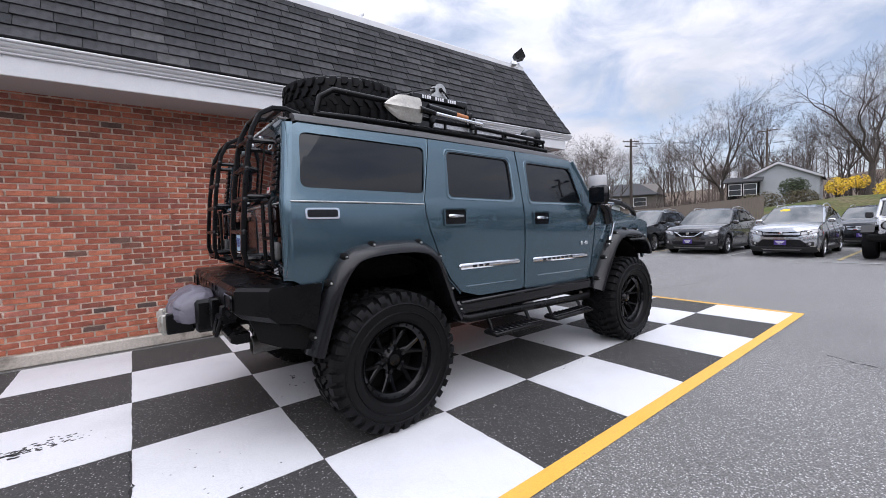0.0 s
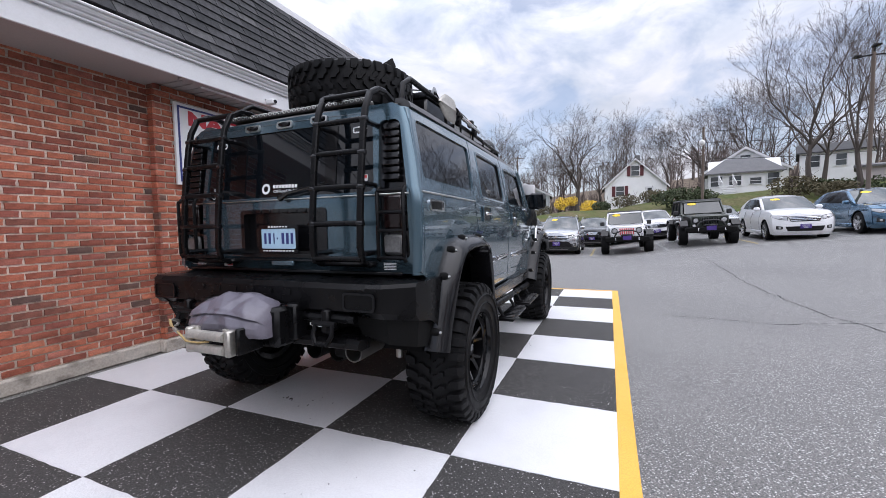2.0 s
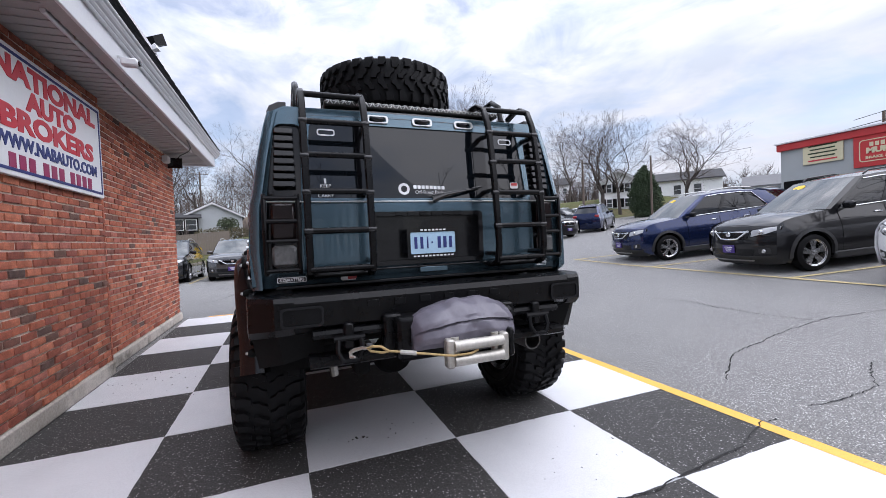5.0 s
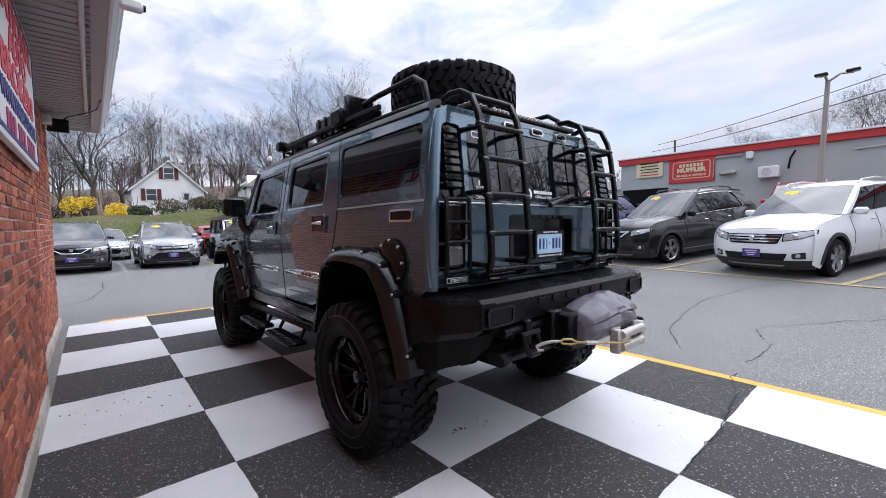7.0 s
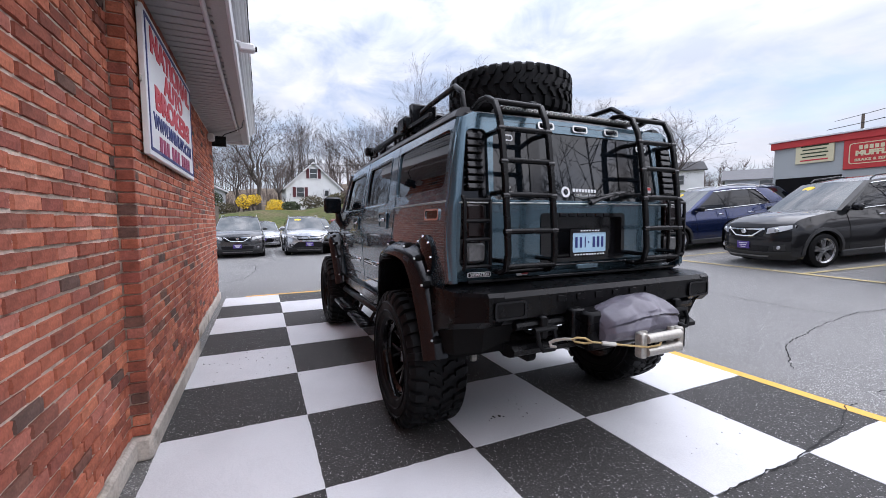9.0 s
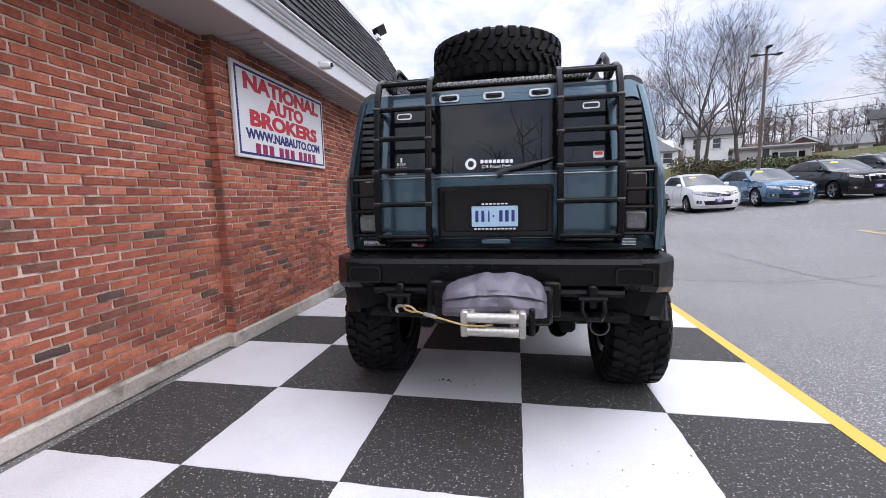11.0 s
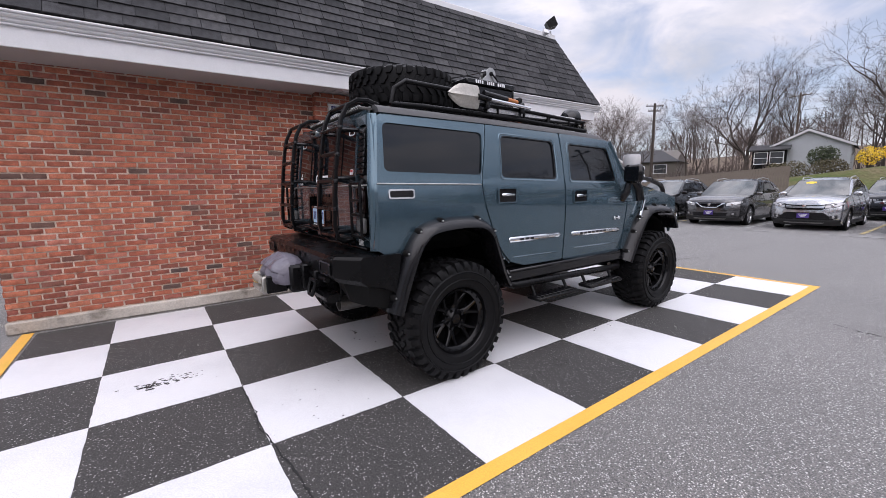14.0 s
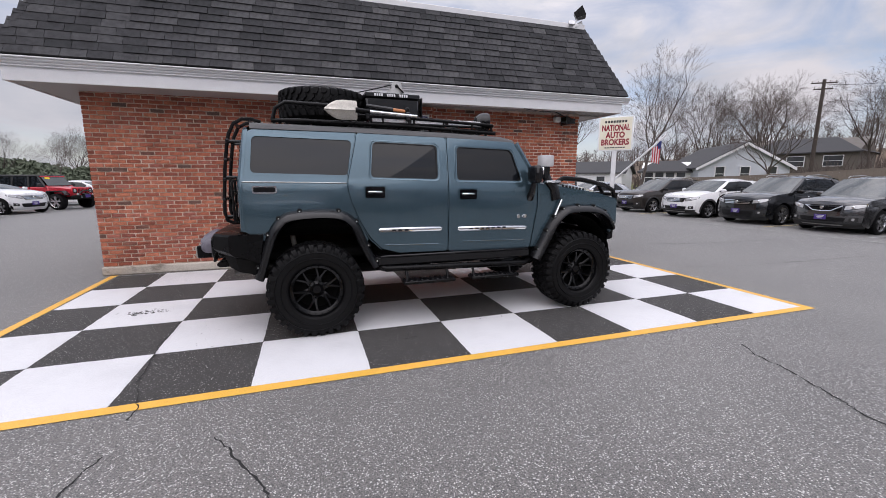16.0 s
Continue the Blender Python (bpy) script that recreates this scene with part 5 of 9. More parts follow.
# lamps, louvres and their guards
for s in (-1, 1):
    house = part("lamp_housing", panel(lamps_o[s], [], on_tail(-0.02), 0.008, CUTS), M["black_gloss"], truck)
    for k in range(8):
        z = 1.66 + k * 0.042
        w = 0.095 - 0.004 * k * 0.6
        x = on_tail()(C + s * 0.81, z, 0)[0]
        part("louvre", Geo().box((x + 0.002, C + s * (0.815 - 0.0012 * k), z), (0.034, w + 0.018, 0.034), 0.004, pose(0, 0, 0, 0, 14, 0)), blk, house)
    g = Geo().box((0.79, C + s * 0.83, 1.275), (0.04, 0.125, 0.115), 0.015)
    part("reverse_lamp", g, M["lamp_dim"], house, "clear square lamp")
    part("tail_lamp", Geo().box((0.795, C + s * 0.83, 1.46), (0.04, 0.125, 0.20), 0.015), M["lamp_smoke"], house, "smoked lamp")
    guard = Geo()
    for ya, yb in ((0.755, 0.755), (0.92, 0.92)):
        guard.tube([(0.76, C + s * ya, 1.18), (0.745, C + s * ya, 1.21), (0.745, C + s * ya, 1.57), (0.77, C + s * ya, 1.60)], 0.012, 8)
    for z in (1.20, 1.355, 1.46, 1.58):
        guard.tube([(0.745, C + s * 0.755, z), (0.745, C + s * 0.92, z)], 0.011, 8)
    part("lamp_guard", guard, M["black_steel"], truck, "black lamp guard")
    # ladders: curved flat rails, round rungs, stand-off bushes
    lad = part("ladder", Geo().box((0.745, C + s * 0.545, 1.165), (0.09, 0.37, 0.03), 0.012), M["black_steel"], truck, "black steel rear ladder")
    y0, y1 = C + s * 0.385, C + s * 0.71
    path = [(1.02, 2.165), (0.93, 2.19), (0.85, 2.185), (0.77, 2.14), (0.72, 2.04), (0.695, 1.93), (0.662, 1.70), (0.638, 1.45), (0.628, 1.27), (0.648, 1.185), (0.71, 1.16)]
    for yy in (y0, y1):
        g = Geo()
        rings = []
        for i, (x, z) in enumerate(path):
            a, b = Vector(path[max(i - 1, 0)]), Vector(path[min(i + 1, len(path) - 1)])
            d = (b - a).normalized()
            nx, nz = -d.y, d.x
            rings.append([(x + nx * p * 0.015, yy + q * 0.018, z + nz * p * 0.015) for p, q in ((-1, -0.7), (-0.6, -1), (0.6, -1), (1, -0.7), (1, 0.7), (0.6, 1), (-0.6, 1), (-1, 0.7))])
        g.loft(rings)
        part("rail", g, M["black_steel"], lad)
        for z, x in ((1.97, 0.705), (1.62, 0.655), (1.23, 0.632)):
            part("stand_off", Geo().tube([(x + 0.01, yy, z), (on_tail()(yy, z, 0)[0] + 0.002, yy, z)], 0.016, 8), blk, lad)
        for z, x in ((1.98, 0.705), (1.79, 0.675), (1.60, 0.652), (1.40, 0.635)):
            part("bush", Geo().lathe([(0.0, -0.024), (0.017, -0.021), (0.020, 0.0), (0.017, 0.021), (0.0, 0.024)], (x, yy, z), "y", 10), blk, lad)
    for x, z in ((0.90, 2.19), (0.775, 2.145), (0.707, 1.98), (0.677, 1.80), (0.652, 1.605), (0.635, 1.40), (0.640, 1.20)):
        part("rung", Geo().tube([(x, y0, z), (x, y1, z)], 0.0165, 10), M["black_steel"], lad)

# stickers on the glass
def tail_sticker(y, z, w, h, material, name="sticker", lift=-0.008):
    g = Geo().prism(rounded([(y - w / 2, z - h / 2), (y - w / 2, z + h / 2), (y + w / 2, z + h / 2), (y + w / 2, z - h / 2)], min(w, h) * 0.25), "x", 0, 0.002)
    g.v = [(on_tail(lift)(b, c, a)[0], b, c) for a, b, c in g.v]
    return part(name, g, material, gate)


ring_o = [(C + 0.145 + 0.036 * math.cos(a * 0.5236), 1.642 + 0.036 * math.sin(a * 0.5236)) for a in range(12)]
ring_i = [(C + 0.145 + 0.02 * math.cos(a * 0.5236), 1.642 + 0.02 * math.sin(a * 0.5236)) for a in range(12)]
part("sticker", panel(ring_o, [ring_i], on_tail(-0.007), 0.002), M["sticker"], gate)
for k in range(8):
    tail_sticker(C + 0.075 - k * 0.026, 1.655 - 0.0005 * k, 0.02, 0.022, M["sticker"])
lettering("sticker_text", "Off-Road Park", 0.028, M["sticker"], Matrix.Translation((on_tail(-0.006)(C - 0.02, 1.622, 0)[0], C - 0.015, 1.622)) @ pose(0, 0, 0, 90, 0, -90), gate, 0.001, width=0.185)
for s in (-1, 1):
    o = rounded([(C + s * 0.58 - 0.05, 1.945), (C + s * 0.58 + 0.05, 1.945), (C + s * 0.58 + 0.05, 1.985), (C + s * 0.58 - 0.05, 1.985)], 0.018)
    i = rounded([(C + s * 0.58 - 0.042, 1.953), (C + s * 0.58 + 0.042, 1.953), (C + s * 0.58 + 0.042, 1.977), (C + s * 0.58 - 0.042, 1.977)], 0.014)
    part("sticker", panel(o, [i], on_tail(-0.007), 0.002), M["sticker"], gate)
tail_sticker(C - 0.62, 1.67, 0.06, 0.04, M["sticker"])
tail_sticker(C - 0.622, 1.678, 0.045, 0.018, M["sticker_red"], lift=-0.005)
tail_sticker(C + 0.60, 1.685, 0.012, 0.03, M["sticker"])
for txt, z in (("KEEP", 1.655), ("CALM", 1.628), ("CARRY", 1.60)):
    lettering("sticker_text", txt, 0.028, M["sticker"], Matrix.Translation((on_tail(-0.006)(C + 0.60, z, 0)[0], C + 0.60, z)) @ pose(0, 0, 0, 90, 0, -90), gate, 0.001)
fl = tail_sticker(C + 0.50, 1.145, 0.085, 0.045, M["sticker"], lift=0.004)
tail_sticker(C + 0.48, 1.145, 0.05, 0.035, M["sticker_red"], lift=0.006)
tail_sticker(C + 0.52, 1.155, 0.03, 0.022, M["sign_navy"], lift=0.0065)
tail_sticker(C + 0.80, 1.145, 0.15, 0.03, M["sticker"], lift=0.004)
tail_sticker(C + 0.80, 1.145, 0.14, 0.022, M["black_gloss"], lift=0.006)
lettering("sticker_text", "SIZEMATTERS", 0.022, M["sticker"], Matrix.Translation((on_tail(0.0075)(C + 0.80, 1.145, 0)[0], C + 0.80, 1.145)) @ pose(0, 0, 0, 90, 0, -90), gate, 0.0008, width=0.125, bold=0.0006)
for k in range(5):
    tail_sticker(C - 0.80, 1.13 + k * 0.009, 0.08, 0.004, M["sticker"], lift=0.005)

# rear bumper: folded steel with wings, tow points and winch
bx = part("rear_bumper", Geo().loft([[(0.57, y, 0.90), (0.53, y, 0.93), (0.52, y, 1.05), (0.54, y, 1.078), (0.84, y, 1.078), (0.84, y, 0.88), (0.62, y, 0.88)] for y in (C - 0.80, C + 0.80)]), M["black_steel"], truck, "black folded steel bumper", 25)
for s in (-1, 1):
    rings = []
    for y, x0, zt, zb in ((0.80, 0.52, 1.078, 0.895), (0.89, 0.53, 1.078, 0.89), (1.015, 0.685, 1.072, 0.86), (1.03, 0.80, 1.072, 0.84)):
        rings.append([(x0 + 0.04, C + s * y, zb), (x0, C + s * y, zb + 0.04), (x0, C + s * y, zt - 0.02), (x0 + 0.02, C + s * y, zt), (1.0, C + s * y, zt), (0.95, C + s * y, zb - 0.06)])
    part("bumper_wing", Geo().loft(rings), M["black_steel"], bx, sharp=25)
    rings = [[(0.62, C + s * 0.66, 0.885), (0.70, C + s * 0.66, 0.76), (0.95, C + s * 0.66, 0.76), (0.95, C + s * 0.66, 0.885)], [(0.60, C + s * 0.88, 0.895), (0.66, C + s * 0.86, 0.73), (0.93, C + s * 0.86, 0.70), (0.97, C + s * 0.88, 0.895)], [(0.73, C + s * 1.01, 0.88), (0.76, C + s * 0.98, 0.70), (0.93, C + s * 0.98, 0.66), (0.97, C + s * 1.01, 0.88)]]
    # matte near-black here puts the gloss steel's dark reflections into its colour
    part("bumper_wing", Geo().loft(rings), M["under"], bx, sharp=25)
    part("bumper_lamp", panel(rounded([(C + s * 0.67, 0.94), (C + s * 0.67, 1.03), (C + s * 0.86, 1.03), (C + s * 0.86, 0.94)], 0.02), [], lambda u, v, d: (0.517 + d, u, v), 0.004), M["black_steel"], bx)
    rim_o, rim_i = (rounded([(C + s * (0.665 - e), 0.935), (C + s * (0.665 - e), 1.035), (C + s * 0.865, 1.035), (C + s * 0.865, 0.935)], 0.025) if e == 0 else rounded([(C + s * 0.677, 0.947), (C + s * 0.677, 1.023), (C + s * 0.853, 1.023), (C + s * 0.853, 0.947)], 0.02) for e in (0, 1))
    part("pad_rim", panel(rim_o, [rim_i], lambda u, v, d: (0.511 + d, u, v), 0.010), M["black_gloss"], bx)
    # tow points with shackles
    yb = C + s * 0.55
    tow = part("tow_point", Geo().box((0.55, yb, 0.87), (0.10, 0.05, 0.13), 0.01), M["black_steel"], bx)
    g = Geo().tube([(0.50, yb - 0.055, 0.86), (0.48, yb - 0.06, 0.80), (0.47, yb - 0.035, 0.755), (0.47, yb + 0.035, 0.755), (0.48, yb + 0.06, 0.80), (0.50, yb + 0.055, 0.86)], 0.014, 8)
    g.tube([(0.50, yb - 0.075, 0.862), (0.50, yb + 0.075, 0.862)], 0.015, 8)
    part("shackle", g, M["black_steel"], tow)
    part("hook_plate", Geo().box((0.52, C + s * 0.33, 0.86), (0.10, 0.10, 0.20), 0.012), M["black_steel"], bx)
part("lower_bar", Geo().loft([[(0.55, y, 0.715), (0.52, y, 0.73), (0.52, y, 0.755), (0.55, y, 0.775), (0.63, y, 0.775), (0.63, y, 0.715)] for y in (C - 0.75, C + 0.74)]), M["black_steel"], bx, sharp=25)
part("mid_bar", Geo().tube([(0.55, C - 0.72, 0.885), (0.55, C + 0.72, 0.885)], 0.026, 8), M["black_steel"], bx)
part("winch_tray", Geo().box((0.50, C, 0.84), (0.22, 0.66, 0.22), 0.02), M["black_steel"], bx)
for k in range(6):
    part("cut_mark", Geo().box((0.517, C + 0.42 - k * 0.14, 1.02), (0.004, 0.06, 0.035), 0.001), M["black_steel"], bx)
# winch under a slack cover
winch = part("winch", Geo().box((0.38, C - 0.02, 0.86), (0.16, 0.36, 0.13), 0.03), M["under"], truck)
COVER = ((0.285, 0.795), (0.262, 0.83), (0.258, 0.87), (0.272, 0.912), (0.290, 0.928), (0.268, 0.932), (0.285, 0.955), (0.335, 0.992), (0.40, 1.018), (0.47, 1.012), (0.52, 0.985), (0.535, 0.90), (0.53, 0.80))
rnd = random.Random(12)
# creases as (across, round) from and to, half width, height
CREASES = [(0.52, 0.36, 0.30, 0.02, 0.10, 0.020), (0.56, 0.36, 0.80, 0.04, 0.12, 0.022), (0.54, 0.34, 0.55, 0.05, 0.16, -0.020), (0.20, 0.36, 0.10, 0.05, 0.10, -0.016), (0.90, 0.34, 0.93, 0.02, 0.08, -0.022),
           (0.12, 0.50, 0.42, 0.62, 0.09, 0.016), (0.36, 0.42, 0.30, 0.66, 0.07, -0.012), (0.44, 0.66, 0.60, 0.44, 0.10, 0.016), (0.70, 0.68, 0.92, 0.42, 0.12, 0.020), (0.62, 0.44, 0.74, 0.62, 0.07, -0.016), (0.84, 0.66, 0.97, 0.36, 0.05, -0.014)]
for k in range(16):
    t0, s0, d = rnd.random(), rnd.uniform(0.05, 0.7), rnd.uniform(0, 6.283)
    CREASES.append((t0, s0, t0 + 0.16 * math.cos(d), s0 + 0.16 * math.sin(d), rnd.uniform(0.03, 0.06), rnd.choice((-1, 1)) * rnd.uniform(0.003, 0.007)))


def ramp(t, stops):
    for (a, va), (b, vb) in zip(stops, stops[1:]):
        if t <= b:
            return va + (vb - va) * (t - a) / (b - a)
    return stops[-1][1]


def cover_at(t, s, lift=0.0):
    """The slack cover: t along its width, s from the front hem over the top to the back."""
    q = s * (len(COVER) - 1)
    i = min(int(q), len(COVER) - 2)
    f = q - i
    px = COVER[i][0] + (COVER[i + 1][0] - COVER[i][0]) * f
    pz = COVER[i][1] + (COVER[i + 1][1] - COVER[i][1]) * f
    hk = ramp(t, ((0, 0.52), (0.04, 0.70), (0.14, 0.83), (0.36, 0.98), (0.66, 1.0), (0.86, 0.90), (0.96, 0.76), (1, 0.52)))
    xk = ramp(t, ((0, 0.40), (0.05, 0.74), (0.16, 0.96), (0.5, 1.04), (0.88, 0.95), (0.96, 0.72), (1, 0.40)))
    px, pz = 0.40 + (px - 0.40) * xk, 0.795 + (pz - 0.795) * hk
    push = lift
    for (t0, s0, t1, s1, w, amp) in CREASES:
        dt, ds = t1 - t0, s1 - s0
        u = max(0.0, min(1.0, ((t - t0) * dt + (s - s0) * ds) / (dt * dt + ds * ds)))
        d = math.hypot(t - t0 - u * dt, s - s0 - u * ds)
        push += 0.62 * amp * max(0.0, 1 - d / w)
    push *= min(1.0, 5 * t + 0.1, 5 * (1 - t) + 0.1)
    out = Vector((px - 0.40, 0, pz - 0.86)).normalized()
    sag = 0.022 * math.sin(math.pi * t) * max(0.0, 1 - s * 4)
    return (px + out.x * push, C + 0.265 - 0.56 * t, pz + out.z * push + sag)


cov = part("winch_cover", Geo().loft([[cover_at(k / 64, j / 72) for j in range(73)] for k in range(65)]), M["cover"], winch, "slack grey lilac vinyl cover", 30)
part("seam", Geo().tube([cover_at(k / 40, 0.335 + 0.03 * math.sin(math.pi * k / 40), 0.004) for k in range(2, 39)], 0.004, 6), M["cover"], cov, "stitched seam")
for dy in (-0.165, 0.125):
    part("fairlead_end", Geo().box((0.235, C + dy, 0.79), (0.055, 0.04, 0.138), 0.008), M["dull_alloy"], winch, "worn alloy fairlead block")
for zz in (0.825, 0.755):
    part("roller", Geo().tube([(0.215, C - 0.15, zz), (0.215, C + 0.11, zz)], 0.026, 12), M["dull_alloy"], winch, "worn alloy roller")
for dy in (-0.125, 0.09):
    part("roller", Geo().tube([(0.25, C + dy, 0.73), (0.25, C + dy, 0.86)], 0.02, 12), M["dull_alloy"], winch)
part("side_plate", Geo().box((0.31, C - 0.215, 0.80), (0.16, 0.03, 0.14), 0.008), M["black_steel"], winch)
part("rope", Geo().tube([(0.225, C - 0.02, 0.79), (0.198, C + 0.03, 0.787), (0.20, C + 0.12, 0.787), (0.31, C + 0.40, 0.822)], 0.0055, 8), M["rope"], winch, "tan winch rope")
part("sleeve", Geo().tube([(0.262, C + 0.28, 0.807), (0.29, C + 0.35, 0.815)], 0.011, 8), M["dull_alloy"], winch)
part("eye_loop", Geo().tube([(0.31, C + 0.40, 0.822), (0.325, C + 0.43, 0.842), (0.345, C + 0.47, 0.845), (0.36, C + 0.49, 0.835), (0.35, C + 0.475, 0.822), (0.325, C + 0.43, 0.815), (0.31, C + 0.40, 0.82)], 0.006, 8), M["rope"], winch)
part("hook", Geo().tube([(0.35, C + 0.475, 0.835), (0.39, C + 0.51, 0.832), (0.435, C + 0.54, 0.815), (0.455, C + 0.555, 0.80), (0.445, C + 0.555, 0.782), (0.42, C + 0.54, 0.785)], [0.006, 0.008, 0.01, 0.01, 0.009, 0.006], 8), M["dull_alloy"], winch)
# exhaust pipes and tow bar
for dy in (-0.22, -0.40):
    part("exhaust", Geo().lathe([(0.055, 0.0), (0.062, 0.0), (0.062, 0.4), (0.055, 0.4)], (0.80, C + dy, 0.60), "x", 18, True), M["under"], truck)
part("exhaust", Geo().lathe([(0.05, 0.0), (0.058, 0.0), (0.058, 0.42), (0.05, 0.42)], (0.66, C - 0.62, 0.66), "x", 18, True), M["pipe_steel"], truck, "dull steel tailpipe")

# ---------- roof rack and load ----------
rack = part("roof_rack", Geo().box((2.35, C, 2.205), (2.5, 0.06, 0.02), 0.005), M["black_steel"], truck, "black tubular roof rack with mesh floor")
RX0, RX1, RZ = 1.12, 3.60, 2.185
RYS = (C - 0.72, C + 0.72)
for yy in RYS:
    part("rail", Geo().tube([(RX0, yy, RZ), (RX0 + 0.3, yy, RZ + 0.01), (2.5, yy, RZ), (RX1, yy, RZ - 0.04)], 0.022, 10), M["black_steel"], rack)
    # raised hoop at the back
    part("rail", Geo().tube([(1.13, yy, RZ), (1.16, yy, RZ + 0.12), (1.26, yy, RZ + 0.185), (1.7, yy, RZ + 0.175), (1.88, yy, RZ + 0.16)], 0.02, 10), M["black_steel"], rack)
    part("rail", Geo().tube([(1.88, yy, RZ + 0.17), (1.9, yy, RZ + 0.09), (2.6, yy, RZ + 0.085), (3.56, yy, RZ + 0.05)], 0.018, 10), M["black_steel"], rack)
    for xx in (1.9, 2.25, 2.6, 2.95, 3.3, 3.55):
        part("post", Geo().tube([(xx, yy, RZ - 0.03), (xx, yy, RZ + 0.08 - 0.012 * (xx - 1.9))], 0.013, 8), M["black_steel"], rack)
    for xx in (1.2, 2.0, 2.8, 3.5):
        part("foot", Geo().tube([(xx, yy, RZ), (xx, yy + (0.06 if yy < C else -0.06), 2.11)], 0.016, 8), M["black_steel"], rack)
for xx in (1.14, 1.5, 1.9, 2.3, 2.7, 3.1, 3.56):
    part("cross_bar", Geo().tube([(xx, RYS[0], RZ - 0.012), (xx, RYS[1], RZ - 0.012)], 0.014, 8), M["black_steel"], rack)
part("cross_bar", Geo().tube([(3.56, RYS[0], RZ + 0.05), (3.62, RYS[0] + 0.1, RZ + 0.055), (3.62, RYS[1] - 0.1, RZ + 0.055), (3.56, RYS[1], RZ + 0.05)], 0.018, 8), M["black_steel"], rack)
g = Geo()
for k in range(26):
    g.box((1.95 + k * 0.062, C, RZ - 0.002), (0.006, 1.40, 0.006))
for k in range(22):
    g.box((2.75, C - 0.68 + k * 0.065, RZ + 0.003), (1.62, 0.006, 0.006))
part("mesh_floor", g, M["black_steel"], rack)
step = part("roof_step", Geo().box((0.98, C, 2.160), (0.12, 1.15, 0.03), 0.008), M["pipe_steel"], truck, "treaded dark step plate")
g = Geo()
for k in range(54):
    for j in range(3):
        g.box((0.935 + j * 0.042, C - 0.56 + k * 0.021, 2.177), (0.026, 0.006, 0.006), 0.002, pose(0, 0, 0, 0, 0, 45 if (k + j) % 2 else -45))
        if j == 0:
            g.box((0.918, C - 0.56 + k * 0.021, 2.160), (0.006, 0.006, 0.022), 0.002, pose(0, 0, 0, 40 if k % 2 else -40, 0, 0))
ob = part("tread_marks", g, M["alloy"], step)
ob["kind"] = "stuff"

spare = thing("spare_tyre", (1.66, C + 0.02, 2.2), "spare mud tyre lying flat on the roof rack", "tyre")
part("tyre", tyre_geo(0.505, 0.34, RIM, (1.66, C + 0.02, 2.44), axis="z"), M["tyre"], spare, sharp=32)
sr = rim_geo(RIM, 0.335, 1)
part("rim", sr.moved(Matrix.Translation((1.66, C + 0.02, 2.44)) @ pose(0, 0, 0, 90, 0, 0)), M["black_gloss"], spare)

shovel = thing("shovel", (2.1, 1.27, 2.3), "long handled steel shovel strapped to the roof rack", "shovel")
rings = []
for t, w in ((0.0, 0.010), (0.10, 0.040), (0.24, 0.072), (0.38, 0.094), (0.55, 0.100), (0.97, 0.098), (1.0, 0.085)):
    x = 1.635 + 0.335 * t
    dish = [0.0, 0.010, 0.013, 0.024, 0.013, 0.010, 0.0]
    rings.append([(x, 1.255 - dish[k], 2.315 + w * (2 * k / 6 - 1)) for k in range(7)] + [(x, 1.260 - dish[k], 2.315 + w * (2 * k / 6 - 1)) for k in range(6, -1, -1)])
part("blade", Geo().loft(rings), M["dull_alloy"], shovel, "worn silver pointed blade", 14)
part("socket", Geo().tube([(1.95, 1.24, 2.318), (2.1, 1.245, 2.31)], [0.028, 0.02], 10), M["black_steel"], shovel)
part("shaft", Geo().tube([(2.05, 1.245, 2.312), (2.62, 1.25, 2.285)], 0.017, 10), M["chrome"], shovel, "bright steel shaft")
for xx in (2.08, 2.52):
    part("clamp", Geo().box((xx, 1.265, 2.28), (0.05, 0.05, 0.10), 0.012), M["black_trim"], shovel)
axe = thing("hand_axe", (2.3, 1.32, 2.3), "tool with an orange wooden grip on the rack", "tool")
part("shaft", Geo().tube([(2.07, 1.30, 2.375), (2.36, 1.30, 2.35)], 0.024, 10), M["black_trim"], axe)
part("grip", Geo().tube([(2.36, 1.30, 2.35), (2.50, 1.30, 2.338)], 0.02, 10), M["orange_wood"], axe, "orange wooden grip")
part("head", Geo().box((2.52, 1.30, 2.345), (0.05, 0.06, 0.07), 0.012), M["black_steel"], axe)
light_bar = thing("light_bar", (2.8, 1.36, 2.2), "slim clear light bar along the rack", "lamp")
part("housing", Geo().box((2.78, 1.345, 2.235), (1.32, 0.05, 0.075), 0.01), M["black_trim"], light_bar)
for k in range(3):
    part("lens", Geo().box((2.33 + k * 0.44, 1.318, 2.245), (0.40, 0.012, 0.055), 0.004), M["lens_bright"], light_bar)
box = thing("tool_box", (2.45, C - 0.25, 2.2), "black tool box with white markings on the rack", "box")
part("case", Geo().box((2.42, C - 0.30, 2.40), (0.62, 0.30, 0.26), 0.02), M["black_trim"], box)
part("lid", Geo().box((2.42, C - 0.30, 2.552), (0.64, 0.32, 0.055), 0.01), M["black_trim"], box)
for k in range(3):
    for j in range(4):
        part("label_bar", Geo().box((2.215 + k * 0.145 + j * 0.026, C - 0.462, 2.552), (0.018, 0.004, 0.030), 0.001), M["sticker"], box)
part("side_board", Geo().box((2.78, C - 0.20, 2.41), (0.02, 0.40, 0.30), 0.005), M["black_steel"], box)
hand_winch = thing("hand_winch", (2.42, C - 0.3, 2.5), "small bright hand winch on the tool box", "winch")
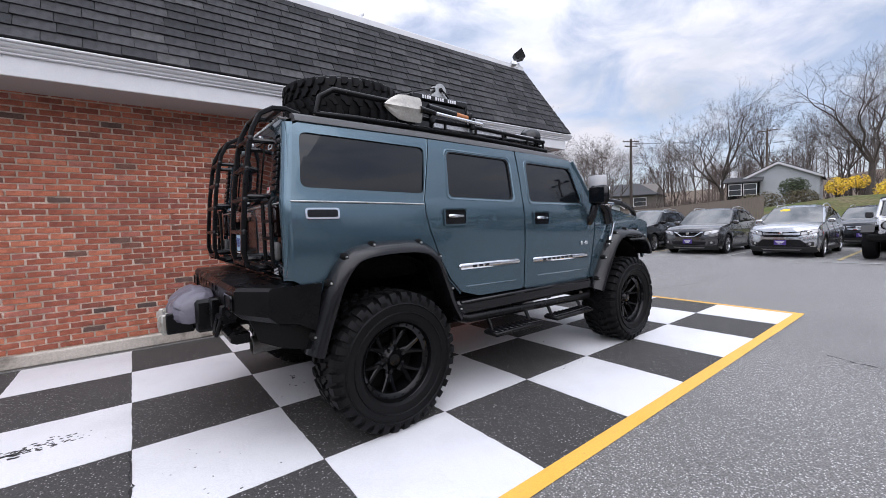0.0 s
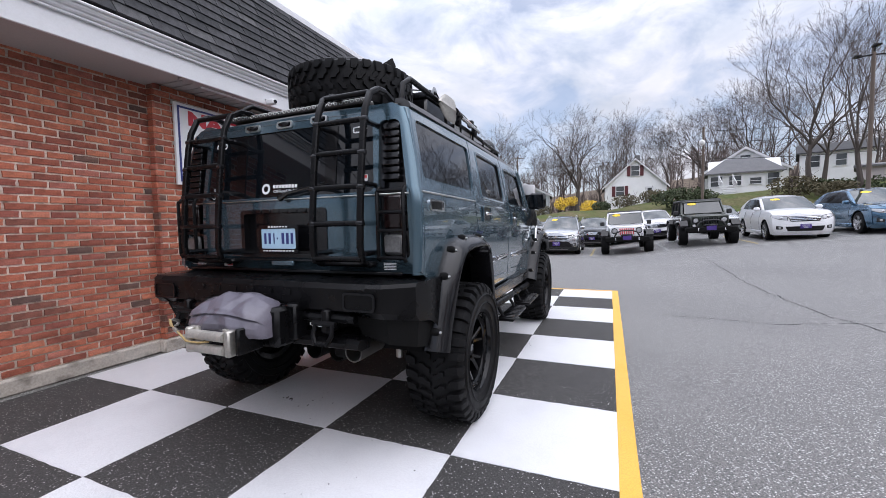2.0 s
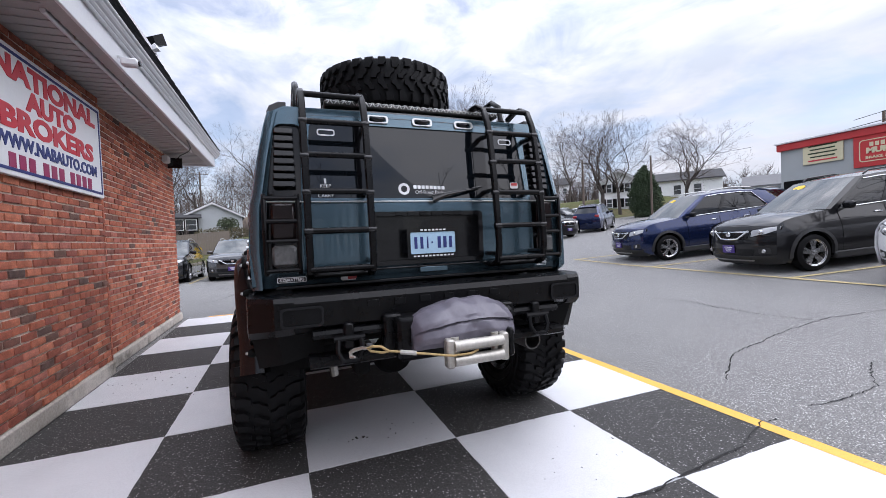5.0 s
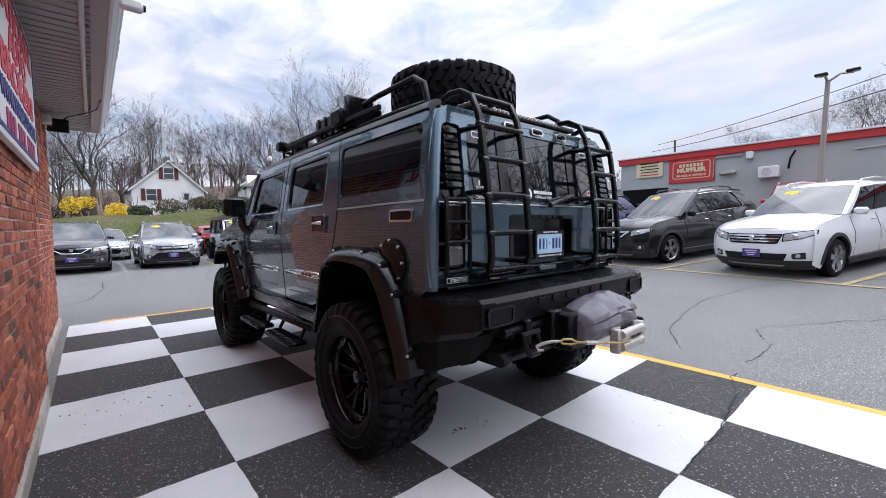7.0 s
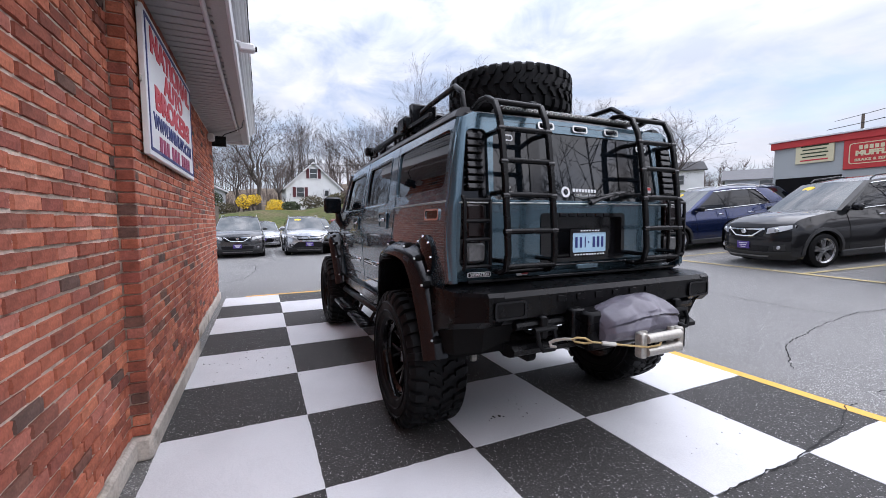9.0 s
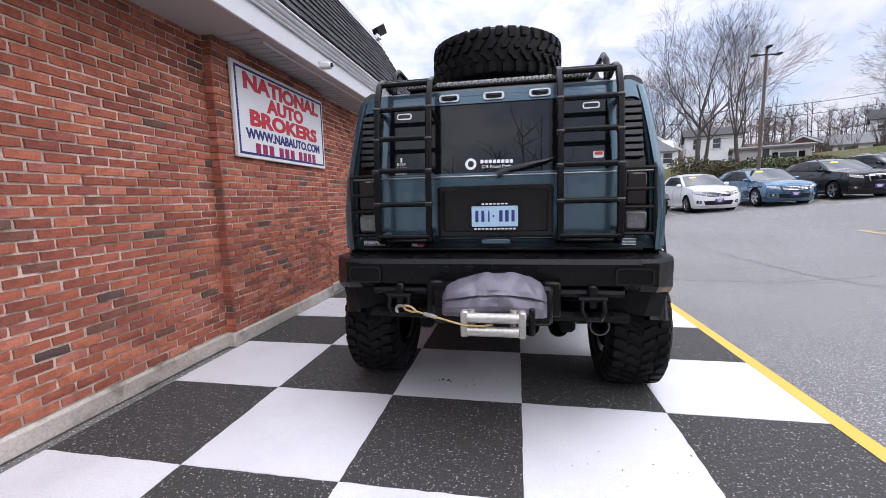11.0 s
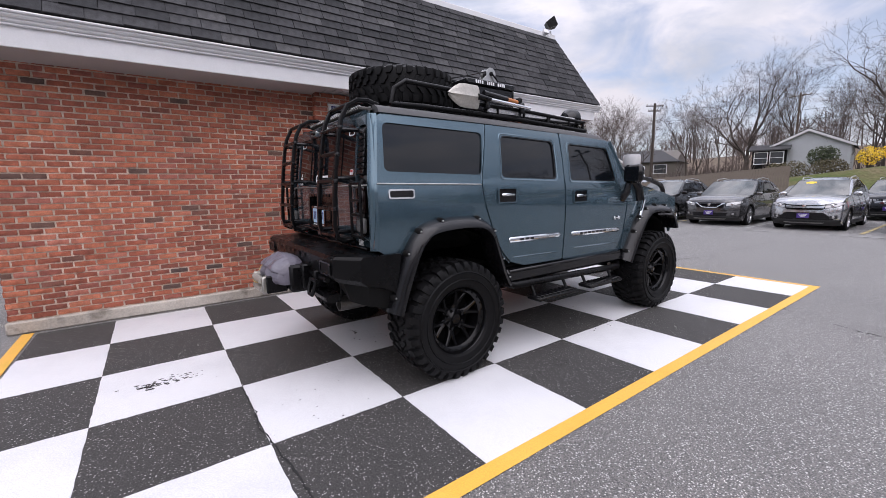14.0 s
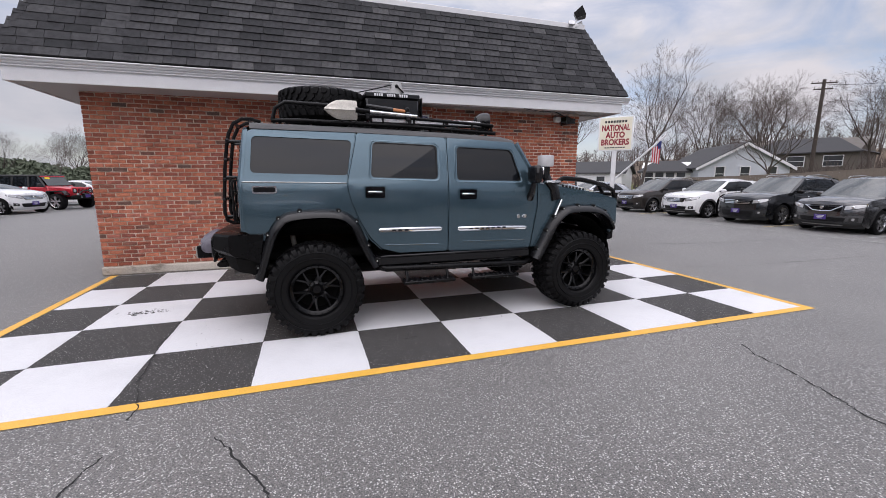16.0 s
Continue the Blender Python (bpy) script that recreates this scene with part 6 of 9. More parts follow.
ear = [(-0.10, 0.0), (0.10, 0.0), (0.10, 0.03)] + [(0.015 + 0.062 * math.cos(a * math.pi / 10), 0.095 + 0.062 * math.sin(a * math.pi / 10)) for a in range(-1, 12)] + [(-0.10, 0.03)]
for yy in (C - 0.37, C - 0.29):
    pl = part("side_plate", Geo().prism(ear, "y", -0.005, 0.005).moved(pose(2.47, yy, 2.58)), M["alloy"], hand_winch, "bright plated side plate")
    part("pivot", Geo().lathe([(0.0, -0.016), (0.020, -0.014), (0.024, 0.0), (0.024, 0.016), (0.0, 0.016)], (2.485, yy, 2.675), "y", 12), M["black_steel"], pl)
part("drum", Geo().tube([(2.485, C - 0.365, 2.675), (2.485, C - 0.295, 2.675)], 0.040, 14), M["black_steel"], hand_winch)
part("base_plate", Geo().box((2.47, C - 0.33, 2.585), (0.22, 0.14, 0.012), 0.003), M["alloy"], hand_winch)
part("cable", Geo().tube([(2.46, C - 0.33, 2.705), (2.25, C - 0.32, 2.645), (2.02, C - 0.31, 2.585)], 0.006, 6), M["black_steel"], hand_winch)
part("lever", Geo().tube([(2.485, C - 0.39, 2.675), (2.53, C - 0.40, 2.63), (2.56, C - 0.40, 2.60)], 0.009, 6), M["black_steel"], hand_winch)
for yy in (C - 0.58, C + 0.5):
    lamp = thing("work_lamp", (3.50, yy, 2.2), "round black work lamp at the front of the rack", "lamp")
    part("body", Geo().lathe([(0.0, -0.09), (0.06, -0.08), (0.10, -0.03), (0.115, 0.03), (0.115, 0.07), (0.0, 0.07)], (3.48, yy, 2.285), "x", 18), M["black_trim"], lamp)
    part("lens", Geo().lathe([(0.0, 0.085), (0.10, 0.075), (0.10, 0.06)], (3.48, yy, 2.285), "x", 18), M["lamp_clear"], lamp)
    part("bracket", Geo().tube([(3.48, yy - 0.12, 2.28), (3.48, yy - 0.09, 2.19), (3.48, yy + 0.09, 2.19), (3.48, yy + 0.12, 2.28)], 0.012, 6), M["black_steel"], lamp)
can = thing("storage_case", (2.6, C + 0.5, 2.2), "black ribbed storage case on the rack", "case")
part("case", Geo().box((2.55, C + 0.50, 2.34), (0.75, 0.30, 0.22), 0.03), M["black_trim"], can)
for k in range(5):
    part("rib", Geo().box((2.28 + k * 0.135, C + 0.655, 2.34), (0.03, 0.02, 0.19), 0.006), M["black_trim"], can)
part("hinge_plate", Geo().box((2.16, C + 0.6, 2.36), (0.06, 0.25, 0.26), 0.015), M["black_trim"], can)
jack = thing("high_lift_jack", (2.4, C + 0.76, 2.3), "long black lifting jack along the rack side", "jack")
part("bar", Geo().box((2.55, C + 0.76, 2.26), (1.9, 0.03, 0.035), 0.004), M["black_steel"], jack)
part("foot", Geo().box((3.48, C + 0.76, 2.27), (0.10, 0.10, 0.10), 0.015), M["black_steel"], jack)
part("mechanism", Geo().box((2.2, C + 0.76, 2.30), (0.18, 0.08, 0.14), 0.02), M["black_steel"], jack)


# ---------- parked cars ----------
M["cladding"] = plain("grey_black_cladding", (0.022, 0.022, 0.023), 0.6, var=0.2, bumps=0.2, dist=0.001)
M["plate_purple"] = plain("purple_dealer_plate", (0.06, 0.03, 0.20), 0.4, var=0.1, bumps=0.0)
M["oval"] = plain("yellow_oval_sticker", (0.80, 0.55, 0.02), 0.5, var=0.05, bumps=0.0)
M["rim_silver"] = plain("silver_wheel_paint", (0.62, 0.62, 0.63), 0.2, 0.9, var=0.1, bumps=0.0)
M["rim_dark"] = plain("dark_wheel_paint", (0.05, 0.05, 0.052), 0.3, 0.6, var=0.1, bumps=0.0)
M["red_lens"] = plain("red_tail_lens", (0.35, 0.015, 0.02), 0.12, 0.0, var=0.1, bumps=0.0, coat=1.0)
M["cabin"] = plain("dim_cabin", (0.035, 0.034, 0.033), 0.9, var=0.3)
PAINT = {
    "silver": paint("silver_paint", (0.46, 0.47, 0.49), 0.8, 0.16), "gunmetal": paint("gunmetal_paint", (0.10, 0.10, 0.104), 0.8, 0.13),
    "charcoal": paint("charcoal_paint", (0.032, 0.034, 0.038), 0.75, 0.13), "white": paint("white_paint", (0.70, 0.70, 0.71), 0.0, 0.3),
    "black": paint("black_paint_coat", (0.006, 0.006, 0.007), 0.0, 0.4), "navy": paint("navy_blue_paint", (0.011, 0.020, 0.068), 0.6, 0.2),
    "sky": paint("teal_blue_paint", (0.085, 0.165, 0.25), 0.7, 0.15), "red": paint("red_paint", (0.42, 0.012, 0.025), 0.2),
    "olive": paint("dark_olive_paint", (0.030, 0.036, 0.030), 0.3), "brown": paint("dark_brown_paint", (0.030, 0.026, 0.024), 0.4),
}


def road_wheel(parent, c, r, w, sgn, rim_mat, spokes=5):
    """A road wheel; the face looks along sgn * y."""
    hub = part("wheel", Geo().lathe([(0.0, sgn * 0.0), (r * 0.62, sgn * 0.0), (r * 0.62, -sgn * 0.08), (0.0, -sgn * 0.08)], c, "y", 18), M["under"], parent)
    h = w / 2
    g = Geo().lathe([(r * 0.66, -h), (r * 0.85, -h * 1.02), (r * 0.97, -h * 0.85), (r, -h * 0.5), (r, h * 0.5), (r * 0.97, h * 0.85), (r * 0.85, h * 1.02), (r * 0.66, h)], c, "y", 30)
    part("tyre", g, M["tyre"], hub)
    g = Geo().lathe([(r * 0.58, h * 0.2), (r * 0.64, h * 0.9), (r * 0.71, h * 1.04), (r * 0.71, h * 0.8)], (0, 0, 0), "y", 30)
    for k in range(spokes):
        for d in (-0.12, 0.12):
            a = 2 * math.pi * k / spokes + 0.3
            p0, p1 = a + d * 0.9, a + d * 1.5
            ring = []
            for t in (0.0, 0.5, 1.0):
                rr, th = r * (0.10 + 0.54 * t), p0 + (p1 - p0) * t
                tx, tz = -math.sin(th), math.cos(th)
                cx, cz, ww, yy = rr * math.cos(th), rr * math.sin(th), r * (0.085 - 0.012 * t), h * (0.80 + 0.08 * t)
                ring.append([(cx + tx * ww, yy, cz + tz * ww), (cx - tx * ww, yy, cz - tz * ww), (cx - tx * ww, yy - 0.03, cz - tz * ww), (cx + tx * ww, yy - 0.03, cz + tz * ww)])
            g.loft(ring)
    g.lathe([(0.0, h * 0.85), (r * 0.14, h * 0.8), (r * 0.17, h * 0.5)], (0, 0, 0), "y", 16)
    if sgn < 0:
        g.v = [(x, -y, z) for x, y, z in g.v]
    part("rim", g.moved(Matrix.Translation(c)), rim_mat, hub)


def ucut(g, us):
    """Splits long faces across x so that a skin can bend in plan."""
    bm = bmesh.new()
    vs = [bm.verts.new(q) for q in g.v]
    for f in g.f:
        try:
            bm.faces.new([vs[i] for i in f])
        except ValueError:
            pass
    for u in us:
        bmesh.ops.bisect_plane(bm, geom=bm.verts[:] + bm.edges[:] + bm.faces[:], plane_co=(u, 0, 0), plane_no=(1, 0, 0))
    bm.verts.index_update()
    out = Geo()
    out.v = [tuple(v.co) for v in bm.verts]
    out.f = [tuple(v.index for v in f.verts) for f in bm.faces]
    bm.free()
    return out


def settle(at, turn, wb=2.7, track=1.6):
    """The pose of a car that stands on the sloping lot with all four wheels."""
    c, s_ = math.cos(radians(turn)), math.sin(radians(turn))
    zf, zr = (ground_z(at[0] + k * c * wb / 2, at[1] + k * s_ * wb / 2) for k in (1, -1))
    zl, zt = (ground_z(at[0] - k * s_ * track / 2, at[1] + k * c * track / 2) for k in (1, -1))
    pitch, roll = math.degrees(math.atan2(zf - zr, wb)), 0.35 * math.degrees(math.atan2(zl - zt, track))
    lift = (zf + zr) / 2 - ground_z(at[0], at[1])
    return Matrix.Translation((at[0], at[1], at[2] + lift - 0.02)) @ pose(0, 0, 0, 0, 0, turn) @ pose(0, 0, 0, 0, -pitch, 0) @ pose(0, 0, 0, roll, 0, 0)


def suv(name, at, turn, colour, label, L=4.6, W=1.84, H=1.68, belt=1.10, hood=1.10, nose=0.91, wb=2.66, wr=0.35, clad=True, rim="silver",
        cab=(0.34, -0.46), slope=(0.30, 0.14), oval=True, rails=True, grille="bars", category="car", plate=True, chrome_line=False, tail_up=False):
    """A crossover: flanks with cut arches, nose, hood, glasshouse, lamps, wheels. Local x is ahead."""
    car = thing(name, at, label, category, turn=turn)
    m = settle(at, turn, wb)
    pt = PAINT[colour]
    hw, xf, xr = W / 2, L / 2, -L / 2
    fx, rx = wb / 2 + 0.04, -wb / 2 + 0.04
    zb = 0.20

    def yw(x, z):
        t = max(0.0, (x - (xf - 0.75)) / 0.75)
        u = max(0.0, ((xr + 0.55) - x) / 0.55)
        w = hw * (1 - 0.12 * t ** 2.5 - 0.08 * u ** 2)
        if z < 0.5:
            w -= 0.05 * (0.5 - z) / 0.26
        w -= 0.09 * max(0.0, z - 0.78) / 0.3 * (1 if z < belt + 0.05 else 1)
        return w

    def place(g):
        return g.moved(m)

    xw = cab[0] * L * 0.62                             # foot of the windscreen
    sw = 0.30                                          # how far the nose's corners sweep back
    HT = ((0.0, 0.0), (0.03, 0.022), (0.08, 0.05), (0.16, 0.085), (0.32, 0.125), (0.62, 0.17), (1.0, belt - nose - 0.01))
    hood_x = lambda t: xf - sw + (xw - xf + sw) * t
    top = [(xr + 0.02, belt + 0.09), (xw - 0.2, belt + 0.003)] + [(hood_x(t), nose + min(dz, (belt - nose) * (0.4 + 0.6 * t))) for t, dz in HT[::-1]]
    ar = wr + 0.07
    outline = [(xr, 0.62), (xr + 0.0, belt - 0.1)] + top + [(xf - sw + 0.045, nose - 0.12), (xf - sw + 0.07, 0.55), (xf - sw + 0.05, zb + 0.10)]
    outline += [(fx + ar + 0.02, zb)] + arc(fx, wr, ar, -14, 194, 14) + [(rx + ar + 0.02, zb)] + arc(rx, wr, ar, -14, 194, 14) + [(xr + 0.12, zb + 0.06)]
    PR = ((zb, -0.13), (zb + 0.12, -0.02), (0.45, 0.0), (0.60, 0.0), (nose - 0.14, -0.025), (nose - 0.04, -0.045), (nose, -0.07), (nose + 0.1, -0.12))

    def nose_x(y, z):
        """The front skin."""
        d = PR[-1][1]
        for (z0, d0), (z1, d1) in zip(PR, PR[1:]):
            if z <= z1:
                d = d0 + (d1 - d0) * max(0.0, z - z0) / (z1 - z0)
                break
        k = min(1.0, abs(y) / yw(xf - sw, min(max(z, 0.3), nose)))
        return xf + d - (sw - 0.07) * k ** 3.2 - 0.07 * k * k + 0.07 * (1 - k) * 0

    for s in (-1, 1):
        g = panel(outline, [], lambda u, v, d, s=s: (u, s * 1.0, v), 0.0, (0.4, 0.55, 0.7, 0.8, 0.92))
        n = len(g.v) // 2
        half = Geo()
        half.v = g.v[:n]
        half.f = [f for f in g.f if max(f) < n]
        half = ucut(half, [xf - sw - 0.12 * k for k in range(1, 5)] + [xr + 0.12 * k for k in range(1, 5)])
        half.v = [(x, s * yw(x, z), z) for x, y, z in half.v]
        part("body_side", place(half), pt, car, sharp=50)
        if clad:
            for cx in (fx, rx):
                a_o, a_i = arc(cx, wr, ar + 0.055, -8, 188, 16), arc(cx, wr, ar - 0.01, -8, 188, 16)
                g = Geo().loft([[(x0, s * (yw(x0, max(z0, 0.3)) - 0.02), z0), (x0, s * (yw(x0, max(z0, 0.3)) + 0.012), z0), (x1, s * (yw(x1, max(z1, 0.3)) + 0.018), z1), (x1, s * (yw(x1, max(z1, 0.3)) - 0.04), z1)] for (x0, z0), (x1, z1) in zip(a_o, a_i)])
                part("arch_trim", place(g), M["cladding"], car)
        sill_m = M["cladding"] if clad else pt
        part("sill", place(Geo().box(((fx + rx) / 2, s * (hw - 0.045), zb + 0.06), (wb - 2 * ar, 0.09, 0.14), 0.02)), sill_m, car)
        for cx in (fx, rx):
            w = Geo().lathe([(ar, 0.0), (ar, -0.25), (0.0, -0.26)], (cx, 0, wr), "y", 20)
            w.v = [(x, s * (hw - 0.03) + (s * y if True else y), max(z, wr - 0.1)) for x, y, z in w.v]
            part("wheel_well", place(w), M["under"], car)
            wheel_turned(car, m, (cx, s * (hw - 0.115), wr), wr, s, M["rim_" + rim])
        # door cuts, handles, mirror
        for xd in (xw - 0.18, xw - 1.15, xw - 2.05):
            g = Geo().tube([(xd, s * (yw(xd, z) + 0.001), z) for z in (zb + 0.14, 0.6, 0.8, belt - 0.04)], 0.006, 4)
            part("door_gap", place(g), M["under"], car)
        for xd in (xw - 0.98, xw - 1.92):
            part("door_handle", place(Geo().box((xd, s * (yw(xd, belt - 0.14) + 0.015), belt - 0.14), (0.16, 0.025, 0.03), 0.008)), M["chrome"] if chrome_line else pt, car)
        mir = part("mirror", place(Geo().box((xw - 0.30, s * (hw + 0.03), belt + 0.05), (0.12, 0.20, 0.14), 0.035)), M["black_gloss"] if colour in ("black", "brown", "charcoal", "navy") else pt, car)
    # nose and hood
    rows = []
    for z in (zb + 0.02, zb + 0.12, 0.45, 0.60, nose - 0.14, nose - 0.04, nose):
        w = yw(xf - sw, z)
        top_row = z == nose
        rows.append([(nose_x(w * k / 8, z), w * k / 8, z + (0.03 * (1 - (k / 8) ** 2) if top_row else 0.0)) for k in range(-8, 9)])
    rows.insert(0, [(q[0] - 0.25, q[1] * 0.96, zb + 0.02) for q in rows[0]])
    part("bumper", place(Geo().sheet(rows)), pt, car, sharp=50)
    rows = []
    for t, dz in HT:
        x, z = hood_x(t), nose + min(dz, (belt - nose) * (0.4 + 0.6 * t))
        w = yw(x, z) - 0.003
        row = []
        for k in range(-8, 9):
            u = k / 8
            x0 = nose_x(yw(xf - sw, nose) * u, nose)
            row.append((x0 + (xw - 0.08 - x0) * t, w * u, z + (0.03 + 0.03 * min(1, t * 3)) * (1 - u ** 2) + (0.010 if abs(k) == 4 and 0.1 < t else 0)))
        rows.append(row)
    part("hood", place(Geo().sheet(rows)), pt, car, sharp=60)
    g = Geo().tube([(nose_x(yw(xf - sw, nose) * k / 8, nose) - 0.02, yw(xf - sw, nose) * k / 8 * 0.93, nose + 0.012 + 0.03 * (1 - (k / 8) ** 2)) for k in range(-8, 9)], 0.007, 4)
    part("hood_gap", place(g), M["under"], car)
    part("underbody", place(Geo().box(((xf + xr) / 2 - 0.05, 0, zb + 0.12), (L - 0.7, W - 0.62, 0.24), 0.03).box(((fx + rx) / 2, 0, zb + 0.10), (wb - 2 * ar, W - 0.16, 0.2), 0.02)), M["under"], car)
    # tail
    rows = []
    for z, dx in ((zb + 0.06, 0.10), (0.45, -0.02), (0.62, -0.04), (belt - 0.1, 0.0), (belt + 0.095, 0.05)):
        w = yw(xr + 0.02, z)
        rows.append([(xr + dx - 0.06 * (1 - (k / 5) ** 2), w * k / 5, z) for k in range(-5, 6)])
    part("tailgate", place(Geo().sheet(rows)), pt, car, sharp=50)
    # glasshouse: the belt climbs to the tail, the roof's edge arches and falls behind
    b0, b1, rb0, rb1 = xw, xw - 0.76 - slope[0] * 0.2, xr + 0.05, xr + 0.26 + slope[1] * 1.6
    zt = H - 0.09
    wb_, wt_ = hw - 0.095, hw - 0.235
    zbel = belt

    def low(f, s):
        return Vector((b0 - 0.09 + (rb0 + 0.16 - b0 + 0.09) * f, s * wb_ * (1 - 0.035 * f * f), zbel + 0.09 * f))

    def high(f, s):
        return Vector((b1 - 0.09 + (rb1 + 0.12 - b1 + 0.09) * f, s * wt_ * (1 - 0.07 * f * f), zt + 0.17 * f - 0.23 * f * f))

    fl_b, fl_t = [Vector((b0, s * wb_ * 0.955, zbel)) for s in (-1, 1)], [Vector((b1, s * wt_ * 0.95, zt)) for s in (-1, 1)]
    re_b, re_t = [Vector((rb0, s * wb_ * 0.83, zbel + 0.095)) for s in (-1, 1)], [Vector((rb1, s * wt_ * 0.82, zt - 0.065)) for s in (-1, 1)]
    rows = []
    for t in (0.0, 0.35, 0.7, 1.0):
        l, r_ = fl_b[0].lerp(fl_t[0], t), fl_b[1].lerp(fl_t[1], t)
        rows.append([l.lerp(r_, k / 8) + Vector((0.075, 0, 0.028 * (1 - 0.3 * t))) * (1 - (k / 4 - 1) ** 2) + Vector((0.03 * math.sin(math.pi * t), 0, 0)) for k in range(9)])
    part("windscreen", place(Geo().sheet(rows)), M["screen"], car, sharp=60)
    rows = [[re_b[0].lerp(re_t[0], t).lerp(re_b[1].lerp(re_t[1], t), k / 6) - Vector((0.05 * (1 - (k / 3 - 1) ** 2), 0, 0)) for k in range(7)] for t in (0.0, 0.5, 1.0)]
    part("rear_window", place(Geo().sheet(rows)), M["tint"], car, sharp=60)
    FS = [0.0, 0.12, 0.25, 0.4, 0.55, 0.7, 0.85, 1.0]

    def strip(s, fa, fb, ta, tb, out, n=6, va=0.0, vb=1.0):
        """A piece of the side between two slanted lines: f at the belt and at the roof, from and to."""
        g, rows = Geo(), []
        for k in range(n + 1):
            q = k / n
            pb, pt_ = low(fa + (fb - fa) * q, s), high(ta + (tb - ta) * q, s)
            row = []
            for v in (va, va + (vb - va) * 0.5, vb):
                c = pb.lerp(pt_, v)
                row.append(c + Vector((0, s * (out + 0.022 * math.sin(math.pi * v)), 0)))
            rows.append(row)
        return g.sheet(rows)

    for s, i in ((-1, 0), (1, 1)):
        part("side_window", place(strip(s, 0.0, 0.90, 0.0, 0.84, 0.0, 10)), M["tint"], car, sharp=60)
        part("corner_pillar", place(Geo().sheet([[fl_b[i], fl_b[i].lerp(fl_t[i], 0.5) + Vector((0.03, 0, 0)), fl_t[i]], [low(0.0, s), low(0.0, s).lerp(high(0.0, s), 0.5) + Vector((0, s * 0.022, 0)), high(0.0, s)]])), pt, car, sharp=60)
        part("corner_pillar", place(strip(s, 0.84, 1.0, 0.70, 1.0, 0.007, 5)), pt, car, sharp=60)
        part("corner_pillar", place(Geo().sheet([[low(1.0, s), low(1.0, s).lerp(high(1.0, s), 0.5) + Vector((0, s * 0.022, 0)), high(1.0, s)], [re_b[i], re_b[i].lerp(re_t[i], 0.5) - Vector((0.02, 0, 0)), re_t[i]]])), pt, car, sharp=60)
        part("pillar", place(strip(s, -0.01, 0.035, -0.01, 0.02, 0.006, 1)), pt, car)
        for f, q in ((0.335, 0.29), (0.63, 0.60)):
            part("pillar", place(strip(s, f, f + 0.045, q, q + 0.04, 0.005, 1)), M["black_gloss"], car)
        part("window_header", place(strip(s, 0.0, 0.86, 0.0, 0.72, 0.008, 8, 0.90, 1.0)), pt, car, sharp=60)
        if chrome_line:
            up = Vector((0, s * 0.016, 0))
            line = [low(f, s) + up for f in (0.03, 0.3, 0.6, 0.80)] + [low(0.84, s).lerp(high(0.71, s), v) + up * 1.6 for v in (0.1, 0.3, 0.6, 0.88)] + [low(f * 1.1, s).lerp(high(f, s), 0.90) + up for f in (0.62, 0.4, 0.2, 0.03)]
            part("window_trim", place(Geo().tube(line, 0.011, 6)), M["chrome"], car)
        if rails:
            part("roof_rail", place(Geo().tube([high(0.06, s) + Vector((0, -s * 0.07, 0.03)), high(0.12, s) + Vector((0, -s * 0.06, 0.085)), high(0.45, s) + Vector((0, -s * 0.06, 0.10)), high(0.78, s) + Vector((0, -s * 0.06, 0.085)), high(0.86, s) + Vector((0, -s * 0.07, 0.03))], 0.017, 8)), M["alloy"] if colour not in ("black",) else M["black_gloss"], car)
    rows = []
    for t in FS:
        e0, e1 = high(t, -1), high(t, 1)
        lift = 0.075 * (0.5 + 0.5 * math.sin(math.pi * min(1.0, t * 1.1)))
        push = 0.07 * (1 - t) - 0.06 * t if t in (0.0, 1.0) else 0.0
        rows.append([e0.lerp(e1, k / 10) + Vector((push * (1 - (k / 5 - 1) ** 2) + (0.09 if t == 0.0 else -0.12 if t == 1.0 else 0.0) * (1 if 0 < k < 10 else 0), 0, (lift if t not in (0.0, 1.0) else 0.012) * (1 - abs(k / 5 - 1) ** 3) + 0.003)) for k in range(11)])
    part("roof", place(Geo().sheet(rows)), pt, car, sharp=60)
    part("spoiler", place(Geo().loft([[(rb1 - 0.10, y, zt - 0.055), (rb1 - 0.10, y, zt - 0.035), (rb1 + 0.20, y, zt + 0.015), (rb1 + 0.20, y, zt - 0.05)] for y in (-wt_ * 0.8, 0, wt_ * 0.8)])), pt, car)
    part("cabin", place(Geo().box(((b0 + rb0) / 2, 0, belt - 0.25), (b0 - rb0 - 0.4, W - 0.4, 0.5), 0.05)), M["cabin"], car)
    # face
    gz = nose - 0.14
    gw = hw * 0.52
    fxx = lambda y, off, z=0.5: nose_x(y, z) + off

    def face(o, off, thick=0.03):
        """A piece laid on the front skin, standing proud of it by off."""
        g = ucut(panel(o, [], lambda u, v, d: (u, d, v), thick, (zb + 0.02, zb + 0.07, zb + 0.12, 0.45, 0.6, nose - 0.14, nose - 0.04)), [0.11 * k for k in range(-9, 10)])
        g.v = [(nose_x(u, v) + off - d, u, v) for u, d, v in g.v]
        return g

    if grille == "one":
        part("brow_slot", place(face([(-gw * 1.55, gz + 0.085), (0.0, gz + 0.045), (gw * 1.55, gz + 0.085), (gw * 1.5, gz + 0.06), (0.0, gz + 0.015), (-gw * 1.5, gz + 0.06)], 0.012)), M["black_gloss"], car)
    gl = [(-gw, gz - 0.04), (gw, gz - 0.04), (gw * 0.9, gz - 0.10), (-gw * 0.9, gz - 0.10)] if grille == "one" else [(-gw, gz + 0.085), (gw, gz + 0.085), (gw * 0.86, gz - 0.10), (-gw * 0.86, gz - 0.10)]
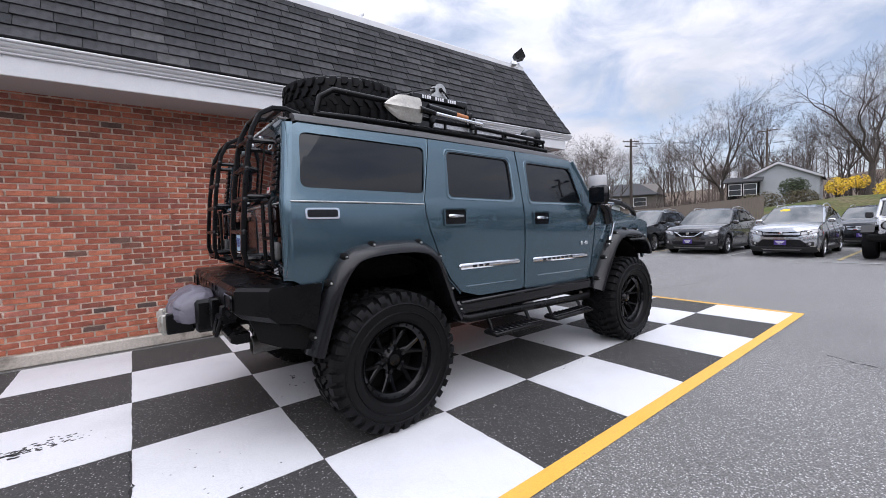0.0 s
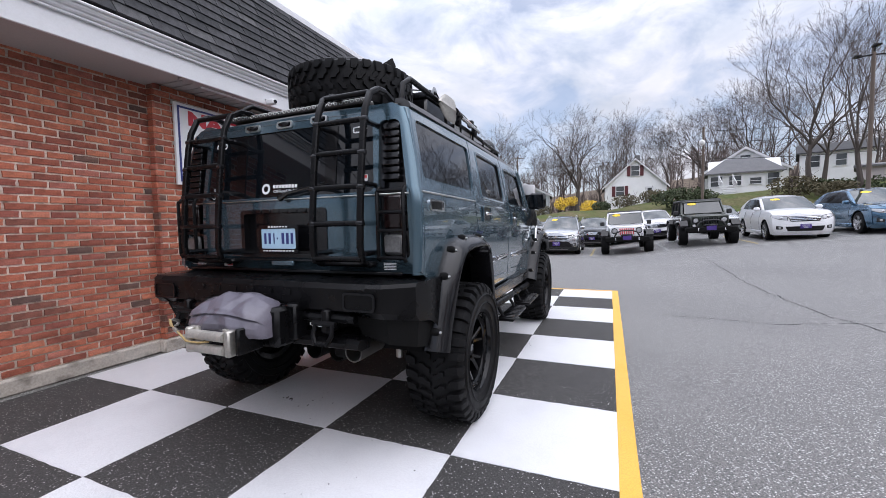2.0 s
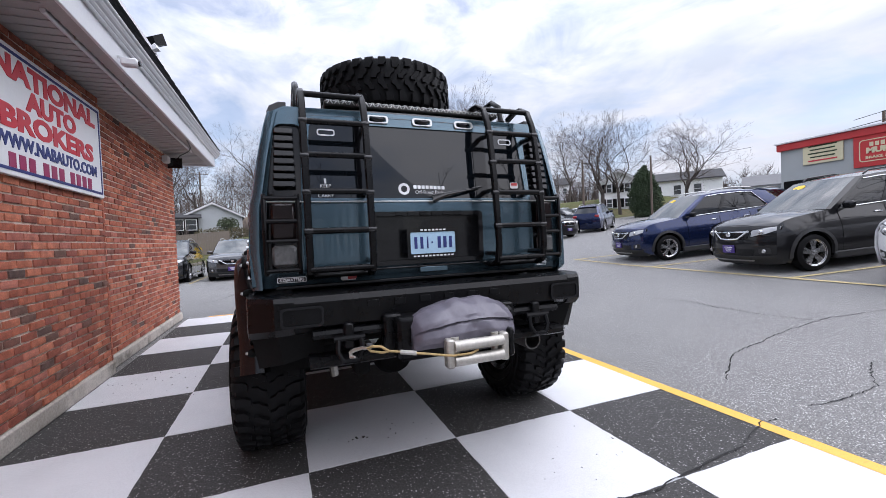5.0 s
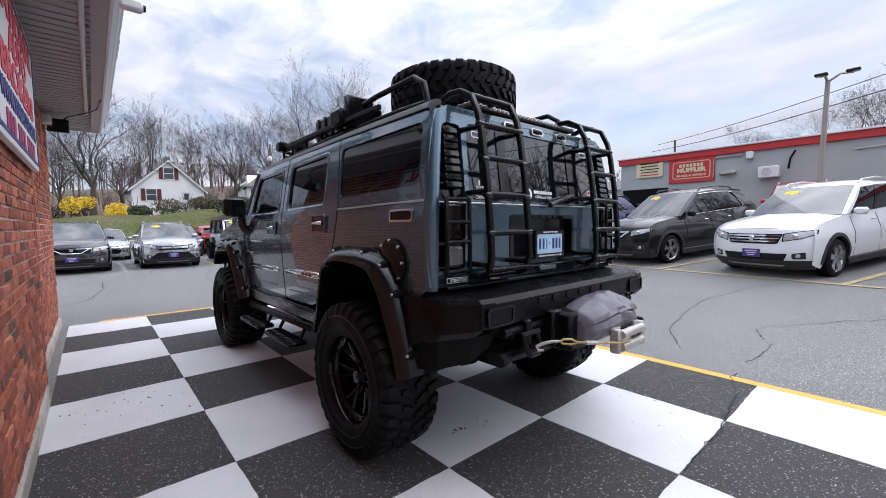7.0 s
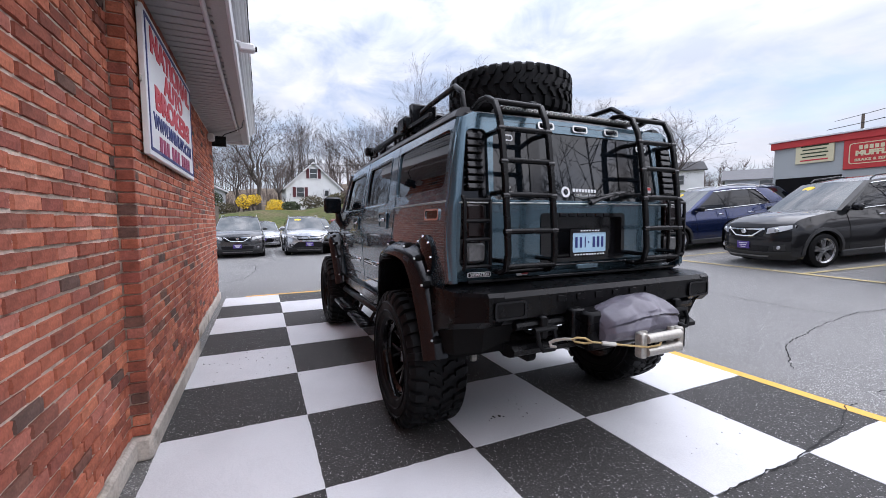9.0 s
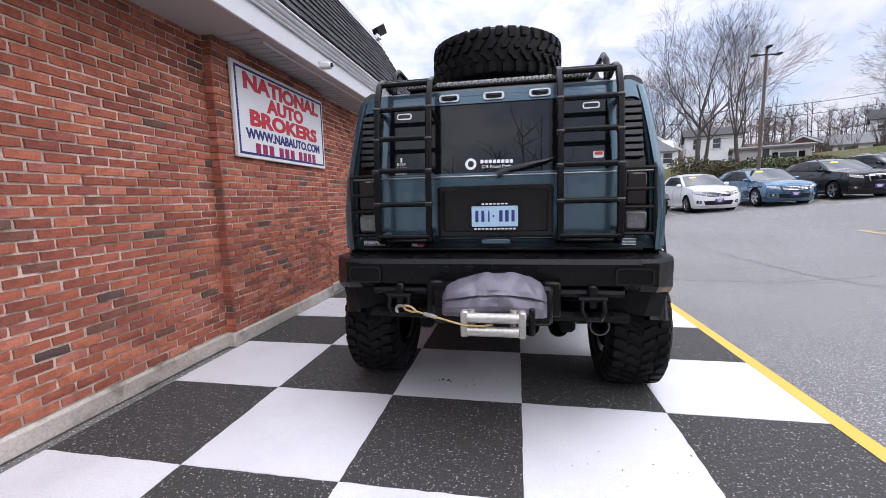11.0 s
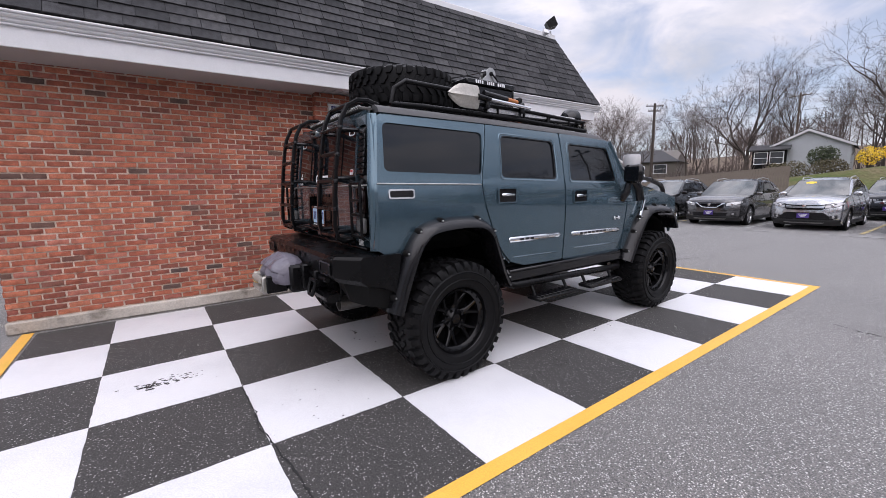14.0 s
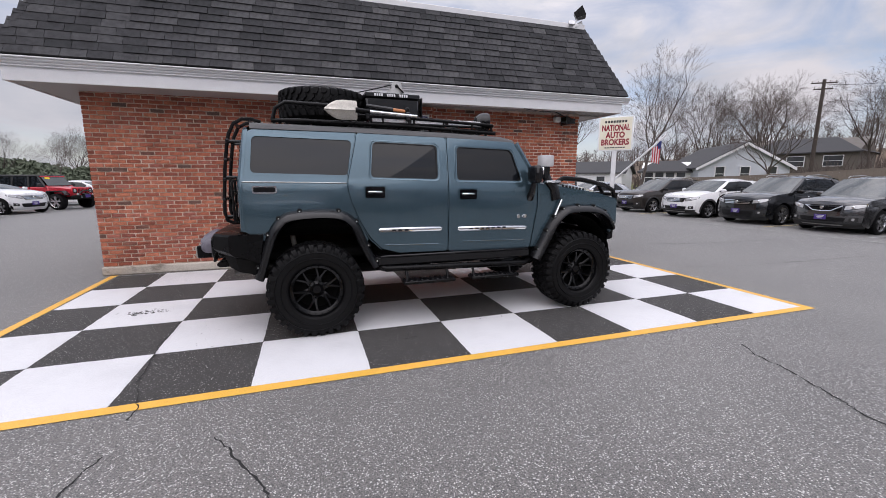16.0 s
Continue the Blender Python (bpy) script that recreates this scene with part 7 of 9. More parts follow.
    part("grille", place(face(rounded(gl, 0.03), 0.008)), M["black_gloss"], car)
    for k in range(3 if grille == "bars" else 0 if grille == "one" else 1):
        zz = gz + 0.055 - k * 0.055
        part("grille_bar", place(face([(-gw * (0.96 - 0.05 * k), zz + 0.014), (gw * (0.96 - 0.05 * k), zz + 0.014), (gw * (0.94 - 0.05 * k), zz - 0.014), (-gw * (0.94 - 0.05 * k), zz - 0.014)], 0.020, 0.02)), M["chrome"], car)
    if grille == "vee":
        for s in (-1, 1):
            part("grille_bar", place(Geo().tube([(fxx(gw * 0.92, 0.012, gz + 0.07), s * gw * 0.92, gz + 0.075), (fxx(gw * 0.5, 0.016, gz), s * gw * 0.45, gz - 0.085), (fxx(0, 0.016, gz - 0.1), 0.0, gz - 0.095)], 0.019, 6)), M["chrome"], car)
    if grille == "square":
        fr = panel(rounded([(-gw * 0.75, gz + 0.11), (gw * 0.75, gz + 0.11), (gw * 0.68, gz - 0.15), (-gw * 0.68, gz - 0.15)], 0.04), [rounded([(-gw * 0.68, gz + 0.085), (gw * 0.68, gz + 0.085), (gw * 0.62, gz - 0.125), (-gw * 0.62, gz - 0.125)], 0.03)], lambda u, v, d: (u, d, v), 0.03)
        fr.v = [(nose_x(u, v) + 0.03 - d, u, v) for u, d, v in fr.v]
        part("grille_frame", place(fr), M["chrome"], car)
    part("badge", place(Geo().lathe([(0.0, 0.02), (0.045, 0.018), (0.052, 0.0)], (fxx(0, 0.018, gz), 0, gz + 0.005), "x", 14)), M["chrome"], car)
    low = [(-hw * 0.50, 0.60), (hw * 0.50, 0.60), (hw * 0.76, 0.40), (hw * 0.72, 0.36), (-hw * 0.72, 0.36), (-hw * 0.76, 0.40)] if grille == "one" else [(-hw * 0.60, 0.50), (hw * 0.60, 0.50), (hw * 0.52, 0.33), (-hw * 0.52, 0.33)]
    part("lower_grille", place(face(rounded(low, 0.03), 0.006)), M["black_gloss"], car)
    part("chin", place(face(rounded([(-hw * 0.93, zb + (0.17 if clad else 0.10)), (hw * 0.93, zb + (0.17 if clad else 0.10)), (hw * 0.9, zb - 0.01), (-hw * 0.9, zb - 0.01)], 0.03), 0.014, 0.05)), M["cladding"] if clad else pt, car)
    if clad:
        part("skid_trim", place(face([(-hw * 0.55, zb + 0.085), (hw * 0.55, zb + 0.085), (hw * 0.5, zb + 0.05), (-hw * 0.5, zb + 0.05)], 0.022, 0.02)), M["alloy"], car)
    for s in (-1, 1):
        we = yw(xf - sw, gz)
        o = [(s * gw * 1.04, gz + 0.075), (s * we * 0.80, gz + 0.115), (s * we * 0.985, gz + 0.13), (s * we * 0.985, gz + 0.07), (s * we * 0.80, gz + 0.0), (s * gw * 1.02, gz - 0.045)]
        bz = [(s * gw * 1.0, gz + 0.088), (s * we * 0.80, gz + 0.128), (s * we * 0.99, gz + 0.142), (s * we * 0.99, gz + 0.058), (s * we * 0.80, gz - 0.014), (s * gw * 0.98, gz - 0.06)]
        part("lamp_bezel", place(face(rounded(bz, 0.015), 0.005, 0.03)), M["black_gloss"], car)
        lamp = part("headlight", place(face(rounded(o, 0.015), 0.010, 0.03)), M["lamp_clear"], car, "clear swept headlight")
        part("lamp_bowl", place(Geo().lathe([(0.0, 0.012), (0.03, 0.016), (0.045, 0.004), (0.047, -0.01)], (fxx(we * 0.72, 0.012, gz + 0.03), s * we * 0.72, gz + 0.035), "x", 14)), M["chrome"], lamp)
        part("fog_recess", place(face(rounded([(s * hw * 0.66, 0.50), (s * hw * 0.84, 0.53), (s * hw * 0.84, 0.40), (s * hw * 0.66, 0.40)], 0.02), 0.006)), M["cladding"], car)
        part("fog_lamp", place(Geo().lathe([(0.0, 0.012), (0.035, 0.008), (0.042, -0.01)], (fxx(hw * 0.74, 0.010, 0.46), s * hw * 0.74, 0.46), "x", 12)), M["lamp_clear"], car)
        tl = Geo().box((xr + 0.02, s * (yw(xr, belt - 0.1) - 0.12), belt - 0.10), (0.12, 0.26, 0.16), 0.03)
        part("tail_lamp", place(tl), M["red_lens"], car)
    if plate:
        dp = part("dealer_plate", place(Geo().box((fxx(0, 0.014), 0, 0.50), (0.014, 0.31, 0.155), 0.004)), M["plate_purple"], car, "purple dealer plate with pale bars")
        for k in range(3):
            part("plate_bar", place(Geo().box((fxx(0, 0.022), 0, 0.54 - k * 0.04), (0.002, 0.22 - 0.05 * k, 0.016))), M["sticker"], dp)
    if oval:
        up = Vector((b1 - b0, 0, zt - zbel))
        side = Vector((-0.07, -wt_ * 0.9, -0.02)).normalized()
        n = up.cross(side).normalized()
        n = n if n.x > 0 else -n
        u = up.normalized()
        f = 0.80
        c = Vector((b0, 0, zbel)) + up * f + Vector((0.075 + 0.02, 0, 0.022)) + side * wt_ * 0.42 + n * 0.010
        o = Geo().add([c + side * 0.15 * math.cos(a * math.pi / 10) + u * 0.075 * math.sin(a * math.pi / 10) + n * q for q in (0.0, 0.004) for a in range(20)],
                      [tuple(range(20)), tuple(range(20, 40))] + [(i, (i + 1) % 20, (i + 1) % 20 + 20, i + 20) for i in range(20)])
        part("windscreen_sticker", place(o), M["oval"], car, "yellow oval sticker")
    return car


def wheel_turned(car, m, c, r, s, mat, w=0.22):
    """A wheel whose axle follows the car's turn."""
    before = set(scene.collection.objects)
    keep = car.matrix_basis.copy()
    road_wheel(car, Vector((0, 0, 0)), r, w, s, mat)
    put = m @ Matrix.Translation(c)
    done = set()
    for ob in set(scene.collection.objects) - before:
        if ob.data and ob.data.name not in done:
            done.add(ob.data.name)
            ob.data.transform(put)


def jeep(at, turn, colour, label, grille_mat, top="hard", front="guard", stickers=True):
    """A boxy open-country four-by-four with round lamps and slotted grille."""
    car = thing("jeep", at, label, "car", turn=turn)
    m = settle(at, turn, 2.95)
    pt = PAINT[colour]
    P = lambda n, g, mt, lab="", sh=38.0: part(n, g.moved(m), mt, car, lab, sh)
    P("tub", Geo().box((-0.45, 0, 0.88), (2.9, 1.50, 0.62), 0.06), pt)
    P("hood", Geo().loft([[(x, -w, z0), (x, -w, z1 - 0.04), (x, -w + 0.08, z1), (x, 0, z1 + 0.03), (x, w - 0.08, z1), (x, w, z1 - 0.04), (x, w, z0)] for x, w, z0, z1 in ((0.95, 0.72, 0.7, 1.20), (1.5, 0.66, 0.7, 1.17), (2.02, 0.60, 0.7, 1.10))]), pt)
    P("grille", Geo().box((2.05, 0, 0.95), (0.09, 1.22, 0.44), 0.04), pt)
    for k in range(8):
        P("grille_rib", Geo().box((2.10, -0.28 + k * 0.08, 0.95), (0.02, 0.018, 0.30), 0.006), pt)
    for k in range(7):
        P("grille_slot", Geo().box((2.095, -0.24 + k * 0.08, 0.95), (0.02, 0.045, 0.26), 0.008), grille_mat)
    for s in (-1, 1):
        P("headlight", Geo().lathe([(0.0, 0.03), (0.07, 0.025), (0.092, 0.0), (0.10, -0.02)], (2.10, s * 0.45, 0.98), "x", 18), M["lamp_clear"], "round clear headlight")
        P("headlight_ring", Geo().lathe([(0.096, 0.0), (0.100, 0.022), (0.118, 0.018), (0.125, -0.02)], (2.10, s * 0.45, 0.98), "x", 18), M["black_trim"])
        for wx in (1.48, -1.47):
            fl = [[(wx + dx, s * 0.70, z), (wx + dx, s * 0.97, z), (wx + dx, s * 0.97, z - 0.06), (wx + dx, s * 0.70, z - 0.06)] for dx, z in ((-0.58, 0.72), (-0.42, 0.98), (0.40, 1.0), (0.58, 0.80))]
            P("fender", Geo().loft(fl), M["black_trim"])
            P("fender_liner", Geo().box((wx - 0.34, s * 0.79, 0.80), (0.16, 0.34, 0.34), 0.03), M["under"])
            wheel_turned(car, m, (wx, s * 0.82, 0.42), 0.42, s, M["rim_dark" if colour == "white" else "rim_silver"], 0.31)
        P("mirror", Geo().box((0.72, s * 0.92, 1.28), (0.10, 0.18, 0.18), 0.03), M["cladding"])
        P("door_hinge", Geo().box((0.92, s * 0.76, 1.0), (0.10, 0.03, 0.05), 0.008), pt)
        for xd in (0.90, 0.0, -0.9):
            P("door_gap", Geo().box((xd, s * 0.751, 0.90), (0.012, 0.006, 0.52)), M["under"])
        P("side_window", Geo().add([(0.80, s * 0.735, 1.2), (-1.85, s * 0.735, 1.2), (-1.8, s * 0.66, 1.70), (0.42, s * 0.66, 1.70)], [(0, 1, 2, 3)]), M["tint"])
        for xa, xb in ((0.84, 0.44), (-0.05, -0.05), (-0.95, -0.92), (-1.85, -1.80)):
            P("pillar", Geo().tube([(xa, s * 0.74, 1.19), (xb, s * 0.665, 1.72)], 0.045, 6), M["cladding"] if top != "hard" or xa < 0.8 else pt)
        P("tow_hook", Geo().tube([(2.33, s * 0.42, 0.66), (2.40, s * 0.42, 0.70), (2.41, s * 0.42, 0.62), (2.33, s * 0.42, 0.60)], 0.018, 6), M["chrome"])
        P("spot_lamp", Geo().lathe([(0.0, 0.03), (0.05, 0.02), (0.055, -0.03)], (2.34, s * 0.55, 0.80), "x", 12), M["lamp_clear"])
    P("windscreen_frame", Geo().loft([[(0.90 - 0.36 * t + q, y * (0.75 - 0.07 * t), 1.19 + 0.52 * t) for q, y in ((0.0, -1), (0.0, 1), (-0.05, 1), (-0.05, -1))] for t in (0.0, 0.12)]), pt)
    P("windscreen", Geo().add([(0.90, -0.66, 1.25), (0.90, 0.66, 1.25), (0.55, 0.61, 1.69), (0.55, -0.61, 1.69)], [(0, 1, 2, 3)]), M["screen_flat"])
    P("windscreen_header", Geo().tube([(0.54, -0.66, 1.715), (0.54, 0.66, 1.715)], 0.035, 8), pt)
    P("hard_top", Geo().box((-0.68, 0, 1.755), (2.4, 1.42, 0.11), 0.05), M["cladding"])
    P("rear_window", Geo().add([(-1.9, -0.68, 1.2), (-1.9, 0.68, 1.2), (-1.86, 0.62, 1.70), (-1.86, -0.62, 1.70)], [(0, 1, 2, 3)]), M["tint"])
    P("bumper", Geo().box((2.26, 0, 0.64), (0.20, 1.66, 0.22), 0.05), M["under"])
    P("winch", Geo().box((2.24, 0, 0.79), (0.18, 0.42, 0.11), 0.03), M["black_trim"])
    for w in (-0.30, 0.30):
        P("hood_latch", Geo().box((1.96, w * 1.9, 1.06), (0.10, 0.03, 0.05), 0.01), M["black_trim"])
    if front == "guard":
        P("bumper_hoop", Geo().tube([(2.30, -0.46, 0.76), (2.32, -0.36, 0.92), (2.32, -0.2, 0.99), (2.32, 0.2, 0.99), (2.32, 0.36, 0.92), (2.30, 0.46, 0.76)], 0.028, 8), M["cladding"])
    P("floor_pan", Geo().box((0.0, 0, 0.60), (4.1, 1.2, 0.16), 0.03), M["under"])
    P("dealer_plate", Geo().box((2.36, 0, 0.70), (0.012, 0.31, 0.16), 0.004), M["plate_purple"], "purple dealer plate with pale bars")
    o = Geo().prism([(0.16 * math.cos(a * math.pi / 9), 0.062 * math.sin(a * math.pi / 9)) for a in range(18)], "z", 0.0, 0.004)
    P("windscreen_sticker", o.moved(Matrix.Translation((0.607, -0.34, 1.63)) @ pose(0, 0, 0, 0, 54, 0) @ pose(0, 0, 0, 0, 0, 90)), M["oval"], "yellow oval sticker")
    return car


def stand(x, y):
    return (x, y, ground_z(x, y) + 0.005)


# facing row: noses on one line, all looking back at the truck
FX = 16.45
row = "cars facing the shop"
for c in (
    suv("crossover", stand(FX + 2.3, 13.1), 180, "brown", "dark brown crossover parked in a row", L=4.55, H=1.68, oval=False),
    suv("crossover", stand(FX + 2.3, 10.2), 180, "white", "white crossover with dark grille parked in a row", L=4.55, H=1.65, oval=False, rails=False),
    suv("crossover", stand(FX + 2.45, 7.5), 180, "charcoal", "dark grey three-row crossover parked in a row", L=4.9, W=1.98, H=1.76, belt=1.15, hood=1.15, nose=0.96, wb=2.82, wr=0.37, oval=False, clad=False, chrome_line=True),
    suv("crossover", stand(FX + 2.4, 4.85), 180, "gunmetal", "gunmetal crossover with a beak grille", L=4.85, W=1.98, H=1.72, belt=1.11, hood=1.11, nose=0.92, wb=2.75, wr=0.37, grille="vee", oval=False, rails=True),
    suv("crossover", stand(FX + 2.3, 2.15), 180, "silver", "silver crossover with black lower trim", L=4.6, W=1.85, H=1.70, belt=1.11, hood=1.11, nose=0.92, grille="one", rails=True),
    suv("crossover", stand(FX + 2.3, -6.25), 180, "white", "white crossover with a yellow windscreen sticker", L=4.55, H=1.65, rails=False, clad=False),
    suv("crossover", stand(FX + 2.5, -9.0), 180, "sky", "teal blue crossover with a yellow windscreen sticker", L=4.8, W=1.9, H=1.61, belt=1.05, hood=1.05, nose=0.86, wb=2.77, wr=0.37, clad=False, rails=False),
    suv("crossover", stand(FX + 2.6, -11.9), 180, "black", "black crossover with a square chrome grille", L=4.7, W=1.85, H=1.68, belt=1.15, hood=1.15, nose=0.99, wr=0.36, clad=False, grille="square"),
):
    c["group"] = row
jeep(stand(FX + 2.2, -0.62), 180, "white", "white four-by-four with a red slotted grille", M["sign_red"])["group"] = row
jeep(stand(FX + 2.2, -3.45), 180, "olive", "dark olive four-by-four with a black hard top", M["black_gloss"])["group"] = row
# near row, noses towards the shop
near = "cars parked across the lot"
for c in (
    suv("crossover", stand(6.9, -8.55), 72, "navy", "deep blue crossover with a chrome vee grille", L=4.65, W=1.84, H=1.78, belt=1.13, hood=1.11, nose=0.93, wb=2.7, grille="vee", chrome_line=True),
    suv("crossover", stand(3.38, -8.0), 72, "black", "black crossover with a chrome vee grille", L=4.65, W=1.84, H=1.78, belt=1.13, hood=1.11, nose=0.93, wb=2.7, grille="vee", chrome_line=True, rim="silver"),
    suv("crossover", stand(0.42, -7.58), 72, "white", "white crossover with wide chrome grille bars", L=4.65, W=1.84, H=1.74, belt=1.12, hood=1.10, nose=0.92, wb=2.72, chrome_line=False),
):
    c["group"] = near
# second rows behind
back = "cars in the rows behind"
for c in (
    suv("crossover", stand(24.6, 0.95), 180, "charcoal", "dark grey crossover behind the first row", H=1.66, oval=False),
    suv("sedan", stand(24.9, 3.9), 180, "silver", "silver sedan behind the first row", H=1.48, L=4.7, belt=0.95, hood=0.93, nose=0.74, clad=False, rails=False, oval=False),
    suv("sedan", stand(26.2, -0.9), 0, "red", "red sedan behind the first row", H=1.48, L=4.7, belt=0.95, hood=0.93, nose=0.74, clad=False, rails=False, oval=False),
    suv("crossover", stand(24.8, -2.3), 180, "white", "white crossover behind the first row", H=1.62, oval=False, rails=False),
    suv("sedan", stand(25.2, -5.4), 180, "silver", "pale silver sedan behind the first row", H=1.48, L=4.7, belt=0.95, hood=0.93, nose=0.74, clad=False, rails=False),
    suv("sedan", stand(17.2, 16.6), 180, "silver", "silver sedan at the end of the row", H=1.46, L=4.6, belt=0.95, hood=0.93, nose=0.74, clad=False, rails=False, oval=False),
    suv("crossover", stand(19.6, -16.3), -56, "navy", "dark navy boxy crossover parked tail outward", L=4.25, wb=2.57, H=1.74, belt=1.12, hood=1.1, nose=0.9, oval=False, plate=False),
    suv("crossover", stand(24.8, -18.0), 190, "charcoal", "dark grey crossover in the far rows", oval=False),
    suv("sedan", stand(27.0, -22.0), 200, "white", "white hatchback in the far rows", H=1.5, clad=False, rails=False, oval=False),
    suv("crossover", stand(8.3, -14.2), 272, "navy", "navy crossover by the grey workshop", oval=False),
    suv("crossover", stand(1.6, -14.4), 95, "red", "red pickup-like car by the grey workshop", H=1.75, oval=False),
    suv("crossover", stand(-2.6, -7.3), 72, "gunmetal", "grey crossover parked across the lot", oval=False),
):
    c["group"] = back
# beyond the shop's near corner
far = "cars beyond the shop corner"
suv("crossover", stand(-12.9, 18.2), -20, "white", "pearl white crossover in a far row", H=1.72, grille="vee", oval=False)["group"] = far
suv("sedan", stand(-12.4, 21.2), -20, "white", "small white car with round lamps", H=1.42, L=3.9, wb=2.5, clad=False, rails=False, oval=False)["group"] = far
jeep(stand(-12.0, 24.3), -20, "red", "red four-by-four with a black soft top", M["black_gloss"], top="soft")["group"] = far
suv("sedan", stand(-11.2, 27.4), -20, "white", "white sedan in a far row", H=1.5, clad=False, rails=False, oval=False)["group"] = far
suv("crossover", stand(-17.5, 27.5), -20, "silver", "pale van-like car in a far row", H=1.9, oval=False)["group"] = far
suv("sedan", stand(-12.6, 15.6), -20, "silver", "silver car with a chrome grille in a far row", H=1.5, clad=False, rails=False, oval=False)["group"] = far


# ---------- houses, workshop, poles and trees ----------
def siding(name, col):
    """Lapped boards: fine level shadow lines over uneven paint."""
    return plain(name, col, 0.6, var=0.06, scale=1.5, fine=30.0, bumps=0.1)


M["side_white"] = siding("white_siding", (0.82, 0.82, 0.82))
M["side_grey"] = siding("grey_siding", (0.46, 0.48, 0.50))
M["side_pale"] = siding("pale_blue_grey_siding", (0.52, 0.55, 0.60))
M["side_pink"] = siding("pale_pink_siding", (0.56, 0.50, 0.50))
M["side_brick"] = siding("brown_red_siding", (0.15, 0.07, 0.055))
M["side_tan"] = siding("brown_siding", (0.125, 0.108, 0.092))
M["roof_dark"] = plain("dark_shingle_roof", (0.055, 0.055, 0.058), 0.9, var=0.25, scale=2.0, fine=25.0, bumps=0.4)
M["roof_mid"] = plain("grey_shingle_roof", (0.16, 0.16, 0.165), 0.9, var=0.2, scale=2.0, fine=25.0, bumps=0.4)
M["maroon"] = plain("maroon_shutter", (0.10, 0.02, 0.025), 0.6, var=0.1)
M["pane"] = glass_dark("house_window_pane", (0.05, 0.055, 0.06), 0.05)
M["wood_pole"] = plain("weathered_pole", (0.13, 0.10, 0.08), 0.9, var=0.25, scale=3.0, bumps=0.4, stretch=(6, 6, 0.6))
M["dark_pole"] = plain("tarred_pole", (0.060, 0.047, 0.040), 0.9, var=0.25, scale=3.0, bumps=0.4, stretch=(6, 6, 0.6))
M["pale_pole"] = plain("pale_lamp_pole", (0.34, 0.30, 0.27), 0.8, var=0.2, scale=3.0, bumps=0.3, stretch=(6, 6, 0.6))
M["bark"] = plain("grey_brown_bark", (0.078, 0.064, 0.056), 0.95, var=0.3, scale=2.0, fine=20.0, bumps=0.5, dist=0.02)
M["twig"] = plain("grey_brown_twigs", (0.090, 0.070, 0.062), 0.95, var=0.25, scale=0.6, fine=4.0, bumps=0.0)
M["evergreen"] = plain("dark_evergreen", (0.036, 0.056, 0.026), 0.9, var=0.4, scale=1.0, fine=8.0)
# dull green lightened to put the haze of distance into the colour
M["far_green"] = plain("dull_far_green", (0.095, 0.115, 0.075), 0.9, var=0.35, scale=1.0, fine=8.0)
M["yellow_bloom"] = plain("yellow_blossom", (0.74, 0.50, 0.02), 0.8, var=0.3, scale=2.0, fine=14.0)
M["shrub"] = plain("dull_green_shrub", (0.045, 0.06, 0.025), 0.9, var=0.4, scale=2.0, fine=10.0)
M["fence_wood"] = plain("weathered_fence", (0.18, 0.15, 0.125), 0.9, var=0.2, scale=3.0, bumps=0.3)
M["shop_grey"] = plain("grey_workshop_paint", (0.38, 0.40, 0.40), 0.75, var=0.10, scale=0.8, fine=30.0, bumps=0.15)
M["shop_red"] = plain("red_workshop_trim", (0.50, 0.035, 0.035), 0.6, var=0.08)
M["sign_cream"] = plain("sign_cream", (0.78, 0.74, 0.60), 0.5, var=0.05, bumps=0.03)
M["sign_crimson"] = plain("sign_crimson", (0.25, 0.008, 0.02), 0.45, var=0.06, bumps=0.03)
M["cream"] = plain("cream_board", (0.66, 0.60, 0.40), 0.6, var=0.06)
M["wire"] = plain("black_cable", (0.02, 0.02, 0.02), 0.7)


def house_window(parent, m, x, z, w, h, shutters=False, frame=None):
    """A sash window set in a front that looks along -y of m."""
    fr = panel([(x - w / 2 - 0.08, z - 0.08), (x + w / 2 + 0.08, z - 0.08), (x + w / 2 + 0.08, z + h + 0.08), (x - w / 2 - 0.08, z + h + 0.08)], [[(x - w / 2, z), (x + w / 2, z), (x + w / 2, z + h), (x - w / 2, z + h)]], lambda u, v, d: (u, -0.115 + d, v), 0.10)
    win = part("window", fr.moved(m), frame or M["white_trim"], parent)
    part("pane", Geo().box((x, -0.06, z + h / 2), (w, 0.03, h)).moved(m), M["pane"], win)
    part("sash_bar", Geo().box((x, -0.08, z + h / 2), (w, 0.03, 0.05)).moved(m), M["white_trim"], win)
    if shutters:
        for s in (-1, 1):
            part("shutter", Geo().box((x + s * (w / 2 + 0.32), -0.075, z + h / 2), (0.42, 0.07, h + 0.1), 0.01).moved(m), M["under"] if shutters == "dark" else M["maroon"], parent)


def boards(w, h, y, m, gable=0.0, step=0.22):
    """Lapped siding on a front of width w and height h, with a gable above; each board tilts outward."""
    g = Geo()
    z = 0.0
    while z < h + gable - 0.05:
        z1 = min(z + step, h + gable)
        half = lambda q: w / 2 if q <= h else w / 2 * max(0.0, 1 - (q - h) / max(gable, 1e-3))
        a, b = half(z), half(z1)
        g.add([(-a, y - 0.012, z), (a, y - 0.012, z), (b, y, z1), (-b, y, z1), (-a, y, z), (a, y, z)], [(0, 1, 2, 3), (0, 4, 5, 1)])
        z = z1
    return g.moved(m)


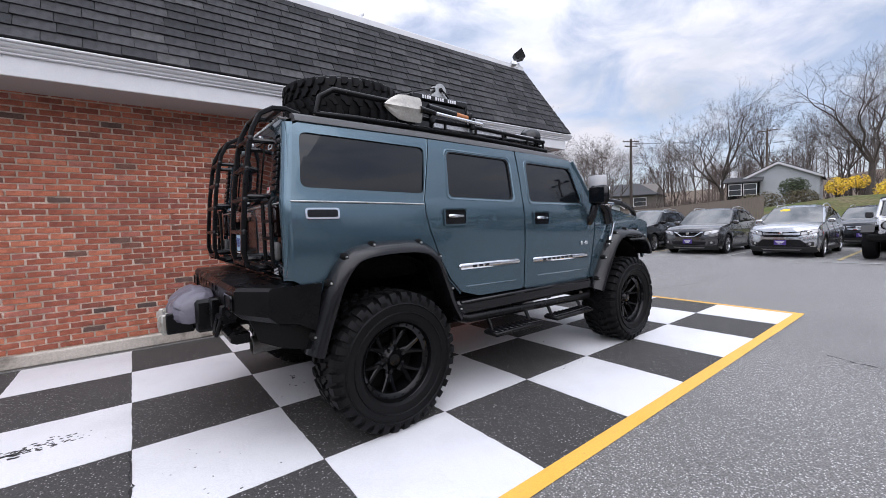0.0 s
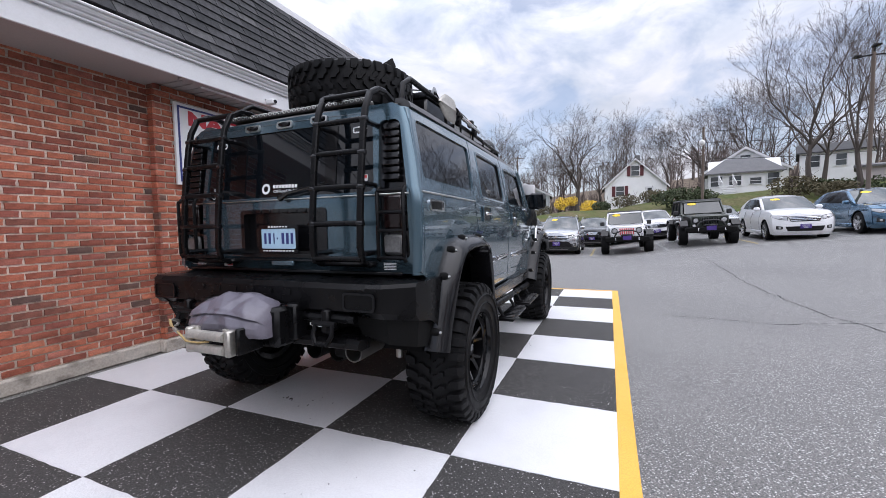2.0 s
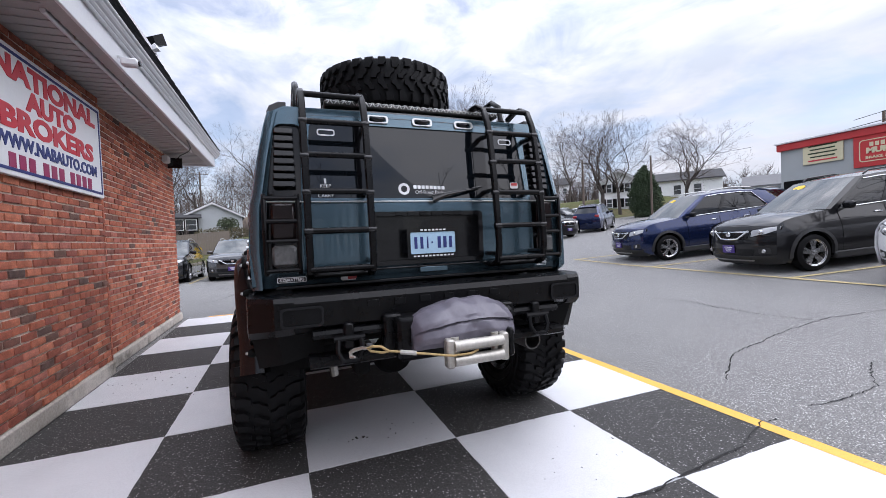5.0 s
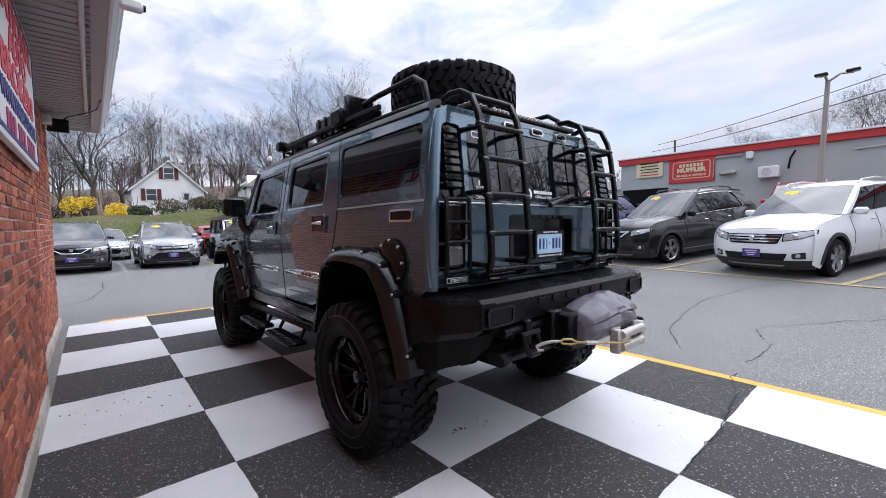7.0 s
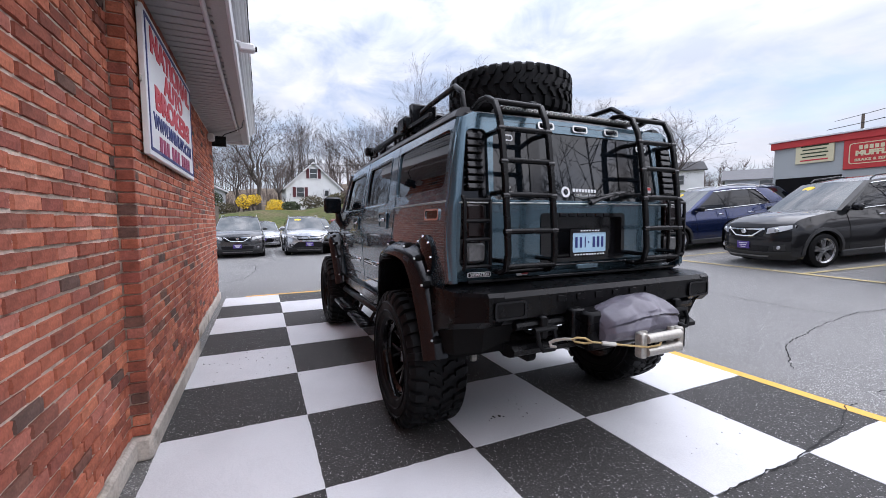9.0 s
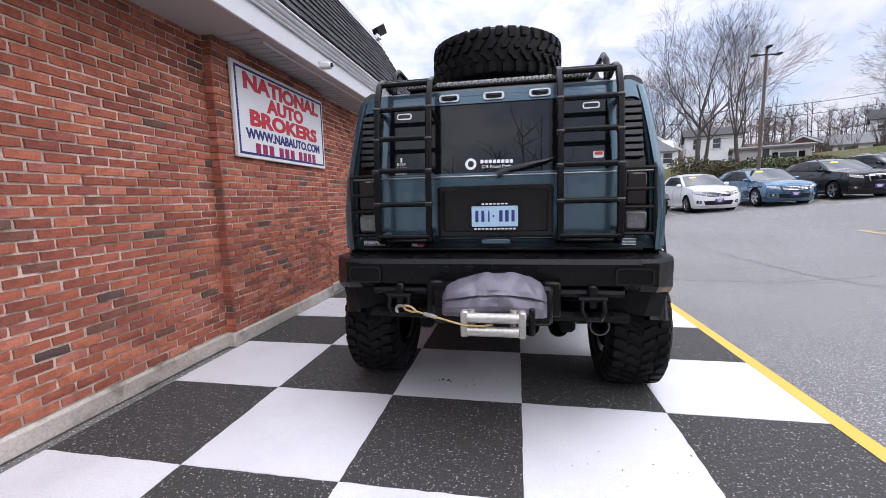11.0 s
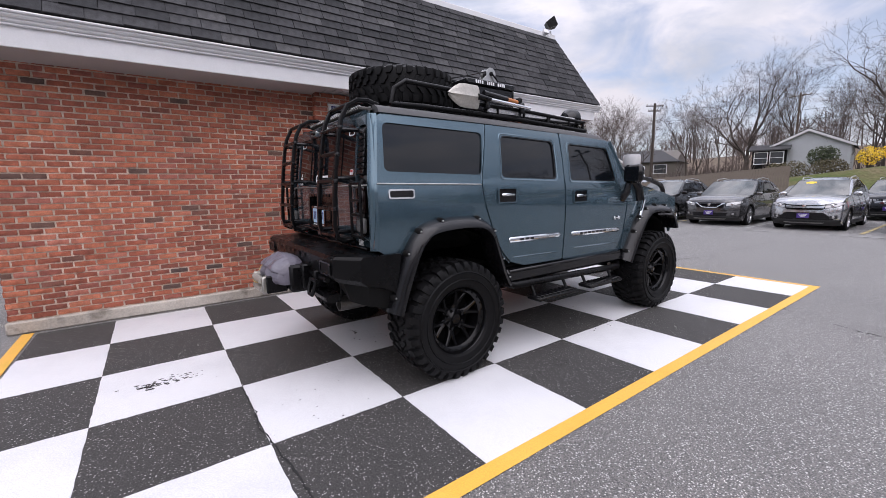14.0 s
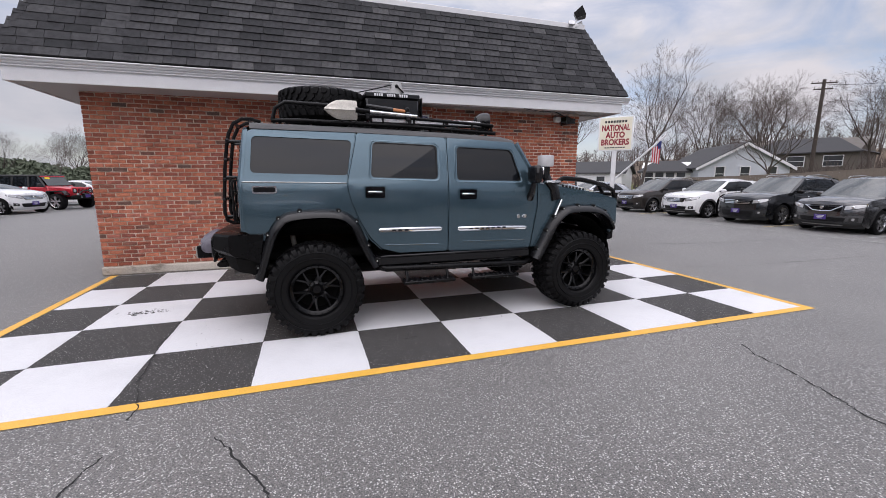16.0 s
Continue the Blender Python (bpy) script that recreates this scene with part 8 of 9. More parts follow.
def house(at, turn, w, d, h, rise, wall, roof_m, label, windows=(), door=None, chimney=False, gable_front=True, hipped=False, trim=None):
    """A timber house whose front looks along its own -y."""
    turn = math.degrees(math.atan2(at[1], at[0])) - 90 + turn      # fronts look back at the lot
    ob = thing("house", at, label, "house", turn=turn)
    m = Matrix.Translation(at) @ pose(0, 0, 0, 0, 0, turn)
    body = Geo().box((0, d / 2, h / 2 - 1.0), (w, d, h + 2.0))
    if gable_front:
        body.prism([(-w / 2, h), (w / 2, h), (0, h + rise)], "y", 0.0, d)
    else:
        body.prism([(0.0, h), (d, h), (d / 2, h + rise)], "x", -w / 2, w / 2)
    part("wall", body.moved(m), wall, ob)
    part("siding", boards(w, h, -0.004, m, rise if gable_front else 0.0), wall, ob)
    g = Geo()
    o = 0.35
    if gable_front:
        k = rise / (w / 2)
        for s in (-1, 1):
            g.add([(0, -o, h + rise + 0.02), (0, d + o, h + rise + 0.02), (s * (w / 2 + o), d + o, h - k * o + 0.02), (s * (w / 2 + o), -o, h - k * o + 0.02),
                   (0, -o, h + rise + 0.20), (0, d + o, h + rise + 0.20), (s * (w / 2 + o), d + o, h - k * o + 0.16), (s * (w / 2 + o), -o, h - k * o + 0.16)], [(0, 1, 2, 3), (4, 5, 6, 7), (0, 3, 7, 4), (1, 2, 6, 5), (2, 3, 7, 6), (0, 1, 5, 4)])
    else:
        k = rise / (d / 2)
        ins = w * 0.25 if hipped else -o
        for s in (0, 1):
            y0, y1 = (-o, d / 2) if s == 0 else (d + o, d / 2)
            za = h - k * o
            g.add([(-w / 2 - o, y0, za), (w / 2 + o, y0, za), (w / 2 - ins, y1, h + rise), (-w / 2 + ins, y1, h + rise), (-w / 2 - o, y0, za + 0.14), (w / 2 + o, y0, za + 0.14), (w / 2 - ins, y1, h + rise + 0.16), (-w / 2 + ins, y1, h + rise + 0.16)], [(0, 1, 2, 3), (4, 5, 6, 7), (0, 1, 5, 4), (2, 3, 7, 6), (1, 2, 6, 5), (0, 3, 7, 4)])
        if hipped:
            for s in (-1, 1):
                g.add([(s * (w / 2 + o), -o, h - k * o + 0.14), (s * (w / 2 + o), d + o, h - k * o + 0.14), (s * (w / 2 - ins), d / 2, h + rise + 0.16)], [(0, 1, 2)])
    rf = part("roof", g.moved(m), roof_m, ob)
    if gable_front:
        g = Geo()
        for s in (-1, 1):
            g.add([(0, -o - 0.02, h + rise - 0.12), (0, -o - 0.02, h + rise + 0.12), (s * (w / 2 + o), -o - 0.02, h - k * o + 0.12), (s * (w / 2 + o), -o - 0.02, h - k * o - 0.12), (0, -o + 0.03, h + rise - 0.12), (0, -o + 0.03, h + rise + 0.12), (s * (w / 2 + o), -o + 0.03, h - k * o + 0.12), (s * (w / 2 + o), -o + 0.03, h - k * o - 0.12)], [(0, 1, 2, 3), (4, 5, 6, 7), (0, 3, 7, 4), (1, 2, 6, 5), (2, 3, 7, 6), (0, 1, 5, 4)])
        part("barge_board", g.moved(m), trim or M["white_trim"], rf)
    if chimney:
        part("chimney", Geo().box((w * 0.08, d * 0.55, h + rise + 0.3), (0.7, 0.7, 1.8), 0.03).moved(m), M["roof_mid"], rf)
    for x, z, ww, hh, sh in windows:
        house_window(ob, m, x, z, ww, hh, sh)
    if door:
        dr = part("door", Geo().box((door, -0.06, 1.05), (0.95, 0.09, 2.1), 0.01).moved(m), M["white_trim"], ob)
        part("door_glass", Geo().box((door, -0.107, 1.5), (0.5, 0.01, 0.8)).moved(m), M["pane"], dr)
    return ob


house((59.0, -3.1, 3.9), 4, 7.5, 9.0, 2.3, 3.5, M["side_white"], M["roof_dark"], "white cape house with maroon shutters", ((-1.85, 0.95, 0.95, 1.3, True), (0.0, 3.6, 0.95, 1.3, True)), 1.75, True)
house((49.3, -12.7, 3.4), 4, 6.1, 3.2, 3.0, 1.3, M["side_white"], M["roof_mid"], "white hip-roofed front wing with a row of windows", ((-2.3, 1.5, 1.0, 1.0, False), (-0.7, 1.5, 1.0, 1.0, False), (1.0, 1.6, 0.9, 0.6, False), (2.4, 1.5, 0.9, 1.1, False)), gable_front=False, hipped=True)
house((52.8, -13.7, 3.5), 4, 7.4, 9.0, 3.3, 2.4, M["side_white"], M["roof_mid"], "white gabled house with a small attic window", ((0.0, 4.4, 0.9, 0.5, False), (-3.0, 1.2, 0.8, 1.3, False)))
house((57.7, 11.4, 3.4), -4, 6.8, 9.0, 2.0, 1.7, M["side_grey"], M["roof_dark"], "grey ranch house with a screened porch", ((1.6, 0.6, 1.2, 0.9, False),))
house((56.2, 14.3, 3.3), -4, 3.0, 3.0, 1.9, 0.5, M["under"], M["roof_dark"], "dark screened porch beside the ranch house", ((-0.7, 0.4, 1.1, 1.2, False), (0.7, 0.4, 1.1, 1.2, False)), gable_front=False)
house((38.1, 22.7, 0.6), 30, 7.2, 9.0, 2.1, 2.0, M["side_pale"], M["roof_dark"], "pale blue grey house with a dark roof", ((-1.9, 0.9, 0.7, 1.2, False), (0.1, 0.9, 0.7, 1.2, False), (2.2, 0.9, 0.7, 1.2, False)))
house((34.3, 27.4, 0.5), 4, 4.2, 4.0, 1.9, 0.9, M["side_white"], M["roof_dark"], "pale sun porch with a row of windows", ((-1.4, 0.8, 0.7, 1.0, False), (-0.5, 0.8, 0.7, 1.0, False), (0.4, 0.8, 0.7, 1.0, False), (1.3, 0.8, 0.7, 1.0, False)), gable_front=False, hipped=True)
house((61.4, 32.9, 1.0), -12, 12, 9, 4.0, 1.9, M["side_tan"], M["roof_dark"], "brown two-storey house among bare trees", ((-3.6, 2.3, 1.7, 1.2, False), (0.2, 2.3, 1.7, 1.2, False), (3.8, 2.3, 1.7, 1.2, False), (3.8, 0.2, 1.6, 1.2, False)), gable_front=False, hipped=True)
house((29.8, 33.2, 0.2), -10, 7, 6, 2.1, 1.1, M["side_white"], M["roof_dark"], "small white house behind the pole sign", ((-1.4, 0.7, 0.8, 1.0, False), (1.4, 0.7, 0.8, 1.0, False)), 0.0, gable_front=False)
house((40.7, -21.1, 3.4), 4, 5.6, 4, 2.0, 0.25, M["side_pink"], M["roof_mid"], "pale pink flat-roofed cabin with dark shutters", ((1.2, 0.6, 1.2, 0.9, "dark"),), -0.4, gable_front=False)
house((55.5, -22.6, 4.6), 4, 6.0, 7, 4.0, 1.2, M["side_white"], M["roof_dark"], "white two-storey house behind bare trees", ((-1.8, 2.4, 0.8, 1.2, False), (0.3, 2.4, 0.8, 1.2, False), (2.0, 0.6, 0.8, 1.2, False)), gable_front=False)
house((60.0, -41.1, 5.6), 2, 7.6, 6, 1.7, 1.4, M["side_white"], M["roof_mid"], "white ranch house with a grey roof", ((-2.6, 0.5, 1.0, 0.9, False), (-0.4, 0.5, 1.3, 0.9, False), (2.2, 0.5, 1.3, 0.9, False)), gable_front=False)
house((61.5, -36.0, 5.9), 5, 3.8, 5, 1.8, 1.0, M["side_brick"], M["roof_dark"], "small brown-red house on the rising street", ((-0.8, 0.7, 0.6, 0.8, False), (0.9, 0.7, 0.6, 0.8, False)))
house((33.9, -32.8, 3.7), 4, 3.6, 6, 3.4, 1.1, M["side_white"], M["roof_dark"], "white two-storey house with dark shutters", ((-1.0, 2.1, 0.5, 0.9, "dark"), (0.9, 2.1, 0.5, 0.9, "dark"), (-1.0, 0.4, 0.5, 0.9, "dark"), (0.9, 0.4, 0.5, 0.9, "dark")))
house((36.6, -46.4, 5.0), 2, 9.0, 7, 2.8, 1.3, M["side_white"], M["roof_dark"], "long white house with a dark roof", ((-2.8, 0.9, 0.8, 1.2, False), (-0.5, 0.9, 0.8, 1.2, False), (1.8, 0.9, 0.8, 1.2, False)), gable_front=False)
house((24.0, -52.0, 3.6), 5, 14, 8, 2.4, 1.4, M["side_pale"], M["roof_mid"], "long low pale building with a grey roof", ((-3, 1.0, 1.2, 1.2, False), (0, 1.0, 1.2, 1.2, False), (3, 1.0, 1.2, 1.2, False)), gable_front=False)
house((82.0, -62.0, 10.2), 2, 6.0, 6, 3.4, 1.8, M["side_white"], M["roof_dark"], "white house high on the wooded hill", ((-1.6, 1.0, 0.9, 1.3, False), (1.2, 1.0, 0.9, 1.3, False)), gable_front=False)
house((80.6, -66.9, 10.0), 2, 5.6, 6, 2.8, 1.4, M["side_pale"], M["roof_mid"], "pale house high on the wooded hill", ((-1.4, 1.0, 0.9, 1.2, False), (1.2, 1.0, 0.9, 1.2, False)), gable_front=False)

# grey workshop across the lot
WSY, WST = -16.6, 4.62
work = thing("workshop", (-12.0, WSY - 6, 1.0), "long grey workshop with a red band along the roof", "building")
part("wall", Geo().box((-13.0, WSY - 6, 2.2), (44.0, 12, 4.6)), M["shop_grey"], work)
part("roof_band", Geo().box((-13.0, WSY - 5.98, WST - 0.12), (44.2, 12.2, 0.28), 0.02), M["shop_red"], work, "red painted band")
part("roof_edge", Geo().box((-13.0, WSY - 5.96, WST + 0.05), (44.3, 12.3, 0.07), 0.01), M["white_trim"], work, "white roof edge")
part("loading_door", Geo().box((7.8, WSY + 0.01, 2.45), (2.2, 0.04, 1.3), 0.01), M["under"], work)
sg = part("sign_board", Geo().box((5.74, WSY + 0.04, 3.82), (1.86, 0.06, 1.12), 0.01), M["shop_red"], work, "red sign with a pale muffler shape")
out = rounded([(4.97, 3.44), (6.51, 3.44), (6.51, 4.22), (4.97, 4.22)], 0.12)
inn = rounded([(5.0, 3.47), (6.48, 3.47), (6.48, 4.19), (5.0, 4.19)], 0.10)
part("outline", panel(out, [inn], lambda u, v, d: (u, WSY + 0.078 - d, v), 0.01), M["cream"], sg)
face_s = lambda x, z: Matrix.Translation((x, WSY + 0.075, z)) @ pose(0, 0, 0, 90, 0, 180)
lettering("lettering", "MUFFLER", 0.25, M["cream"], face_s(5.74, 3.82), sg, width=1.2, bold=0.016)
for k in range(7):
    part("word_bar", Geo().box((5.31 + k * 0.145, WSY + 0.075, 4.04), (0.105, 0.012, 0.15), 0.004), M["cream"], sg)
lettering("lettering", "BRAKE & SERVICE", 0.13, M["cream"], face_s(5.74, 3.58), sg, width=1.2, bold=0.004)
bd = part("notice_board", Geo().box((7.58, WSY + 0.04, 4.05), (1.25, 0.05, 0.80), 0.01), M["cream"], work, "cream board with rows of dark bars")
for k in range(5):
    part("word_bar", Geo().box((7.58, WSY + 0.07, 4.33 - k * 0.14), (0.9 - 0.12 * (k % 2), 0.006, 0.05)), M["sign_red"] if k == 4 else M["evergreen"], bd)
acu = part("air_unit", Geo().box((2.88, WSY + 0.2, 3.42), (0.68, 0.30, 0.46), 0.03), M["white_trim"], work, "white outdoor air unit")
for r0 in (0.06, 0.10, 0.14):
    part("fan_ring", Geo().lathe([(r0, 0.0), (r0 + 0.01, 0.01), (r0 + 0.015, 0.0)], (2.95, WSY + 0.353, 3.42), "y", 20), M["grey_trim"], acu)
part("conduit", Geo().tube([(2.3, WSY + 0.1, 3.5), (2.25, WSY + 0.1, 3.9), (2.1, WSY + 0.1, 4.2)], 0.035, 8), M["under"], work)
part("conduit", Geo().tube([(4.85, WSY + 0.06, 3.4), (4.85, WSY + 0.06, 4.15), (4.75, WSY + 0.06, 4.25), (3.8, WSY + 0.06, 4.25)], 0.03, 8), M["dull_alloy"], work)
part("junction_box", Geo().box((3.55, WSY + 0.08, 4.2), (0.26, 0.16, 0.3), 0.02), M["white_trim"], work)
part("lamp_hood", Geo().box((4.3, WSY + 0.12, 3.55), (0.6, 0.22, 0.14), 0.03), M["dull_alloy"], work)
part("conduit", Geo().tube([(0.5, WSY + 0.05, 4.0), (-1.4, WSY + 0.05, 4.08)], 0.025, 6), M["dull_alloy"], work)


# poles and wires
def pole(at, h, r, material, label, arms=(), lean=0.0, name="utility_pole"):
    ob = thing(name, at, label, "pole")
    x, y, z = at
    part("shaft", Geo().tube([(x, y, z - 0.5), (x + lean * 0.5, y, z + h * 0.5), (x + lean, y, z + h)], [r, r * 0.85, r * 0.7], 10), material, ob)
    for dz, half, ang in arms:
        d = Vector((math.cos(radians(ang)), math.sin(radians(ang)), 0)) * half
        c = Vector((x + lean, y, z + h - dz))
        part("cross_arm", Geo().tube([c - d, c + d], 0.06, 6), material, ob)
        for f in (-0.9, -0.45, 0.45, 0.9):
            part("insulator", Geo().tube([c + d * f, c + d * f + Vector((0, 0, 0.2))], 0.035, 6), M["dull_alloy"], ob)
    return ob


def lamp_heads(ob, at, offsets, material, k=1.0):
    x, y, z = at
    for dx, dy, dz in offsets:
        part("arm", Geo().tube([(x, y, z), (x + dx * 0.5, y + dy * 0.5, z + dz + 0.05), (x + dx, y + dy, z + dz)], 0.035, 6), material, ob)
        part("lamp_head", Geo().box((x + dx, y + dy, z + dz + 0.05), (0.5 * k, 0.38 * k, 0.14 * k), 0.03), M["black_trim"], ob)


pole((47.6, 23.0, 0.8), 10.0, 0.19, M["dark_pole"], "tall dark timber utility pole with two cross arms", ((0.3, 1.0, -35), (0.85, 0.75, -35)))
p = pole((28.6, -5.35, 1.6), 5.6, 0.085, M["wood_pole"], "timber street pole with a pale lamp", ())
part("lamp_head", Geo().box((28.45, -5.25, 6.2), (0.3, 0.3, 0.36), 0.1), M["soffit"], p)
p = pole((19.8, -9.3, 0.9), 7.0, 0.085, M["wood_pole"], "brown lot light pole with three lamp heads", (), name="light_pole")
lamp_heads(p, (19.8, -9.3, 7.6), ((0.0, 0.5, -0.05), (0.0, -0.5, -0.05), (-0.15, 0.0, 0.25)), M["black_trim"], 0.6)
p = pole((1.0, -12.6, 0.9), 4.75, 0.085, M["pale_pole"], "leaning pale wooden light pole with two lamps", (), -0.12, name="light_pole")
lamp_heads(p, (0.88, -12.6, 5.6), ((0.12, 0.3, 0.12), (-0.55, 0.2, 0.10)), M["dull_alloy"], 0.62)
pole((29.3, -23.8, 2.0), 6.2, 0.12, M["wood_pole"], "timber street pole by the far row")
pole((24.0, -26.5, 2.0), 5.6, 0.10, M["wood_pole"], "thin timber street pole")
pole((12.5, -34.0, 2.5), 6.0, 0.12, M["wood_pole"], "far timber street pole")
pole((60.0, 13.0, 2.5), 9.0, 0.14, M["wood_pole"], "timber pole beside the grey house", ((0.3, 1.0, 90),))


def wire(a, b, sag, r=0.018):
    a, b = Vector(a), Vector(b)
    ob = part("overhead_wire", Geo().tube([a.lerp(b, k / 12) - Vector((0, 0, sag * 4 * (k / 12) * (1 - k / 12))) for k in range(13)], r, 4), M["wire"])
    tagged(ob, "thin black overhead cable between poles", "cable", "overhead cables")


wire((47.6, 23.0, 8.8), (28.7, -5.4, 5.6), 0.5, 0.014)
wire((47.6, 23.0, 7.9), (28.7, -5.4, 5.1), 0.5, 0.014)
wire((28.6, -5.5, 6.9), (29.3, -23.8, 7.9), 0.5)
wire((28.6, -5.5, 6.2), (29.3, -23.8, 7.2), 0.5)
wire((28.6, -5.5, 5.2), (29.3, -23.8, 6.0), 0.5)
wire((29.3, -23.8, 7.9), (24.0, -40.0, 9.0), 0.4)
wire((-14.0, -14.0, 9.8), (14.0, -34.0, 8.3), 0.8, 0.022)
wire((-14.0, -13.0, 8.6), (14.0, -33.0, 7.6), 0.8, 0.026)
wire((47.6, 23.0, 10.3), (60.0, 13.0, 11.0), 0.4)

# pole sign and flag near the street
ps = thing("pole_sign", (17.2, 14.9, 0), "cream pole sign with red lettering", "sign", turn=-48)
msg = Matrix.Translation((17.2, 14.9, 0)) @ pose(0, 0, 0, 0, 0, -48)
part("post", Geo().box((0, 0.05, 1.6), (0.22, 0.22, 3.4), 0.02).moved(msg), M["white_trim"], ps)
part("board", Geo().box((0, 0, 4.0), (1.72, 0.16, 1.75), 0.02).moved(msg), M["sign_white"], ps)
part("panel", Geo().box((0, -0.085, 4.0), (1.58, 0.01, 1.64), 0.004).moved(msg), M["sign_cream"], ps)
for txt, z, w in (("NATIONAL", 4.29, 1.38), ("AUTO", 3.92, 0.95), ("BROKERS", 3.55, 1.38)):
    lettering("lettering", txt, 0.42, M["sign_crimson"], msg @ Matrix.Translation((0, -0.095, z)) @ pose(0, 0, 0, 90, 0, 0), ps, width=w, bold=0.016)
for k in range(8):
    part("word_bar", Geo().box((-0.5 + k * 0.14, -0.095, 4.62), (0.10, 0.006, 0.12)).moved(msg), M["cladding"], ps)
    part("word_bar", Geo().box((-0.45 + k * 0.13, -0.095, 3.28), (0.09, 0.006, 0.06)).moved(msg), M["cladding"], ps)
flag = thing("flag_pole", (18.6, 16.0, 1.3), "slanted white pole with a striped flag", "flag")
fa, fb = Vector((18.6, 16.2, 1.7)), Vector((20.4, 14.6, 4.05))
part("staff", Geo().tube([fa - Vector((0.5, -0.45, 0.65)), fb], 0.05, 8), M["white_trim"], flag)
for k in range(7):
    a = fa.lerp(fb, 0.86)
    part("stripe", Geo().box((a.x + 0.03 - 0.02 * k, a.y - 0.05 + 0.06 * k, a.z - 0.75), (0.02, 0.06, 1.0 - 0.03 * k), 0.004), M["sign_red"] if k % 2 == 0 else M["sign_white"], flag)
part("canton", Geo().box((fb.x - 0.25, fb.y + 0.22, fb.z - 0.55), (0.03, 0.3, 0.42), 0.004), M["sign_navy"], flag)

# timber fence and bank wall behind the facing row
fence = tagged(new("fence"), "weathered timber fence along the far edge of the lot", "fence", kind="structure")
fm = Geo().box((0, 0, 0.9), (0.16, 0.02, 1.8), 0.004).mesh("board", None)
for k in range(110):
    t = k / 109
    x, y = 31.0 + 3.2 * t, 25.0 - 18.0 * t
    ob = part("board", fm, M["fence_wood"], fence)
    ob.matrix_basis = pose(x, y, ground_z(x, y) - 0.1, 0, 0, -80)
g = Geo()
for k in range(24):
    t = k / 23
    g.box((30.2 + t, 6.0 - 30 * t, ground_z(30.2 + t, 6.0 - 30 * t) + 0.1), (0.5, 1.35, 0.7), 0.05)
tagged(part("bank_wall", g, M["concrete"]), "low stone wall below the turf bank", "wall", kind="structure")


# trees: tapered trunk, forked limbs, fine twigs
def tree_mesh(seed, h, spread=1.0, up=0.12, trunk=0.017, fork=0.34, limbs=5, lean=0.0, bend=0.16):
    """A bare broadleaf tree: a short trunk, rising limbs that fork again and again, and a round crown of fine twigs."""
    rnd = random.Random(seed)
    wood, fine = Geo(), Geo()
    LEN = (fork, 0.30, 0.215, 0.15, 0.10, 0.062, 0.038)
    KIDS = (limbs, 4, 3, 3, 3, 3)
    SEG = (3, 4, 4, 3, 2, 2, 1)

    def grow(p, d, r, lev):
        n = SEG[lev]
        length = h * LEN[lev] * rnd.uniform(0.75, 1.2)
        pts, rs, q, dd = [p], [r], p, d
        wob = 0.05 if lev == 0 else bend
        for k in range(n):
            dd = (dd + Vector((rnd.gauss(0, wob), rnd.gauss(0, wob), rnd.gauss(up * (1.0 if 0 < lev < 4 else 0.3), 0.06)))).normalized()
            q = q + dd * length / n
            pts.append(q)
            rs.append(r * (1 - 0.40 * (k + 1) / n))
        (wood if lev < 3 else fine).tube(pts, rs, 7 if lev == 0 else 5 if lev < 3 else 3, caps=False)
        if lev == 6:
            return
        kids = KIDS[lev] + (rnd.random() < 0.35)
        for k in range(kids):
            # the last two carry the axis on as a fork, the others leave it on the way
            t = 1.0 if k >= kids - 2 else (rnd.uniform(0.72, 1.0) if lev == 0 else rnd.uniform(0.25, 0.9))
            i = min(int(t * n), n - 1)
            base = pts[i].lerp(pts[i + 1], t * n - i)
            ax = (pts[i + 1] - pts[i]).normalized()
            a = 2 * math.pi * k / kids * 1.0 + rnd.uniform(-0.5, 0.5) if lev == 0 else rnd.uniform(0, 2 * math.pi)
            side = Matrix.Rotation(a, 3, ax) @ ax.orthogonal().normalized()
            ang = spread * (rnd.uniform(0.30, 0.72) if lev == 0 else rnd.uniform(0.22, 0.55) if t == 1.0 else rnd.uniform(0.5, 0.95))
            nd = (ax * math.cos(ang) + side * math.sin(ang)).normalized()
            grow(base, nd, max(rs[i + 1] * rnd.uniform(0.62, 0.80) if t == 1.0 else rs[i] * rnd.uniform(0.40, 0.6), 0.0065), lev + 1)

    grow(Vector((0, 0, -0.4)), Vector((lean + rnd.uniform(-0.05, 0.05), rnd.uniform(-0.05, 0.05), 1)).normalized(), h * trunk, 0)
    # the crown's top is brought to the full height
    k = h / max(q[2] for q in fine.v)
    for g in (wood, fine):
        g.v = [(x * k, y * k, z * k) for x, y, z in g.v]
    a, b = wood.mesh("trunk", None, False), fine.mesh("branches", None, False)
    a.materials.append(M["bark"])
    b.materials.append(M["twig"])
    return a, b


